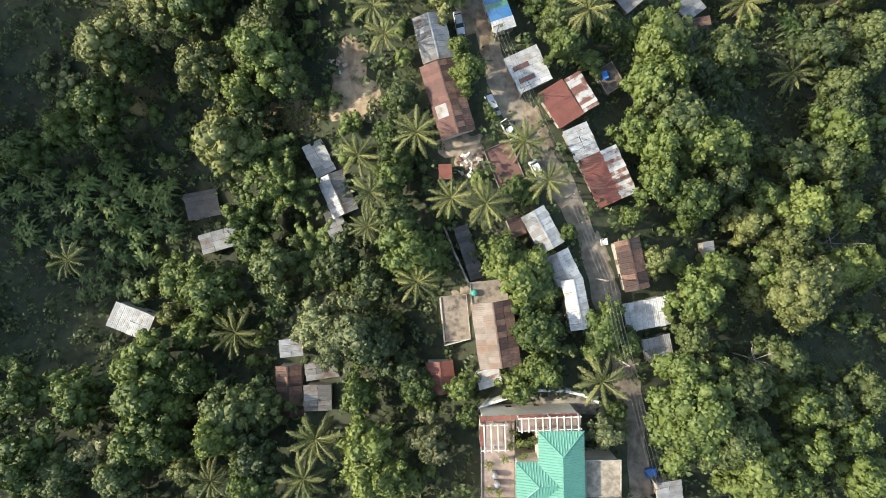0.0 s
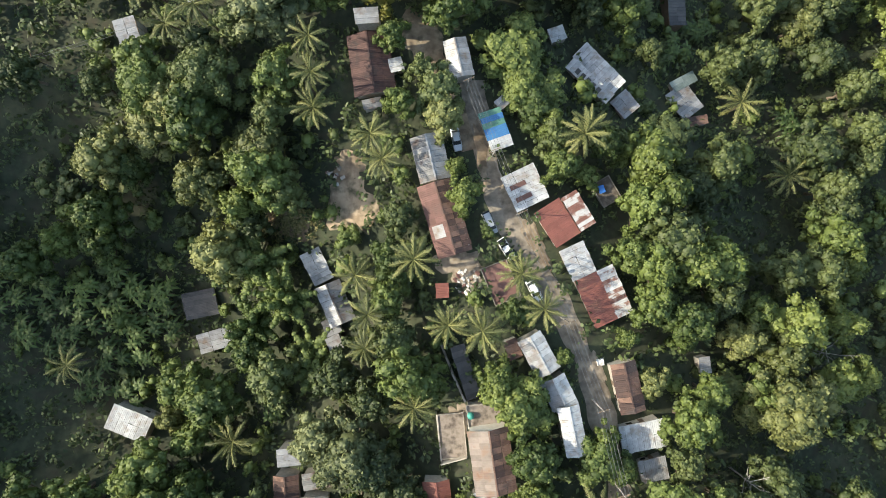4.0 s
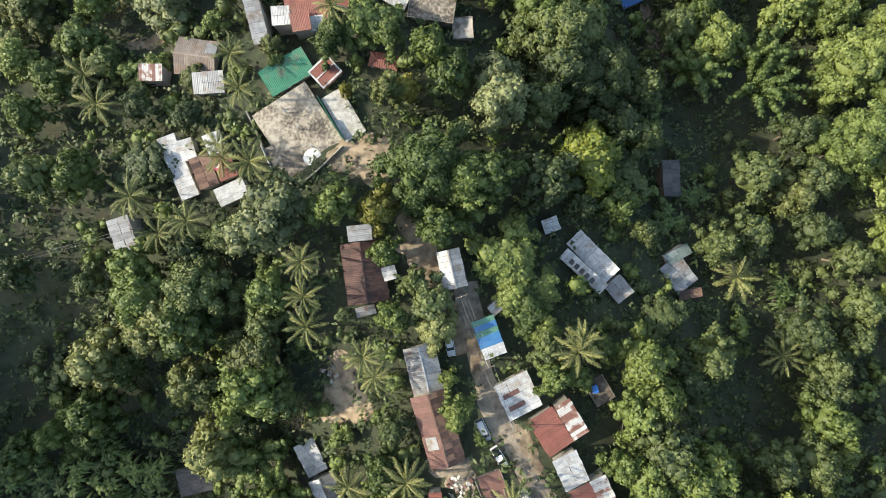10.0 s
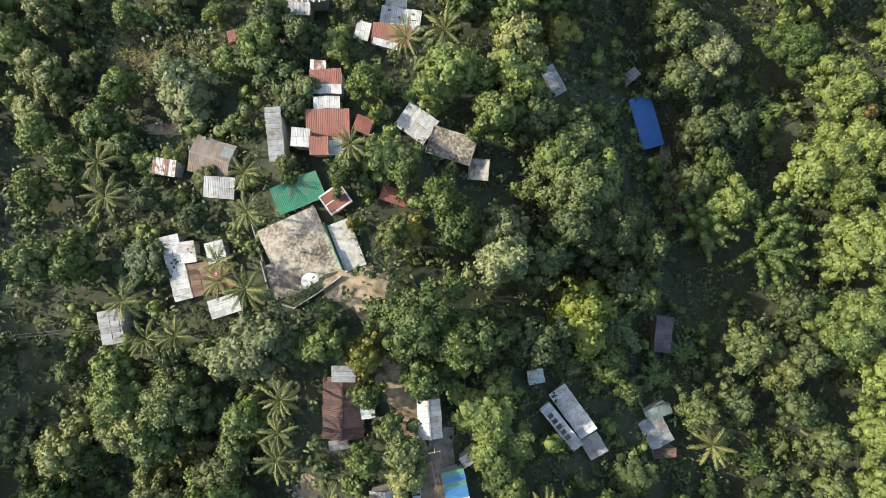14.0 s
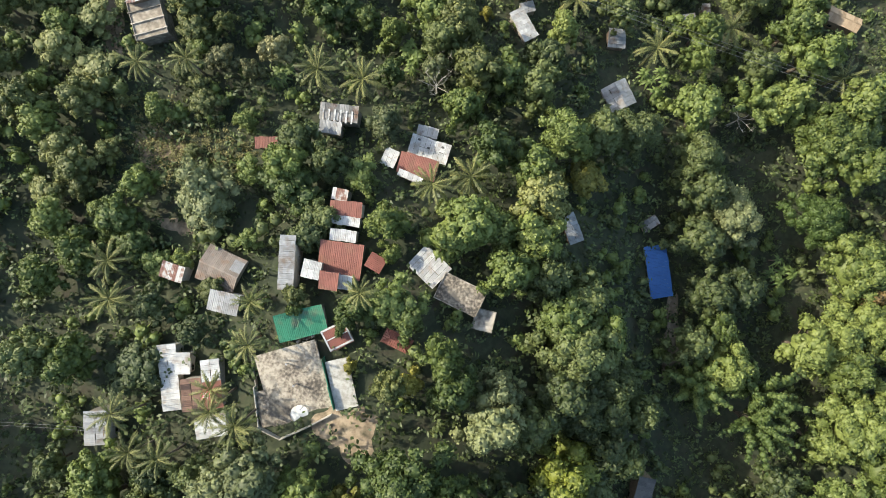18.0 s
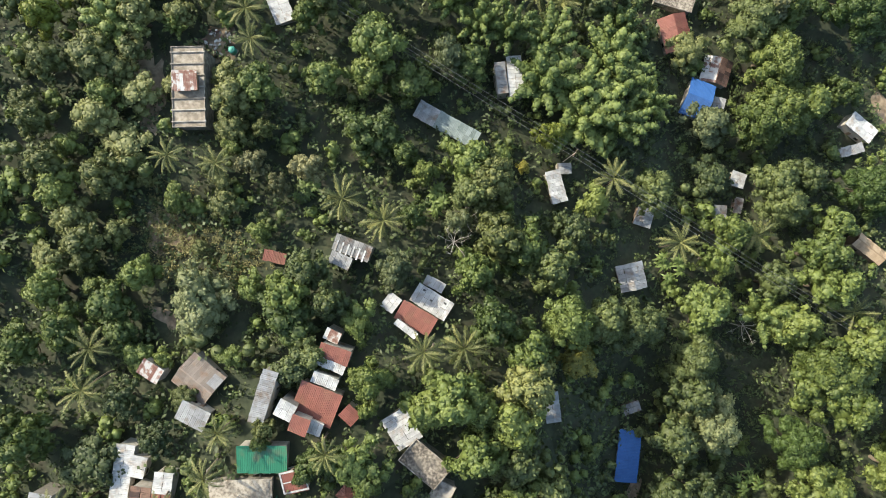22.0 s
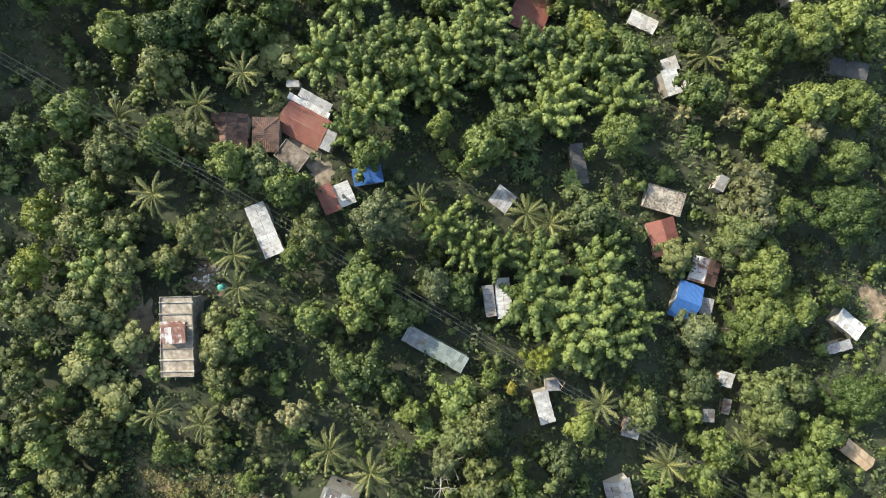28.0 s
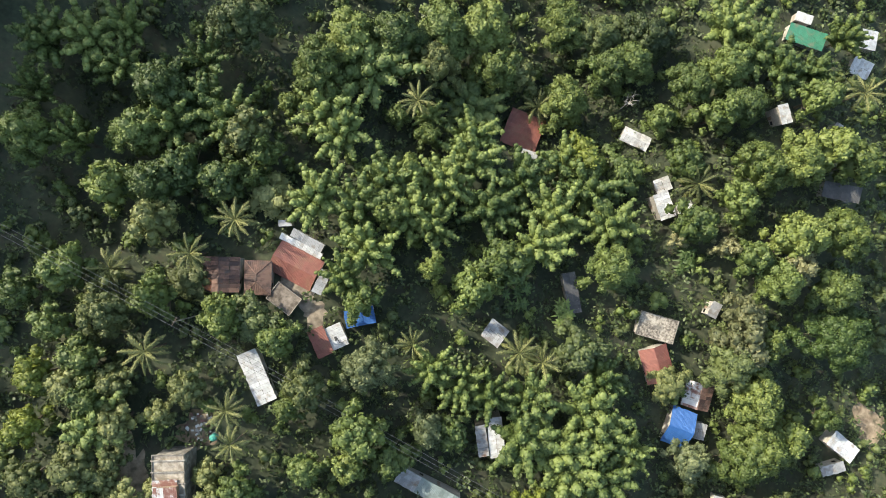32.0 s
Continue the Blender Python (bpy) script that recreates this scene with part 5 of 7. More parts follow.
for _i in range(3):
    proto("banana", 3.0, 4.5, *banana_leaves(8 + _i, 2.7, 1.75, 8, 0.22), "banana")
proto("small", 3.0, 6.0, *broad_crown(3.0, 6.0, 1.8, 9, 240, 0.28, 160), "green")

WORDS = {
    "mango": ("mango_tree", "dense dark green mango tree with a rounded crown"),
    "green": ("broadleaf_tree", "mid-green broadleaf tree with a clumped crown"),
    "light": ("shade_tree", "bright light-green broadleaf tree with sunlit clumps"),
    "grey": ("broadleaf_tree", "greyish-green tree with a dense fine-leaved crown"),
    "bamboo": ("bamboo_clump", "bamboo clump with feathery arching green plumes"),
    "fan": ("bamboo_clump", "giant bamboo with long separate arching plumes"),
    "dull": ("broadleaf_tree", "olive-green tree with a dry-looking rounded crown"),
    "lime": ("broadleaf_tree", "broadleaf tree with fresh yellow-green leaves"),
    "yellow": ("flowering_tree", "tree with yellow-green blossom over its whole crown"),
    "cream": ("flowering_tree", "mango tree covered in cream-coloured blossom"),
    "brown": ("dry_tree", "tree with thin reddish-brown drying leaves"),
    "rain": ("rain_tree", "wide rain tree with a smooth finely leaved crown"),
    "banana": ("banana_clump", "clump of banana plants with broad arching leaves"),
    "small": ("young_tree", "young broadleaf tree growing in the undergrowth"),
}
TREES = []


def tree(kind, x, y, r, h, group=""):
    """A tree of that kind, r its crown's radius and h its height."""
    if r > 7.8 and "big_" + kind in PROTO:
        kind = "big_" + kind
    R, H, crown, trunk = PROTO[kind][random.randrange(len(PROTO[kind]))]
    name, label = WORDS[kind.replace("big_", "")]
    ob = tagged(new(name), label, "tree", group)
    ob.matrix_basis = pose(x, y, float(lie(x, y)) - 0.15, 0, 0, random.uniform(0, 360)) @ Matrix.Diagonal((r / R, r / R, h / H, 1))
    stem = under("culms" if kind in ("bamboo", "fan") else "stems" if kind == "banana" else "trunk", trunk, ob)
    if kind in ("bamboo", "fan", "banana"):
        tagged(stem, kind="stuff")
    under("crown", crown, ob)
    TREES.append((x, y, r))
    return ob


def dead_tree(x, y, r, h):
    """A leafless tree: trunk and forked pale branches."""
    ob = tagged(new("dead_tree"), "leafless tree with pale forked branches", "tree")
    ob.matrix_basis = pose(x, y, float(lie(x, y)) - 0.2, 0, 0, random.uniform(0, 360))
    under("trunk", raw_mesh("trunk", *limb([(0, 0, 0), (0.1, 0, h * 0.4), (0, 0.1, h * 0.75)], 0.2, 0.1), PALE_BARK), ob)
    for i in range(9):
        w, z = i * 2.4, h * random.uniform(0.5, 0.75)
        d = np.array([math.cos(w), math.sin(w), 0])
        mid, tip = d * r * 0.5 + [0, 0, z + 0.12 * h], d * r + [random.uniform(-1, 1), random.uniform(-1, 1), z + 0.25 * h]
        twigs = [limb([(0, 0, z), mid, tip], 0.09, 0.03, 5)]
        for _ in range(4):
            q = mid + (tip - mid) * random.random()
            twigs.append(limb([q, q + np.array([random.gauss(0, 0.6), random.gauss(0, 0.6), 0.5])], 0.04, 0.015, 4))
        under("branch", raw_mesh("branch", *joined(twigs), PALE_BARK), ob)
    return ob


FRONDS = [frond_mesh("frond", 4.3, LEAF["palm"], s) for s in (0.75, 0.95, 1.2)]
PALM_TRUNKS = []
for _lean in (0.3, 0.9, 1.6):
    PALM_TRUNKS.append(raw_mesh("trunk", *limb([(0, 0, -0.4), (0.05, 0, 2.5), (0.3 * _lean, 0.1, 5.5), (0.75 * _lean, 0.1, 8.2), (_lean, 0.1, 10.0)], 0.24, 0.12, 8), BARK))


def palm(x, y, r, h, group="coconut palms"):
    """A coconut palm: r the reach of its fronds, h its height; x, y where the crown stands."""
    k = random.randrange(3)
    s = h / 10.0
    w = random.uniform(0, 2 * math.pi)
    lean = (0.3, 0.9, 1.6)[k] * s
    ob = tagged(new("coconut_palm"), "coconut palm with long arching yellow-green fronds", "palm", group)
    bx, by = x - lean * math.cos(w), y - lean * math.sin(w)
    ob.matrix_basis = pose(bx, by, float(lie(bx, by)) - 0.1, 0, 0, math.degrees(w))
    under("trunk", PALM_TRUNKS[k], ob, Matrix.Diagonal((s, s, s, 1)))
    n = 18
    f = r / 3.4
    for i in range(n):
        q = i / n
        m = pose(lean, 0.1 * s, h - 0.1, 0, 0, i * 137.5 + random.uniform(-12, 12)) @ pose(0, 0, 0, random.uniform(-14, 14), -50 + 78 * q + random.uniform(-9, 9), 0) @ Matrix.Diagonal((f, f, f, 1))
        under("frond", FRONDS[min(2, int(q * 3))], ob, m)
    TREES.append((x, y, r * 0.8))
    return ob


def weeds(name, xs, ys, size, leaves, material, label, lift=0.3):
    """Undergrowth over many places, as one mesh."""
    protos = []
    for _ in range(6):
        n = 3
        cen = np.c_[rng.normal(size=(n, 2)) * 0.55, rng.uniform(0.3, 1.0, n)]
        d = unit(rng.normal(size=(leaves, 3)) + [0, 0, 0.7])
        c = cen[rng.integers(0, n, leaves)]
        v, _q = leaf_quads(c + d * rng.uniform(0.4, 0.9, (leaves, 1)), unit(d + [0, 0, 0.6] + rng.normal(size=(leaves, 3)) * 0.4), 0.55, 0.34)
        protos.append(v)
    zs = lie(xs, ys)
    out = np.empty((len(xs), leaves * 4, 3), np.float32)
    for i in range(len(xs)):
        w, s = rng.uniform(0, 6.3), size * rng.uniform(0.6, 1.5)
        c, si = math.cos(w) * s, math.sin(w) * s
        v = protos[i % 6]
        out[i, :, 0], out[i, :, 1] = xs[i] + v[:, 0] * c - v[:, 1] * si, ys[i] + v[:, 0] * si + v[:, 1] * c
        out[i, :, 2] = zs[i] + v[:, 2] * s * 1.1 - 0.2
    v = out.reshape(-1, 3)
    return tagged(new(name, raw_mesh(name, v, np.arange(len(v)).reshape(-1, 4), material)), label, "undergrowth", kind="stuff")


# ---- the trees that stand out ----
# Darker leaf kinds in the east ravine and slope stand in for shade.
tree("yellow", -13.6, 172.8, 1.9, 6.2)
tree("fan", 75.5, 98.8, 10.5, 21.0)
tree("yellow", -16.6, 89.7, 1.6, 6.5)
tree("fan", -158.4, 205.4, 7.2, 20.0)
tree("fan", -145.6, 200.3, 7.2, 20.0)
tree("rain", 38.3, 256.2, 11.3, 16.0)
tree("rain", 79.7, 150.8, 8.7, 16.0)
tree("dull", -54.2, 45.6, 8.2, 13.9)
tree("dull", -46.4, 35.2, 5.6, 16.1)
tree("dull", -33.8, 39.5, 8.6, 12.5)
tree("dull", -44.2, 33.7, 6.7, 15.0)
tree("light", -38.0, 30.0, 5.0, 16.0)
tree("green", -32.5, 35.2, 7.0, 19.0)
tree("mango", -28.4, 32.4, 4.8, 14.7)
tree("mango", -37.4, 27.3, 4.8, 12.2)
tree("dull", -42.2, 20.5, 7.5, 19.3)
tree("bamboo", -37.4, 19.1, 8.6, 14.4)
tree("bamboo", -30.5, 11.9, 6.7, 16.0)
tree("bamboo", -37.8, 6.0, 6.5, 16.0)
tree("bamboo", -25.5, -0.7, 6.7, 7.9)
tree("green", -67.0, 28.4, 6.3, 19.0)
tree("green", -74.7, 23.5, 4.6, 16.4)
tree("green", -68.5, 23.6, 5.7, 15.3)
tree("green", -82.4, 18.7, 6.2, 16.7)
tree("green", -60.2, 37.0, 4.9, 13.6)
tree("banana", -84.3, 14.3, 4.0, 6.2)
tree("banana", -76.3, 13.4, 4.0, 6.7)
tree("banana", -65.1, 13.5, 4.0, 6.6)
tree("banana", -86.8, 4.8, 4.0, 5.2)
tree("banana", -76.8, 5.0, 4.0, 6.7)
tree("banana", -68.0, 3.8, 4.0, 6.3)
tree("banana", -65.6, -1.1, 4.0, 5.7)
tree("banana", -81.7, 9.7, 4.0, 5.0)
tree("banana", -71.2, 8.7, 4.0, 7.0)
tree("banana", -59.6, 5.0, 4.0, 6.2)
tree("banana", -89.2, 11.8, 4.0, 6.7)
tree("banana", -70.5, 17.0, 4.0, 6.6)
tree("banana", -59.2, 11.7, 4.0, 7.1)
tree("banana", -80.9, 1.3, 4.0, 5.9)
tree("banana", -71.3, -1.1, 4.0, 6.9)
tree("banana", -75.2, -8.3, 4.0, 5.3)
tree("banana", -67.3, -9.6, 4.0, 5.3)
tree("green", -52.7, -6.7, 6.5, 16.3)
tree("green", -46.2, -8.2, 7.7, 19.3)
tree("green", -50.1, -16.8, 5.0, 13.2)
tree("dull", -56.3, -13.8, 3.8, 10.3)
tree("mango", -32.9, -3.1, 6.9, 18.0)
tree("green", -38.7, 1.2, 5.7, 14.8)
tree("mango", -19.2, -2.0, 5.9, 15.3)
tree("banana", -33.2, -10.4, 4.0, 6.3)
tree("grey", -23.4, -13.5, 5.9, 16.0)
tree("grey", -15.9, -14.7, 6.9, 19.2)
tree("mango", -12.1, -17.4, 6.8, 16.2)
tree("grey", -19.8, -17.2, 5.8, 16.5)
tree("mango", -12.6, -6.0, 5.1, 14.4)
tree("green", -6.1, 0.1, 6.7, 19.1)
tree("mango", -8.3, 5.1, 5.6, 15.3)
tree("green", -2.4, -1.9, 4.9, 12.3)
tree("light", 4.0, 31.5, 4.1, 10.6)
tree("light", 2.6, 36.6, 2.4, 6.9)
tree("small", 8.9, 24.9, 1.6, 2.6)
tree("mango", -7.5, 27.4, 3.9, 9.5)
tree("green", -9.5, 20.3, 4.2, 11.4)
tree("small", -17.7, 23.9, 3.1, 5.3)
tree("green", -8.6, 16.5, 3.9, 9.6)
tree("green", -9.5, 12.8, 4.5, 12.3)
tree("light", 9.6, -0.9, 4.4, 11.0)
tree("light", 12.9, -4.9, 5.8, 11.2)
tree("light", 15.4, -2.7, 4.7, 8.1)
tree("light", 16.4, -7.4, 4.7, 7.0)
tree("green", 15.5, -13.6, 5.3, 12.1)
tree("light", 16.7, -21.0, 4.6, 9.7)
tree("light", 12.5, -23.7, 3.6, 9.8)
tree("green", 21.7, 3.0, 2.1, 6.0)
tree("green", 12.9, 10.9, 2.9, 7.4)
tree("green", 27.4, -14.2, 5.2, 7.7)
tree("light", 28.8, -10.9, 3.1, 7.3)
tree("light", 33.5, 5.7, 2.6, 6.6)
tree("green", 32.1, -16.6, 3.6, 6.0)
tree("green", 21.7, 36.8, 4.2, 11.9)
tree("mango", 21.1, 42.0, 4.3, 11.0)
tree("green", 31.8, 41.4, 4.1, 11.6)
tree("green", 27.8, 35.6, 3.2, 5.5)
tree("light", 39.8, 39.6, 7.3, 17.6)
tree("light", 41.8, 32.3, 6.1, 17.9)
tree("green", 37.3, 29.6, 5.8, 15.5)
tree("mango", 42.0, 23.7, 7.5, 18.4)
tree("mango", 49.8, 34.0, 5.6, 15.1)
tree("green", 34.8, 21.2, 4.5, 11.9)
tree("green", 38.2, 18.9, 5.6, 15.2)
tree("green", 50.6, 19.5, 6.6, 18.8)
tree("light", 45.2, 18.8, 7.0, 18.0)
tree("green", 44.1, 9.0, 5.6, 14.7)
tree("mango", 52.4, 12.5, 5.3, 14.5)
tree("green", 38.1, 11.9, 4.9, 12.6)
tree("light", 44.6, 5.2, 3.3, 8.5)
tree("mango", 55.1, 38.5, 6.6, 18.7)
tree("mango", 79.6, 42.7, 7.7, 17.8)
tree("mango", 84.2, 34.7, 6.1, 16.4)
tree("mango", 93.0, 40.7, 5.5, 13.4)
tree("banana", 82.7, 29.1, 4.0, 6.4)
tree("green", 82.5, 24.3, 6.7, 18.0)
tree("light", 84.9, 18.8, 5.5, 14.6)
tree("mango", 77.0, 17.0, 6.5, 17.5)
tree("mango", 67.9, 17.7, 6.3, 16.7)
tree("light", 68.2, 7.1, 7.4, 17.6)
tree("dull", 64.1, 1.1, 6.0, 16.4)
tree("dull", 63.1, -6.9, 10.3, 18.7)
tree("light", 76.1, -4.2, 6.1, 14.9)
tree("dull", 56.7, 4.9, 4.9, 12.8)
tree("green", 60.8, 9.8, 4.8, 13.1)
tree("dull", 37.9, -2.0, 3.7, 6.9)
tree("light", 80.4, 6.8, 5.7, 14.5)
tree("light", 84.2, -3.2, 5.0, 13.1)
tree("green", 48.4, -3.9, 4.4, 11.9)
tree("green", 43.7, -8.5, 5.4, 13.9)
tree("green", 59.1, -5.0, 5.2, 13.3)
tree("mango", 43.2, -15.4, 4.3, 11.0)
tree("green", 41.0, -26.5, 10.8, 18.3)
tree("mango", 46.9, -31.4, 8.6, 17.4)
tree("mango", 50.1, -23.3, 6.5, 18.1)
tree("light", 52.5, -36.7, 7.6, 16.6)
tree("mango", 60.2, -19.8, 5.6, 15.1)
tree("green", 62.9, -27.6, 5.6, 15.5)
tree("mango", 70.0, -28.2, 5.8, 14.7)
tree("green", 73.7, -33.4, 5.7, 14.5)
tree("green", 64.5, -35.3, 5.6, 15.6)
tree("mango", 77.9, -26.7, 5.8, 15.3)
tree("green", 59.8, -40.6, 5.5, 15.0)
tree("green", 76.3, -41.3, 5.7, 14.1)
tree("grey", 27.5, -31.1, 3.9, 10.1)
tree("green", 29.7, -28.0, 2.6, 6.6)
tree("green", -15.0, -25.5, 4.4, 15.7)
tree("green", -4.7, -24.9, 4.2, 9.5)
tree("light", -12.7, -34.3, 6.1, 15.3)
tree("mango", -6.4, -21.8, 4.4, 10.1)
tree("cream", -2.1, -32.8, 4.9, 13.8)
tree("light", -8.9, -38.8, 5.4, 15.1)
tree("light", -13.9, -38.5, 5.4, 14.3)
tree("green", 3.5, -24.4, 3.4, 7.3)
tree("green", 4.5, -29.4, 2.9, 7.3)
tree("light", -51.0, -30.0, 4.8, 12.7)
tree("green", -47.9, -24.7, 5.1, 17.1)
tree("green", -57.5, -21.4, 7.4, 18.9)
tree("green", -56.2, -28.2, 7.8, 19.0)
tree("green", -69.5, -29.6, 6.0, 15.0)
tree("green", -72.1, -27.3, 6.2, 13.9)
tree("light", -41.0, -33.9, 4.8, 18.9)
tree("mango", -39.2, -30.5, 7.0, 16.0)
tree("green", -51.8, -34.9, 5.8, 16.2)
tree("cream", -64.1, -37.3, 4.8, 13.3)
tree("dull", -48.1, -40.9, 4.0, 9.9)
tree("mango", -34.6, -30.0, 5.8, 12.6)
tree("green", -56.8, -35.8, 5.8, 16.1)
tree("mango", -58.9, -41.2, 5.6, 14.4)
tree("mango", -69.1, -40.3, 5.7, 14.6)
tree("green", -79.7, -27.4, 6.0, 15.6)
tree("green", -75.2, -37.8, 6.8, 17.8)
tree("mango", -33.5, -38.0, 5.6, 14.7)
tree("green", -34.0, -42.4, 5.0, 14.1)
tree("mango", -55.9, 75.9, 7.1, 7.8)
tree("light", -68.2, 74.0, 5.9, 14.5)
tree("mango", -74.6, 73.5, 6.0, 16.9)
tree("mango", -79.8, 55.0, 4.7, 13.4)
tree("mango", -66.2, 53.3, 4.1, 11.0)
tree("green", -53.2, 51.0, 8.2, 17.4)
tree("mango", -44.9, 59.8, 4.6, 11.8)
tree("mango", -42.4, 52.9, 8.0, 17.2)
tree("dull", -48.6, 48.3, 7.0, 16.8)
tree("green", -44.9, 46.1, 7.0, 18.3)
tree("grey", -27.4, 67.7, 7.6, 15.5)
tree("grey", -31.6, 64.0, 6.7, 15.4)
tree("mango", -38.4, 62.6, 4.5, 11.0)
tree("green", -17.0, 68.0, 4.9, 13.8)
tree("yellow", -9.8, 67.0, 4.5, 13.4)
tree("green", -8.5, 59.9, 3.6, 10.1)
tree("green", -29.4, 52.9, 5.6, 13.6)
tree("mango", -31.1, 46.2, 4.5, 12.5)
tree("green", -7.5, 48.1, 3.6, 9.8)
tree("mango", -0.5, 50.6, 5.5, 9.5)
tree("dull", 0.5, 45.8, 4.9, 9.0)
tree("mango", -3.6, 54.2, 3.0, 8.6)
tree("green", -1.6, 74.4, 9.7, 18.3)
tree("green", 5.3, 72.2, 7.9, 17.5)
tree("green", 1.4, 64.6, 5.5, 14.1)
tree("green", 10.3, 73.6, 6.9, 19.0)
tree("light", 16.0, 63.3, 4.6, 8.2)
tree("light", 12.2, 59.3, 7.3, 8.4)
tree("green", 15.6, 55.3, 5.7, 6.5)
tree("light", 20.7, 51.7, 5.3, 5.5)
tree("light", 14.7, 51.4, 4.5, 6.9)
tree("green", 17.6, 48.2, 5.1, 7.4)
tree("light", 21.3, 44.6, 3.7, 9.4)
tree("mango", 21.1, 73.5, 7.3, 18.9)
tree("lime", 32.6, 79.6, 7.7, 9.4)
tree("mango", 29.4, 69.9, 5.0, 12.1)
tree("green", 36.5, 70.4, 5.8, 15.7)
tree("mango", 40.3, 76.4, 6.7, 7.9)
tree("mango", 61.3, 61.7, 5.7, 15.9)
tree("banana", 59.2, 73.6, 4.0, 5.6)
tree("mango", 71.3, 76.7, 7.2, 18.1)
tree("dull", 81.8, 73.2, 6.6, 15.0)
tree("mango", 86.0, 76.0, 6.5, 17.0)
tree("green", 93.3, 82.2, 8.7, 18.8)
tree("mango", 85.6, 64.5, 6.4, 15.5)
tree("mango", 69.7, 64.0, 6.3, 15.5)
tree("mango", 47.4, 45.4, 6.4, 5.5)
tree("banana", 78.7, 50.0, 4.0, 7.3)
tree("mango", 92.5, 58.0, 5.6, 15.7)
tree("mango", 94.1, 47.9, 6.3, 15.5)
tree("banana", 52.5, 66.1, 3.9, 6.2)
tree("mango", 44.5, 64.1, 3.9, 10.0)
tree("light", -75.7, 93.5, 5.8, 11.8)
tree("light", -80.7, 86.8, 5.2, 11.1)
tree("mango", -58.3, 87.9, 4.6, 9.4)
tree("light", -83.4, 97.7, 5.3, 10.5)
tree("green", -66.4, 97.8, 4.7, 8.4)
tree("mango", -47.7, 85.5, 4.0, 7.9)
tree("green", -30.3, 96.4, 2.5, 6.3)
tree("green", -19.9, 98.2, 3.7, 9.7)
tree("dull", -8.3, 89.2, 3.9, 12.7)
tree("yellow", -5.3, 90.0, 3.1, 8.2)
tree("grey", 11.7, 87.9, 7.1, 18.9)
tree("grey", 11.5, 93.7, 5.4, 14.5)
tree("green", 3.0, 92.2, 5.8, 15.1)
tree("mango", 20.3, 88.1, 6.2, 16.0)
tree("mango", 25.3, 95.7, 7.7, 18.0)
tree("mango", 35.7, 95.4, 8.1, 18.6)
tree("mango", 44.0, 95.0, 6.5, 18.6)
tree("mango", 43.6, 84.0, 5.7, 16.2)
tree("bamboo", 60.5, 103.0, 8.1, 16.0)
tree("light", 99.0, 104.5, 11.1, 18.6)
tree("green", 98.0, 87.2, 9.4, 16.8)
tree("mango", 83.6, 87.4, 5.8, 15.2)
tree("light", 9.6, 124.2, 7.7, 17.3)
tree("green", 6.6, 115.0, 6.2, 16.3)
tree("green", -3.6, 121.6, 7.4, 16.9)
tree("light", -6.2, 118.8, 6.7, 13.5)
tree("light", -19.0, 117.0, 4.7, 12.5)
tree("green", -38.5, 118.3, 6.8, 10.8)
tree("green", -41.3, 122.4, 5.6, 15.3)
tree("mango", -34.1, 125.6, 5.0, 13.7)
tree("grey", -57.1, 113.7, 5.9, 12.4)
tree("grey", -54.9, 110.9, 7.4, 10.4)
tree("green", -44.5, 105.7, 3.1, 6.1)
tree("green", -69.3, 110.1, 4.5, 11.8)
tree("dull", -83.2, 110.0, 5.4, 10.5)
tree("green", -71.4, 102.3, 5.8, 11.3)
tree("green", -61.1, 95.3, 4.4, 5.8)
tree("mango", -32.7, 110.7, 5.0, 9.1)
tree("light", -16.2, 111.7, 2.6, 7.0)
tree("green", -13.3, 103.2, 5.8, 9.7)
tree("green", -18.9, 100.6, 3.8, 10.1)
tree("green", -9.3, 101.8, 5.2, 8.9)
tree("light", -0.8, 96.4, 5.1, 15.6)
tree("dull", -31.0, 98.7, 2.9, 7.9)
tree("green", 21.6, 109.3, 7.8, 16.7)
tree("mango", 24.6, 115.3, 6.7, 17.2)
tree("green", 31.3, 109.0, 6.8, 18.2)
tree("mango", 25.5, 103.7, 10.3, 18.9)
tree("mango", 15.8, 117.1, 6.4, 16.4)
tree("mango", 34.3, 99.8, 8.1, 17.1)
tree("mango", 51.1, 136.8, 7.6, 17.3)
tree("mango", 64.5, 127.4, 7.7, 18.3)
tree("mango", 56.9, 124.8, 6.9, 18.7)
tree("green", 62.2, 117.6, 6.1, 15.9)
tree("fan", 75.5, 105.0, 10.5, 21.0)
tree("mango", 38.5, 85.9, 6.7, 16.5)
tree("mango", 30.0, 94.4, 7.9, 18.0)
tree("brown", 97.0, 136.0, 4.0, 15.0)
tree("light", 90.6, 123.8, 9.2, 17.7)
tree("light", 94.3, 117.3, 8.5, 18.7)
tree("light", 84.8, 119.1, 7.7, 18.7)
tree("mango", 55.5, 112.3, 6.3, 17.1)
tree("dull", -103.4, 142.1, 6.6, 10.5)
tree("dull", -92.5, 140.8, 5.5, 6.3)
tree("light", -97.3, 136.7, 4.4, 8.6)
tree("dull", -97.0, 119.2, 5.0, 12.7)
tree("dull", -86.7, 122.7, 5.4, 12.1)
tree("light", -92.7, 115.7, 5.3, 11.2)
tree("dull", -87.6, 112.5, 4.8, 9.7)
tree("dull", -75.0, 150.1, 5.7, 11.2)
tree("green", -71.9, 155.1, 5.7, 12.1)
tree("dull", -65.9, 148.2, 2.9, 10.3)
tree("dull", -71.2, 144.5, 4.5, 9.0)
tree("cream", -64.3, 140.7, 3.8, 8.0)
tree("cream", -53.8, 145.8, 4.0, 11.5)
tree("cream", -56.7, 139.6, 2.9, 10.7)
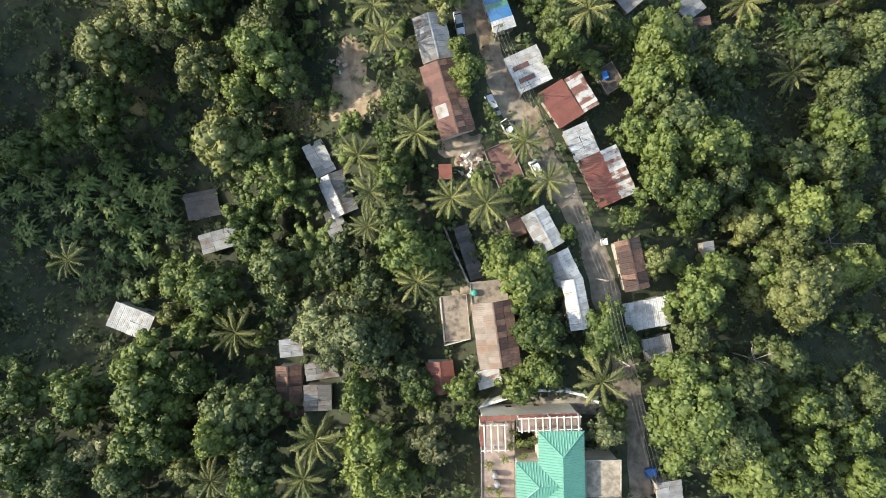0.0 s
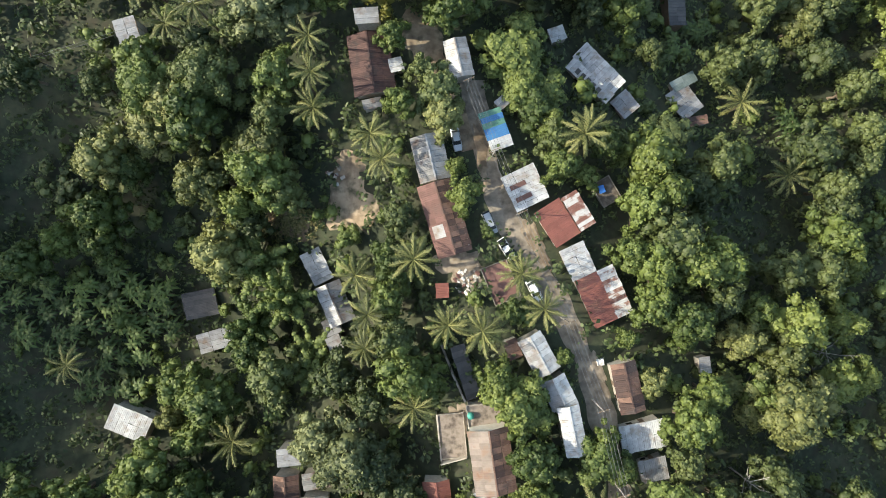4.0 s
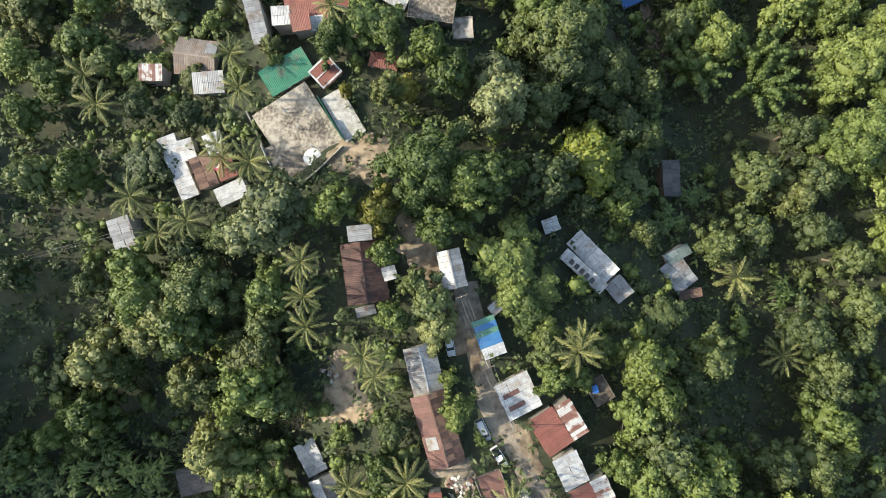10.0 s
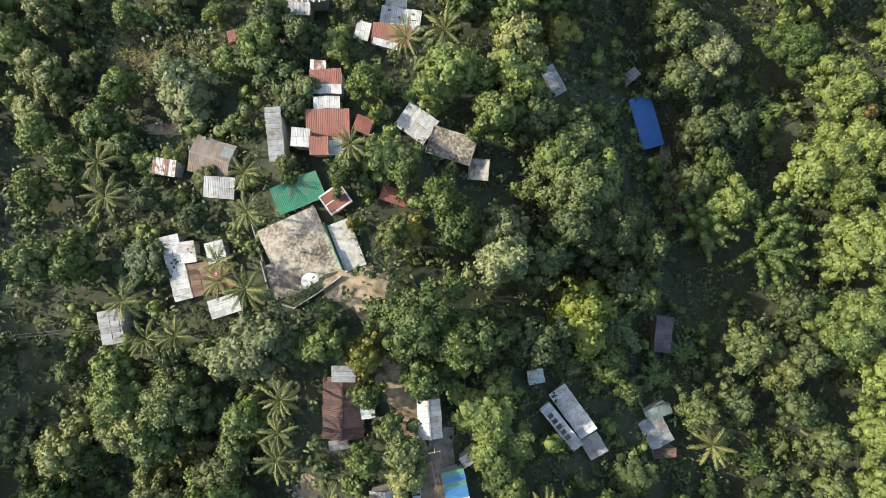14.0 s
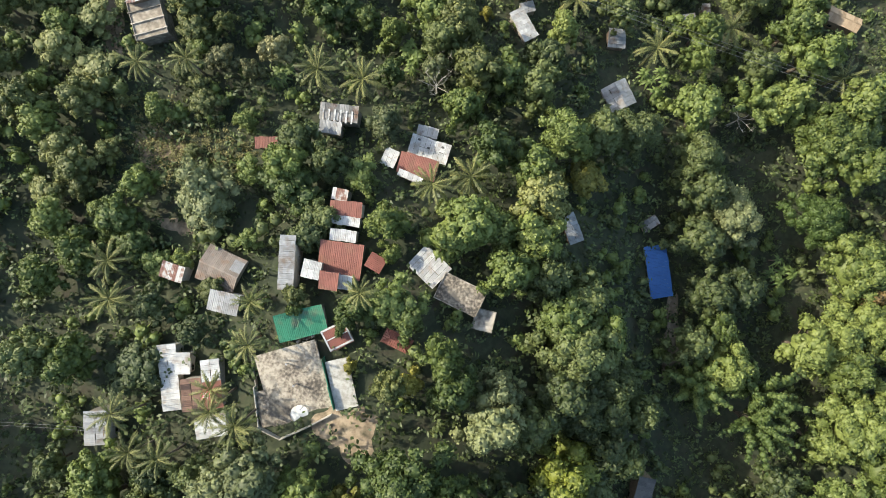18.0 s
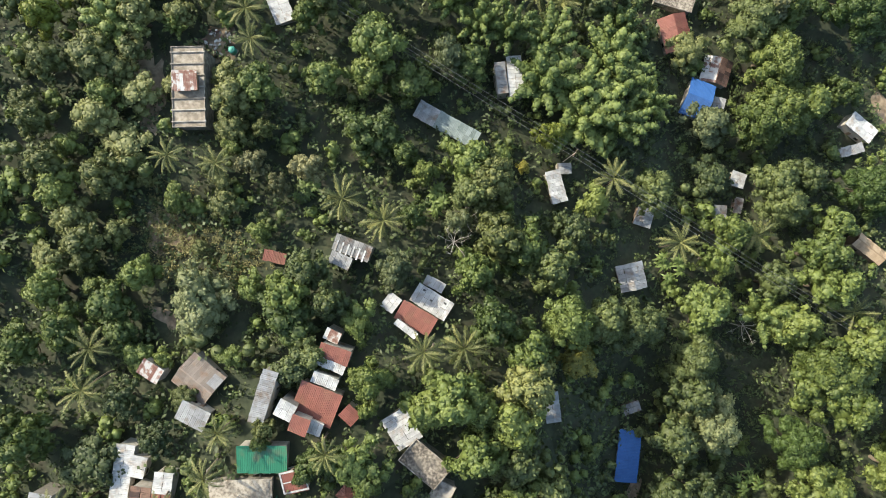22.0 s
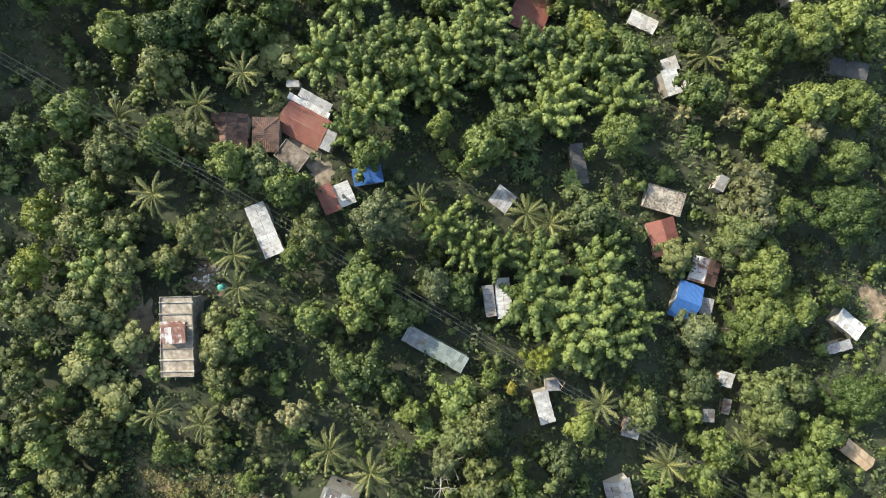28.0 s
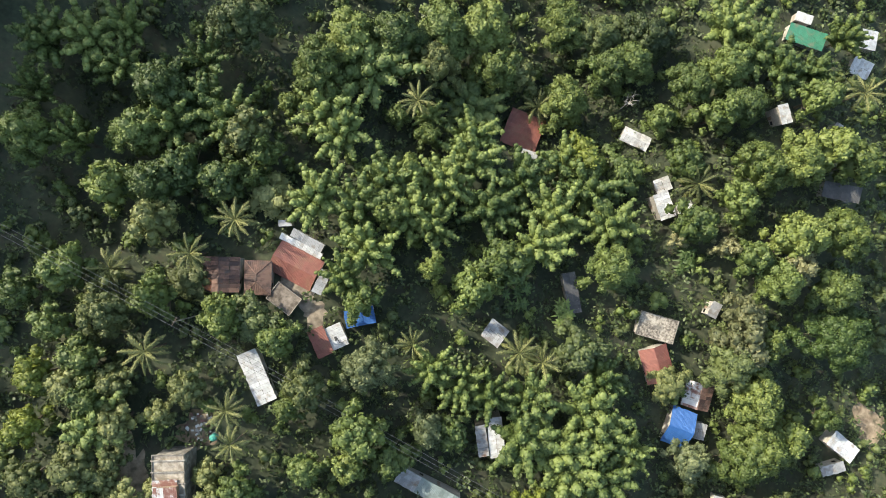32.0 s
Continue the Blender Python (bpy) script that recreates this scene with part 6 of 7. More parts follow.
tree("banana", -51.5, 141.4, 3.4, 3.8)
tree("green", -48.9, 159.1, 5.8, 11.7)
tree("green", -44.6, 161.0, 5.9, 11.3)
tree("green", -38.6, 159.8, 4.1, 10.9)
tree("light", -31.9, 158.6, 3.9, 12.6)
tree("dull", -18.9, 164.4, 8.1, 18.8)
tree("green", -25.2, 165.6, 7.1, 17.0)
tree("dull", -10.4, 154.5, 7.0, 19.4)
tree("mango", -20.8, 160.0, 6.3, 16.6)
tree("green", -11.6, 144.9, 5.5, 18.3)
tree("grey", -19.8, 152.7, 4.5, 11.8)
tree("green", -29.0, 149.5, 4.0, 11.3)
tree("banana", -27.2, 154.6, 4.0, 6.9)
tree("green", -4.3, 155.8, 6.9, 17.9)
tree("mango", 2.2, 155.3, 7.0, 18.6)
tree("grey", -26.5, 137.2, 4.8, 11.1)
tree("mango", -41.1, 127.7, 5.7, 14.8)
tree("green", -26.9, 124.8, 4.8, 8.6)
tree("mango", -30.8, 114.7, 4.8, 8.8)
tree("green", -3.3, 138.9, 6.5, 16.6)
tree("green", 11.0, 146.8, 8.3, 18.6)
tree("dull", 9.3, 131.2, 7.3, 19.2)
tree("yellow", 18.9, 140.4, 5.5, 8.5)
tree("green", 2.6, 122.9, 5.6, 14.4)
tree("green", 6.9, 137.3, 6.6, 18.1)
tree("mango", 18.6, 150.9, 7.1, 16.8)
tree("mango", 26.7, 154.0, 8.0, 16.8)
tree("light", 5.2, 174.3, 4.9, 12.4)
tree("mango", 2.9, 165.1, 5.7, 13.8)
tree("banana", 30.4, 172.1, 4.0, 6.6)
tree("mango", 16.8, 184.7, 6.1, 14.9)
tree("mango", 29.9, 197.6, 6.7, 8.8)
tree("light", 38.5, 186.5, 6.6, 17.2)
tree("mango", 47.3, 200.8, 8.0, 17.2)
tree("green", 60.8, 193.7, 7.1, 18.2)
tree("green", 65.6, 187.4, 7.8, 19.3)
tree("mango", 54.6, 181.7, 6.2, 16.2)
tree("green", 38.5, 178.8, 5.0, 16.6)
tree("green", 41.6, 166.1, 7.8, 16.9)
tree("bamboo", 56.0, 173.7, 7.2, 17.4)
tree("light", 62.5, 175.0, 7.0, 18.5)
tree("green", 61.8, 203.4, 6.3, 14.3)
tree("light", 78.5, 178.3, 7.6, 19.3)
tree("light", 76.8, 169.4, 11.4, 17.6)
tree("light", 73.2, 170.6, 8.6, 18.8)
tree("grey", 57.7, 144.6, 9.4, 18.7)
tree("mango", 45.1, 155.0, 8.4, 17.4)
tree("mango", 48.6, 147.7, 7.6, 18.5)
tree("light", 83.6, 164.6, 7.7, 18.4)
tree("light", 91.4, 141.6, 10.8, 18.9)
tree("light", 96.8, 129.1, 9.2, 17.3)
tree("banana", 78.5, 136.4, 4.0, 6.6)
tree("lime", -117.2, 145.0, 4.6, 12.3)
tree("dull", -115.2, 155.2, 5.7, 11.9)
tree("bamboo", -105.1, 151.5, 7.8, 12.0)
tree("light", -109.5, 155.6, 5.7, 12.3)
tree("dull", -110.2, 136.7, 5.1, 11.8)
tree("dull", -101.6, 154.7, 5.7, 11.8)
tree("dull", -104.4, 125.4, 4.5, 11.6)
tree("dull", -107.0, 160.9, 5.2, 11.0)
tree("dull", -93.2, 168.2, 5.3, 13.0)
tree("dull", -95.4, 159.9, 4.0, 8.5)
tree("dull", -71.8, 180.6, 6.4, 14.9)
tree("light", -72.2, 175.0, 4.5, 11.9)
tree("light", -54.3, 170.3, 5.2, 13.0)
tree("green", -56.2, 177.4, 7.7, 15.5)
tree("green", -61.8, 165.1, 5.2, 11.4)
tree("light", -46.2, 175.1, 6.3, 10.1)
tree("grey", -41.6, 185.1, 5.6, 13.0)
tree("grey", -61.3, 191.2, 7.9, 17.6)
tree("bamboo", -48.3, 197.6, 6.6, 15.8)
tree("bamboo", -40.3, 196.9, 6.7, 14.8)
tree("green", -37.0, 186.7, 5.8, 11.5)
tree("bamboo", -33.5, 198.5, 6.7, 16.0)
tree("bamboo", -24.4, 201.7, 8.2, 16.0)
tree("bamboo", -8.9, 206.7, 10.0, 16.0)
tree("bamboo", -10.7, 214.7, 7.0, 16.0)
tree("bamboo", -11.3, 195.9, 8.9, 16.0)
tree("bamboo", -3.7, 202.8, 8.4, 16.0)
tree("bamboo", -20.8, 193.8, 9.7, 16.0)
tree("bamboo", -6.8, 191.8, 9.8, 16.0)
tree("bamboo", 1.1, 194.4, 8.3, 16.0)
tree("bamboo", 4.6, 203.6, 6.3, 15.2)
tree("lime", -12.1, 182.1, 3.8, 16.6)
tree("mango", -19.6, 218.7, 7.7, 16.7)
tree("banana", -26.6, 223.8, 4.0, 6.2)
tree("dull", 7.3, 223.4, 6.3, 8.4)
tree("cream", 15.4, 242.1, 8.2, 18.8)
tree("light", 22.3, 245.4, 6.4, 16.5)
tree("mango", 17.1, 236.8, 9.6, 17.5)
tree("light", 26.2, 232.7, 8.3, 17.7)
tree("light", 28.8, 229.8, 8.8, 18.1)
tree("light", 34.8, 221.4, 9.1, 18.8)
tree("light", 32.6, 215.6, 8.8, 17.6)
tree("light", 41.0, 227.2, 7.3, 15.6)
tree("green", 49.5, 237.1, 4.9, 11.3)
tree("rain", 65.4, 215.8, 9.0, 16.0)
tree("grey", 21.2, 208.8, 7.1, 11.9)
tree("mango", 43.3, 205.1, 6.4, 17.6)
tree("mango", 50.1, 209.4, 6.4, 16.2)
tree("dull", -120.8, 194.0, 6.7, 18.4)
tree("light", -133.0, 195.4, 7.2, 18.7)
tree("green", -125.3, 200.8, 8.7, 18.3)
tree("green", -123.1, 207.6, 7.4, 17.0)
tree("green", -113.8, 210.1, 7.4, 15.8)
tree("dull", -103.0, 212.2, 7.4, 7.7)
tree("green", -130.0, 175.6, 7.0, 17.3)
tree("green", -136.5, 166.3, 5.8, 12.8)
tree("dull", -117.7, 172.9, 8.3, 16.6)
tree("green", -125.9, 164.0, 5.8, 12.8)
tree("light", -110.0, 180.6, 6.3, 17.7)
tree("dull", -107.5, 185.2, 6.3, 5.9)
tree("light", -95.1, 184.1, 6.3, 16.3)
tree("mango", -88.8, 186.3, 7.0, 12.0)
tree("green", -82.3, 186.3, 5.6, 15.0)
tree("lime", -121.7, 153.8, 5.2, 12.6)
tree("bamboo", -92.8, 217.4, 8.1, 16.0)
tree("bamboo", -83.9, 220.1, 8.1, 16.0)
tree("bamboo", -80.9, 229.7, 8.3, 16.0)
tree("bamboo", -76.5, 213.4, 8.0, 16.0)
tree("bamboo", -77.0, 205.0, 6.6, 15.7)
tree("green", -71.1, 202.6, 5.5, 15.3)
tree("bamboo", -72.7, 226.6, 8.3, 16.0)
tree("bamboo", -69.5, 237.0, 8.6, 16.0)
tree("bamboo", -66.1, 226.1, 7.0, 16.0)
tree("bamboo", -66.4, 245.9, 8.9, 16.0)
tree("bamboo", -56.5, 237.4, 8.7, 16.0)
tree("bamboo", -52.5, 248.7, 9.1, 16.0)
tree("bamboo", -40.5, 245.2, 9.0, 16.0)
tree("bamboo", -35.8, 256.4, 10.0, 16.0)
tree("bamboo", -26.5, 250.5, 9.0, 16.0)
tree("bamboo", -44.8, 260.8, 7.8, 16.0)
tree("bamboo", -40.5, 235.6, 8.7, 16.0)
tree("green", -47.4, 226.8, 7.8, 18.0)
tree("light", -60.7, 217.6, 4.2, 16.2)
tree("green", -50.2, 217.9, 6.8, 18.7)
tree("lime", -41.0, 263.8, 6.7, 16.6)
tree("green", -29.3, 265.6, 7.6, 11.6)
tree("green", -22.0, 240.2, 8.0, 18.5)
tree("banana", -38.5, 222.6, 4.0, 6.2)
tree("green", -18.1, 276.0, 6.7, 16.5)
tree("green", -2.4, 273.1, 6.5, 17.2)
tree("light", -1.9, 283.8, 8.2, 18.4)
tree("light", 6.0, 290.4, 8.2, 17.8)
tree("cream", 1.0, 260.6, 3.9, 15.0)
tree("green", -9.3, 261.8, 7.3, 17.5)
tree("green", 6.5, 261.0, 6.4, 18.0)
tree("light", 12.9, 270.1, 7.2, 17.0)
tree("green", 15.0, 259.4, 8.0, 18.8)
tree("green", 29.7, 265.6, 8.1, 16.7)
tree("light", 16.0, 273.7, 6.4, 16.6)
tree("light", 24.7, 279.3, 8.1, 17.2)
tree("light", 20.2, 298.5, 7.5, 16.8)
tree("banana", -4.9, 253.2, 4.0, 6.3)
tree("bamboo", -165.1, 216.1, 7.8, 16.0)
tree("bamboo", -157.8, 221.4, 8.0, 16.0)
tree("bamboo", -152.5, 228.4, 6.7, 16.0)
tree("bamboo", -148.4, 219.9, 6.7, 16.0)
tree("green", -153.7, 197.0, 8.5, 19.2)
tree("fan", -134.1, 231.1, 8.4, 16.0)
tree("green", -136.6, 220.9, 8.9, 19.1)
tree("bamboo", -127.9, 222.3, 8.2, 16.0)
tree("bamboo", -131.3, 215.1, 7.6, 18.6)
tree("green", -135.5, 209.3, 8.8, 16.9)
tree("bamboo", -119.8, 222.5, 8.4, 18.8)
tree("dull", -115.1, 222.1, 7.5, 18.3)
tree("mango", -131.2, 244.3, 9.2, 19.2)
tree("light", -109.8, 244.1, 9.3, 18.7)
tree("light", -107.7, 255.1, 9.5, 17.5)
tree("bamboo", -101.6, 252.1, 11.9, 16.0)
tree("bamboo", -104.4, 237.1, 8.6, 16.0)
tree("bamboo", -97.2, 234.1, 8.4, 16.0)
tree("green", -99.7, 262.9, 9.8, 18.9)
tree("dull", -87.9, 262.8, 8.3, 19.0)
tree("bamboo", -74.5, 260.4, 10.2, 8.4)
tree("green", -91.7, 271.8, 10.1, 17.8)
tree("light", -83.3, 278.4, 10.4, 18.7)
tree("bamboo", -69.4, 252.1, 7.5, 16.0)
tree("light", -74.0, 272.1, 8.7, 18.0)
tree("dull", -68.1, 274.9, 6.7, 16.6)
tree("light", -64.8, 294.5, 8.9, 16.8)
tree("mango", -55.1, 296.8, 8.9, 17.1)
tree("mango", -43.0, 303.7, 8.9, 17.0)
tree("light", -53.5, 274.7, 8.8, 18.0)
tree("green", -47.6, 289.7, 8.9, 18.6)
tree("green", -43.0, 294.3, 8.9, 17.8)
tree("green", -28.7, 284.0, 5.7, 15.5)
tree("green", -25.9, 296.2, 8.7, 17.4)
tree("bamboo", -25.1, 317.0, 9.5, 16.0)
tree("bamboo", -15.8, 314.9, 9.4, 16.0)
tree("bamboo", -6.6, 312.7, 7.8, 16.0)
tree("green", -20.7, 304.3, 8.6, 17.9)
tree("green", -16.5, 291.8, 6.8, 18.7)
tree("green", -11.7, 298.3, 8.5, 14.3)
tree("bamboo", 4.8, 332.3, 6.4, 15.4)
tree("green", 3.8, 309.2, 6.8, 18.6)
tree("light", 11.7, 297.7, 7.5, 18.1)
tree("bamboo", 0.4, 317.4, 6.3, 15.0)
tree("dull", -89.6, 109.6, 3.0, 6.0)
tree("dull", -81.6, 105.3, 3.4, 7.1)
tree("dull", -88.6, 130.0, 6.1, 5.6)
tree("dull", -79.5, 113.9, 3.5, 7.3)
tree("dull", -81.4, 125.9, 2.4, 4.6)
tree("dull", -71.2, 135.1, 2.8, 5.6)
tree("dull", -63.8, 119.6, 2.2, 3.7)
tree("light", -69.6, 141.5, 3.3, 7.0)
tree("dull", -67.4, 133.7, 3.0, 5.8)
tree("light", -54.6, 129.3, 3.2, 7.1)
tree("dull", -87.5, 102.4, 4.5, 7.1)
tree("light", -76.8, 102.3, 3.1, 6.1)
tree("light", -56.4, 97.8, 2.8, 5.6)
tree("green", -49.1, 118.8, 4.0, 8.0)
tree("dull", -48.2, 94.2, 3.4, 5.0)
tree("dull", -110.3, 127.1, 3.6, 7.0)
tree("dull", -96.6, 131.9, 5.6, 8.2)
tree("dull", -98.5, 147.5, 4.2, 8.2)
tree("dull", -97.9, 142.7, 3.8, 7.3)
tree("bamboo", -94.8, 157.2, 2.9, 8.2)
tree("dull", -87.7, 146.1, 3.2, 6.1)
tree("light", -108.8, 220.7, 5.5, 15.7)
tree("light", -108.8, 213.9, 4.6, 12.1)
tree("light", -112.1, 233.5, 4.0, 11.2)
tree("light", -89.3, 245.9, 4.0, 9.8)
tree("light", -76.8, 223.5, 5.7, 16.0)
tree("bamboo", -82.6, 250.7, 4.9, 12.0)
tree("light", -79.5, 245.6, 4.5, 11.7)
tree("light", -77.3, 235.1, 5.8, 14.9)
tree("green", -20.6, 67.2, 4.0, 9.7)
tree("light", 65.3, 108.6, 8.4, 18.5)
tree("light", 92.2, 98.9, 5.5, 13.2)
tree("mango", 84.2, 29.8, 6.2, 15.0)
tree("dull", -63.6, 39.1, 7.3, 17.7)
tree("green", -56.1, 56.2, 6.0, 14.3)
tree("lime", 29.7, 77.1, 7.6, 18.3)
tree("light", -72.9, 126.0, 3.9, 7.3)
tree("dull", -64.2, 130.2, 3.9, 7.4)
tree("light", -97.5, 123.7, 4.0, 7.7)
tree("green", -64.6, 37.6, 5.1, 12.2)
tree("light", -116.0, 161.3, 6.5, 12.2)
tree("dull", -79.6, 154.2, 4.0, 7.6)
tree("cream", -9.1, 258.2, 3.9, 9.5)
tree("cream", 13.9, 247.0, 7.2, 17.2)
tree("cream", 18.2, 266.0, 6.3, 15.0)
tree("light", -47.0, 221.3, 5.0, 12.0)
tree("light", 104.0, 62.0, 7.5, 15.0)
tree("light", 106.0, 76.0, 8.5, 16.0)
tree("light", 108.0, 97.0, 9.0, 17.0)
tree("light", 107.0, 113.0, 8.5, 16.0)
tree("light", 106.0, 127.0, 8.0, 16.0)
tree("light", 106.0, 142.0, 8.5, 16.0)
tree("light", 103.0, 50.0, 7.0, 15.0)
tree("light", 103.0, 158.0, 8.0, 16.0)
palm(-76.1, -2.2, 3.7, 9.8)
palm(-41.2, -16.6, 4.7, 9.2)
palm(-4.3, -5.7, 3.8, 11.4)
palm(-13.5, 4.1, 3.2, 11.9)
palm(-12.9, 10.1, 3.6, 11.6)
palm(-15.5, 16.9, 4.0, 10.3)
palm(-4.5, 20.0, 4.2, 10.9)
palm(-10.3, 37.6, 3.5, 8.8)
palm(-11.9, 41.5, 3.5, 11.3)
palm(1.5, 8.7, 3.7, 10.3)
palm(7.2, 7.7, 4.3, 9.1)
palm(17.7, 11.5, 3.6, 8.3)
palm(13.6, 17.7, 3.7, 11.4)
palm(25.6, 42.1, 4.2, 12.0)
palm(26.2, -21.8, 4.2, 8.4)
palm(-22.2, -33.1, 4.6, 11.2)
palm(-24.6, -40.4, 4.5, 9.6)
palm(-41.5, -41.5, 3.9, 8.6)
palm(74.4, 37.6, 4.3, 9.2)
palm(-54.7, 69.6, 4.0, 11.7)
palm(-50.4, 63.0, 3.5, 8.9)
palm(-43.7, 65.1, 3.4, 11.0)
palm(-37.2, 76.1, 3.4, 11.3)
palm(-32.1, 75.4, 3.9, 10.7)
palm(-22.6, 58.0, 3.2, 11.6)
palm(-22.2, 51.9, 3.3, 11.6)
palm(-22.2, 46.4, 3.8, 10.3)
palm(27.1, 43.9, 3.5, 11.2)
palm(66.1, 54.2, 4.7, 8.2)
palm(-68.2, 93.9, 4.2, 9.4)
palm(-64.4, 87.6, 4.2, 10.6)
palm(-37.3, 95.8, 3.2, 10.2)
palm(-34.8, 88.7, 3.4, 10.9)
palm(-39.1, 78.8, 3.4, 9.5)
palm(-18.5, 103.6, 3.2, 11.3)
palm(-77.6, 133.4, 3.5, 9.2)
palm(-68.1, 136.9, 3.5, 10.8)
palm(-43.4, 144.2, 4.8, 8.7)
palm(-33.4, 144.7, 4.6, 9.4)
palm(-12.6, 127.2, 3.9, 11.4)
palm(-5.7, 131.4, 4.6, 9.0)
palm(5.7, 181.3, 4.5, 11.3)
palm(27.9, 176.9, 4.8, 10.3)
palm(45.0, 189.8, 4.8, 9.9)
palm(74.8, 185.6, 4.8, 8.5)
palm(-83.1, 168.2, 4.3, 8.5)
palm(-78.1, 163.1, 3.6, 8.6)
palm(-32.4, 210.8, 4.8, 9.1)
palm(-26.3, 211.5, 4.8, 9.5)
palm(-105.4, 203.4, 4.6, 10.1)
palm(-109.4, 191.9, 4.3, 10.3)
palm(-122.6, 179.9, 4.8, 8.8)
palm(-104.4, 170.3, 4.7, 10.5)
palm(-55.4, 199.9, 4.0, 8.8)
palm(-12.6, 272.2, 4.8, 10.1)
palm(-85.9, 251.4, 4.4, 11.7)
palm(-59.2, 270.3, 4.8, 8.2)
palm(14.6, 318.1, 4.8, 11.6)
dead_tree(76.8, 1.2, 4.3, 12.0)
dead_tree(55.3, -19.8, 2.1, 12.0)
dead_tree(-19.0, 153.5, 3.3, 12.0)
dead_tree(-18.5, 148.7, 3.3, 12.0)
dead_tree(53.8, 168.6, 3.8, 12.0)
dead_tree(31.6, 217.0, 3.3, 12.0)
dead_tree(-37.7, 285.4, 1.9, 12.0)


# ---- the rest of the wood ----
def spaced(x0, x1, y0, y1, step, jitter):
    X, Y = np.meshgrid(np.arange(x0, x1, step), np.arange(y0, y1, step))
    X, Y = X.ravel() + rng.uniform(-jitter, jitter, X.size), Y.ravel() + rng.uniform(-jitter, jitter, Y.size)
    return X, Y


def young_wood(name, xs, ys, leaf, label):
    """Small trees between the large ones, joined."""
    V, Q, k = [], [], 0
    shapes = [clothed(rng.normal(size=(4, 3)) * [1.2, 1.2, 0.5] + [0, 0, 3.0], rng.uniform(0.7, 1.4, 4), np.array([1, 1, 0.8]), 34, 0.34, 36, 0.5) for _ in range(5)]
    stem = limb([(0, 0, 1.0), (0.1, 0, 2.0), (0, 0.1, 3.4)], 0.1, 0.05, 4)
    shapes = [joined([s, stem]) for s in shapes]
    for i, (x, y, z) in enumerate(zip(xs, ys, lie(xs, ys))):
        v, q = shapes[i % 5]
        w, s = rng.uniform(0, 6.3), rng.uniform(0.75, 1.5)
        c, n = math.cos(w) * s, math.sin(w) * s
        V.append(np.stack([x + v[:, 0] * c - v[:, 1] * n, y + v[:, 0] * n + v[:, 1] * c, z + (v[:, 2] - 1.2) * s * rng.uniform(0.8, 1.3)], -1))
        Q.append(q + k)
        k += len(v)
    return tagged(new(name, raw_mesh(name, np.concatenate(V), np.concatenate(Q), LEAF[leaf])), label, "undergrowth", kind="stuff")


GLADES = [(77.5, 98.8, 9.0), (-69.8, 116.7, 9.0), (-58.8, 119.9, 7.0), (-85.3, 45.9, 6.8), (-86.8, 29.4, 5.8), (-80.6, -16.7, 8.4), (-85.2, -13.0, 6.0), (70.2, 23.5, 6.2), (68.8, 31.4, 5.0), (59.9, -16.9, 6.0), (87.0, -22.8, 5.2), (-53.6, 14.8, 4.3), (-25.3, -23.4, 3.4), (59.6, 99.6, 5.6), (56.8, 89.1, 5.4), (-84.5, 38.0, 5.2), (68.7, 20.1, 5.5), (62.9, 46.4, 5.1), (56.2, 111.5, 5.7), (-60.3, 35.2, 3.6), (-81.0, 62.3, 5.7), (-73.1, 60.1, 4.6), (-60.0, 61.2, 3.4), (78.0, 91.4, 5.6), (18.3, 72.9, 2.9), (75.0, 37.2, 4.5), (64.7, 161.8, 6.7), (2.1, 145.5, 4.9), (10.8, 106.8, 3.5), (-72.3, 66.3, 3.4), (-76.1, 55.5, 6.3), (66.6, 87.2, 5.5), (35.5, 179.4, 4.4), (88.2, 131.3, 4.4), (69.7, 159.4, 6.6), (17.6, 173.1, 5.0), (0.7, 160.3, 4.1), (-43.3, 150.8, 4.5), (-49.4, 125.6, 4.3), (-90.6, 95.5, 4.7), (-133.3, 148.8, 3.8), (-66.8, 206.0, 6.3), (-58.7, 206.0, 5.6), (-35.6, 206.4, 5.7), (-34.6, 228.8, 4.5), (-127.2, 244.5, 8.8), (-154.4, 187.4, 8.1), (-91.9, 237.1, 6.7), (-100.7, 170.2, 4.6), (-28.5, 230.7, 5.3)]      # x, y, radius of open gaps in the wood


def open_ground(x, y, house_gap, crown_gap):
    ok = is_clear(x, y, house_gap)
    for tx, ty, tr in TREES:
        ok &= np.hypot(x - tx, y - ty) > tr * crown_gap
    return ok


def background_wood(name, xs, ys, leaf, label, tall=1.0):
    """Full-grown trees further from the houses, joined."""
    shapes = []
    for _ in range(4):
        crown, stem = broad_crown(5.0, 11.5, 3.2, 9, 95, 0.6, 70, 0.55, lobe=(0.27, 0.42), limbs=2)
        shapes.append(joined([crown, stem]))
    V, Q, k = [], [], 0
    for i, (x, y, z) in enumerate(zip(xs, ys, lie(xs, ys))):
        v, q = shapes[i % 4]
        w, s = rng.uniform(0, 6.3), rng.uniform(0.6, 1.0)
        c, n = math.cos(w) * s, math.sin(w) * s
        V.append(np.stack([x + v[:, 0] * c - v[:, 1] * n, y + v[:, 0] * n + v[:, 1] * c, z + v[:, 2] * s * rng.uniform(0.5, 0.85) * tall - 0.2], -1))
        Q.append(q + k)
        k += len(v)
    return tagged(new(name, raw_mesh(name, np.concatenate(V), np.concatenate(Q), LEAF[leaf])), label, "woods", kind="stuff")


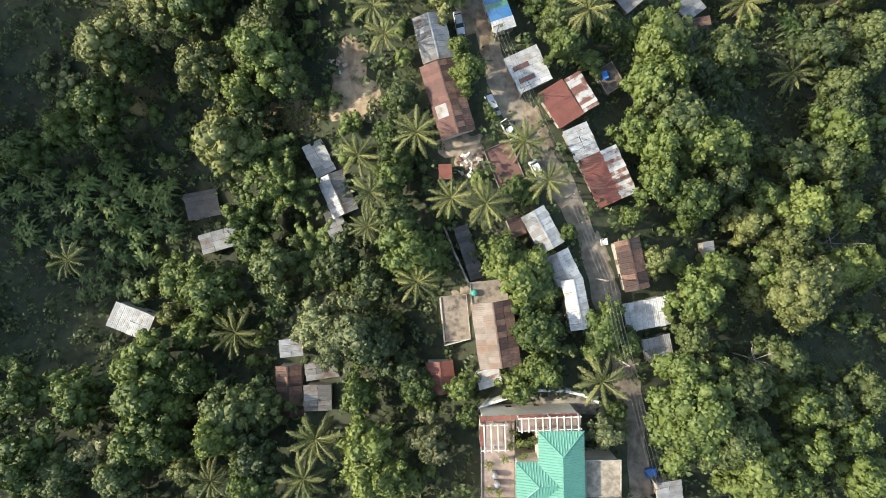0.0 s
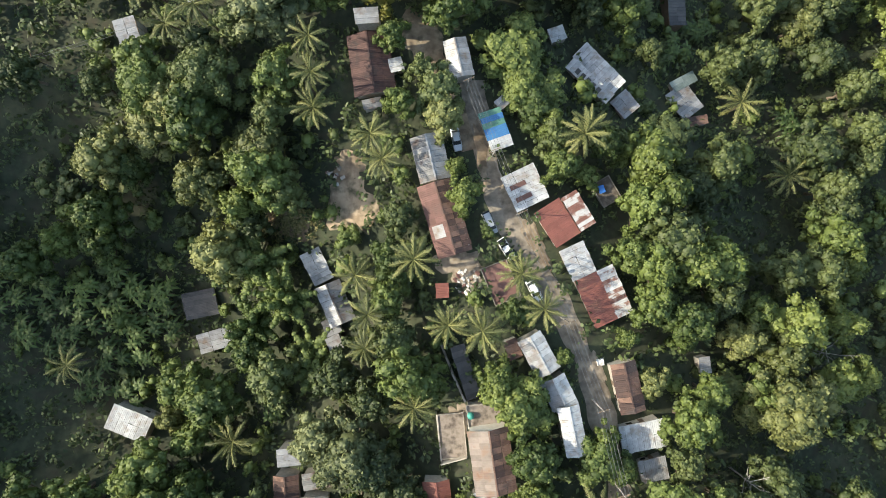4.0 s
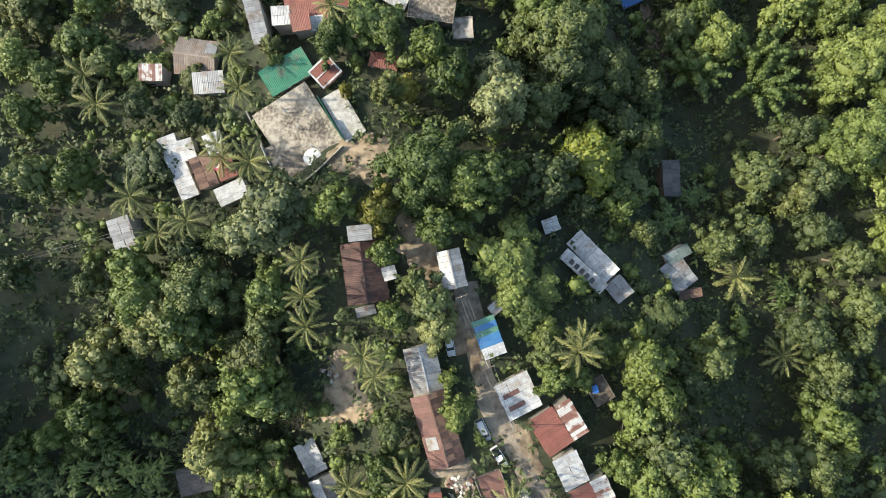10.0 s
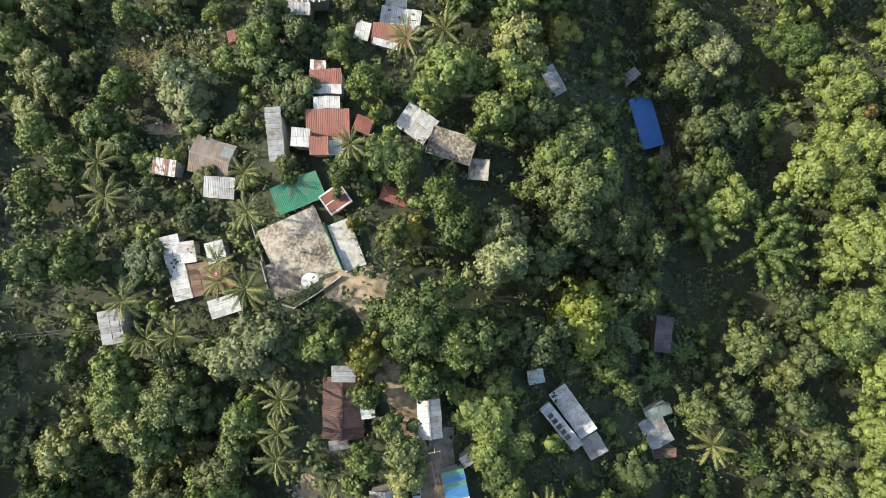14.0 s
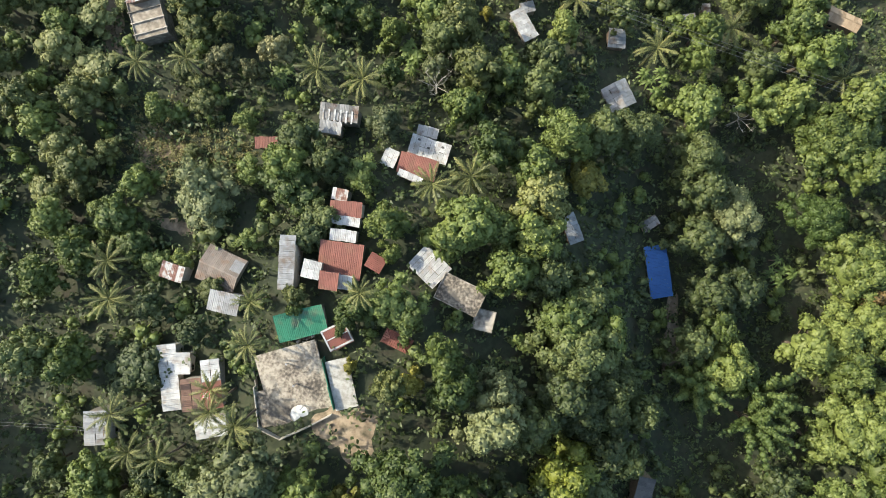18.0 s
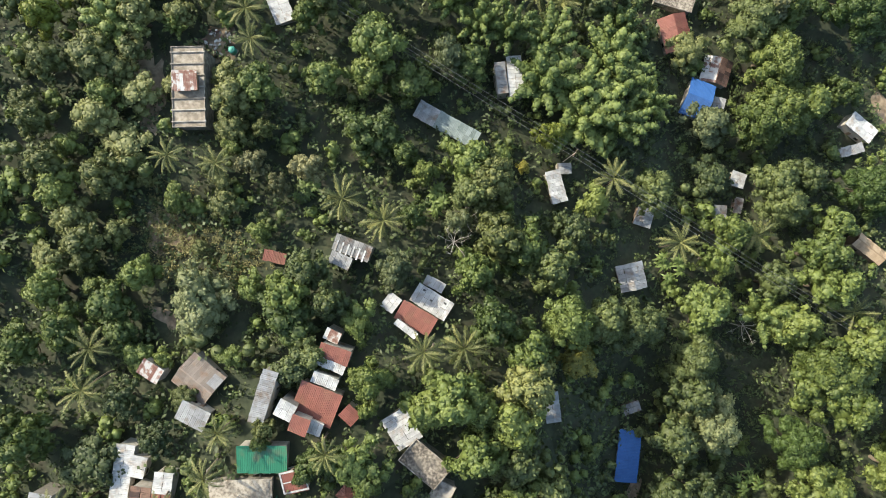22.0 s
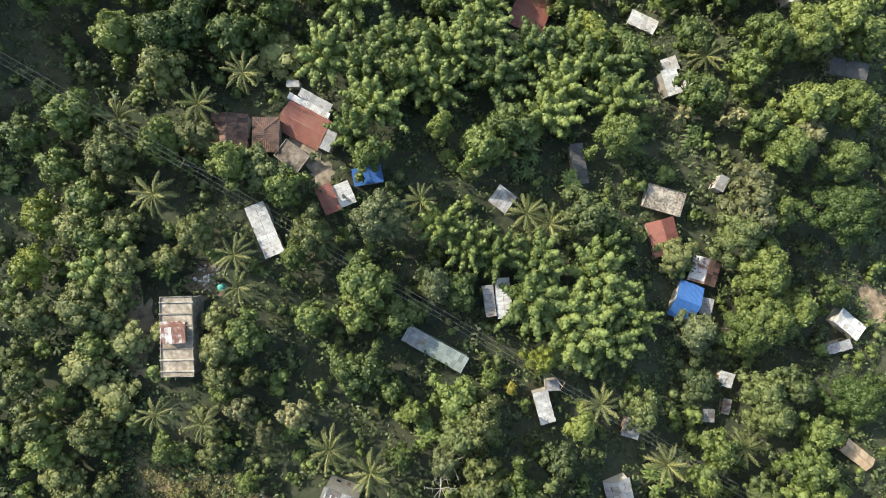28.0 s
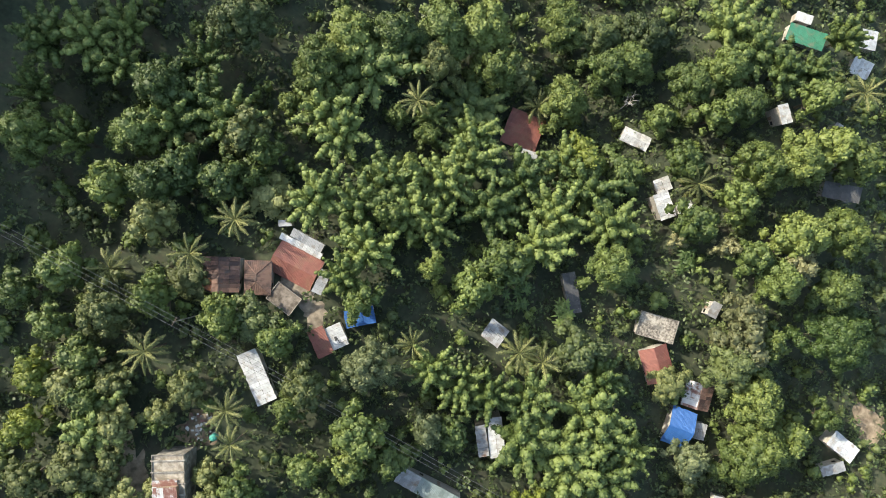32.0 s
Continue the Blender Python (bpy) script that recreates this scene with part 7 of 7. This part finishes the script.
gx, gy = spaced(-205, 135, -85, 385, 10.5, 3.4)
ok = is_clear(gx, gy, 8.0) & ~((gx > 46) & (gx < 94) & (gy > -45) & (gy < 80))
for tx, ty, tr in GLADES:
    ok &= np.hypot(gx - tx, gy - ty) > tr + 3.0
for tx, ty, tr in TREES:
    ok &= np.hypot(gx - tx, gy - ty) > tr + 4.2
gx, gy = gx[ok], gy[ok]
bank = (gx > 84) & (gy > 30) & (gy < 165)
TREES += [(x, y, 4.6) for x, y in zip(gx, gy)]
background_wood("background_wood", gx[bank], gy[bank], "light", "sunlit yellow-green trees on the eastern bank", 1.35)
gx, gy = gx[~bank], gy[~bank]
background_wood("background_wood", gx[0::3], gy[0::3], "mango", "closed stand of dark green trees on the slope")
background_wood("background_wood", gx[1::3], gy[1::3], "green", "closed stand of mid-green trees on the slope")
background_wood("background_wood", gx[2::3], gy[2::3], "light", "closed stand of light green trees on the slope")

fx, fy = spaced(-165, 122, -75, 368, 7.4, 2.8)
ok = open_ground(fx, fy, 1.9, 0.72)
for tx, ty, tr in GLADES:
    ok &= np.hypot(fx - tx, fy - ty) > tr
fx, fy = fx[ok], fy[ok]
young_wood("young_wood", fx[0::3], fy[0::3], "green", "young mid-green trees and tall shrubs between the crowns")
young_wood("young_wood", fx[1::3], fy[1::3], "mango", "young dark green trees and shrubs between the crowns")
young_wood("young_wood", fx[2::3], fy[2::3], "green", "young fresh green trees and shrubs between the crowns")
ux, uy = spaced(-165, 122, -75, 368, 2.7, 1.2)
ok = open_ground(ux, uy, 0.3, 0.5)
weeds("undergrowth", ux[ok], uy[ok], 1.5, 17, WEED, "tangled green undergrowth and weeds covering the slope")

for gx0, gy0, ga in ((-72.5, 119.8, 11.0), (-69.8, 116.7, 13.0), (-57.8, 120.5, 9.0), (-30.4, 27.2, 6.0)):
    sx, sy = gx0 + rng.normal(size=220) * ga * 0.5, gy0 + rng.normal(size=220) * ga * 0.35
    weeds("dry_grass", sx, sy, 0.55, 20, STRAW, "dry yellow grass on the open slope")


def far_woods(name, xs, ys, lo, hi, leaves, label):
    """Canopy beyond the valley, one crown of a few closed clumps at each place."""
    shapes = [clothed(np.c_[rng.normal(size=(4, 2)) * 0.45, rng.uniform(-0.1, 0.25, 4)], rng.uniform(0.36, 0.58, 4), np.array([1, 1, 0.8]), leaves, 0.12, leaves, 0.1) for _ in range(4)]
    V, Q, k = [], [], 0
    for i, (x, y, z) in enumerate(zip(xs, ys, lie(xs, ys))):
        v, q = shapes[i % 4]
        w, s = rng.uniform(0, 6.3), rng.uniform(lo, hi)
        c, n = math.cos(w) * s, math.sin(w) * s
        V.append(np.stack([x + v[:, 0] * c - v[:, 1] * n, y + v[:, 0] * n + v[:, 1] * c, z + s * (v[:, 2] + 0.75)], -1))
        Q.append(q + k)
        k += len(v)
    return tagged(new(name, raw_mesh(name, np.concatenate(V), np.concatenate(Q), LEAF["mango"])), label, "woods", kind="stuff")


wx, wy = spaced(-330, 230, -150, 450, 11.5, 4.2)
ok = (wx < -207) | (wx > 137) | (wy < -87) | (wy > 387)
far_woods("far_woods", wx[ok], wy[ok], 7.0, 10.5, 8, "unbroken green tree canopy on the slopes around")
wx, wy = spaced(-900, 880, -800, 1100, 50.0, 17.0)
ok = (wx < -335) | (wx > 235) | (wy < -155) | (wy > 455)
far_woods("far_woods", wx[ok], wy[ok], 27.0, 39.0, 4, "distant wooded hills with a closed canopy")
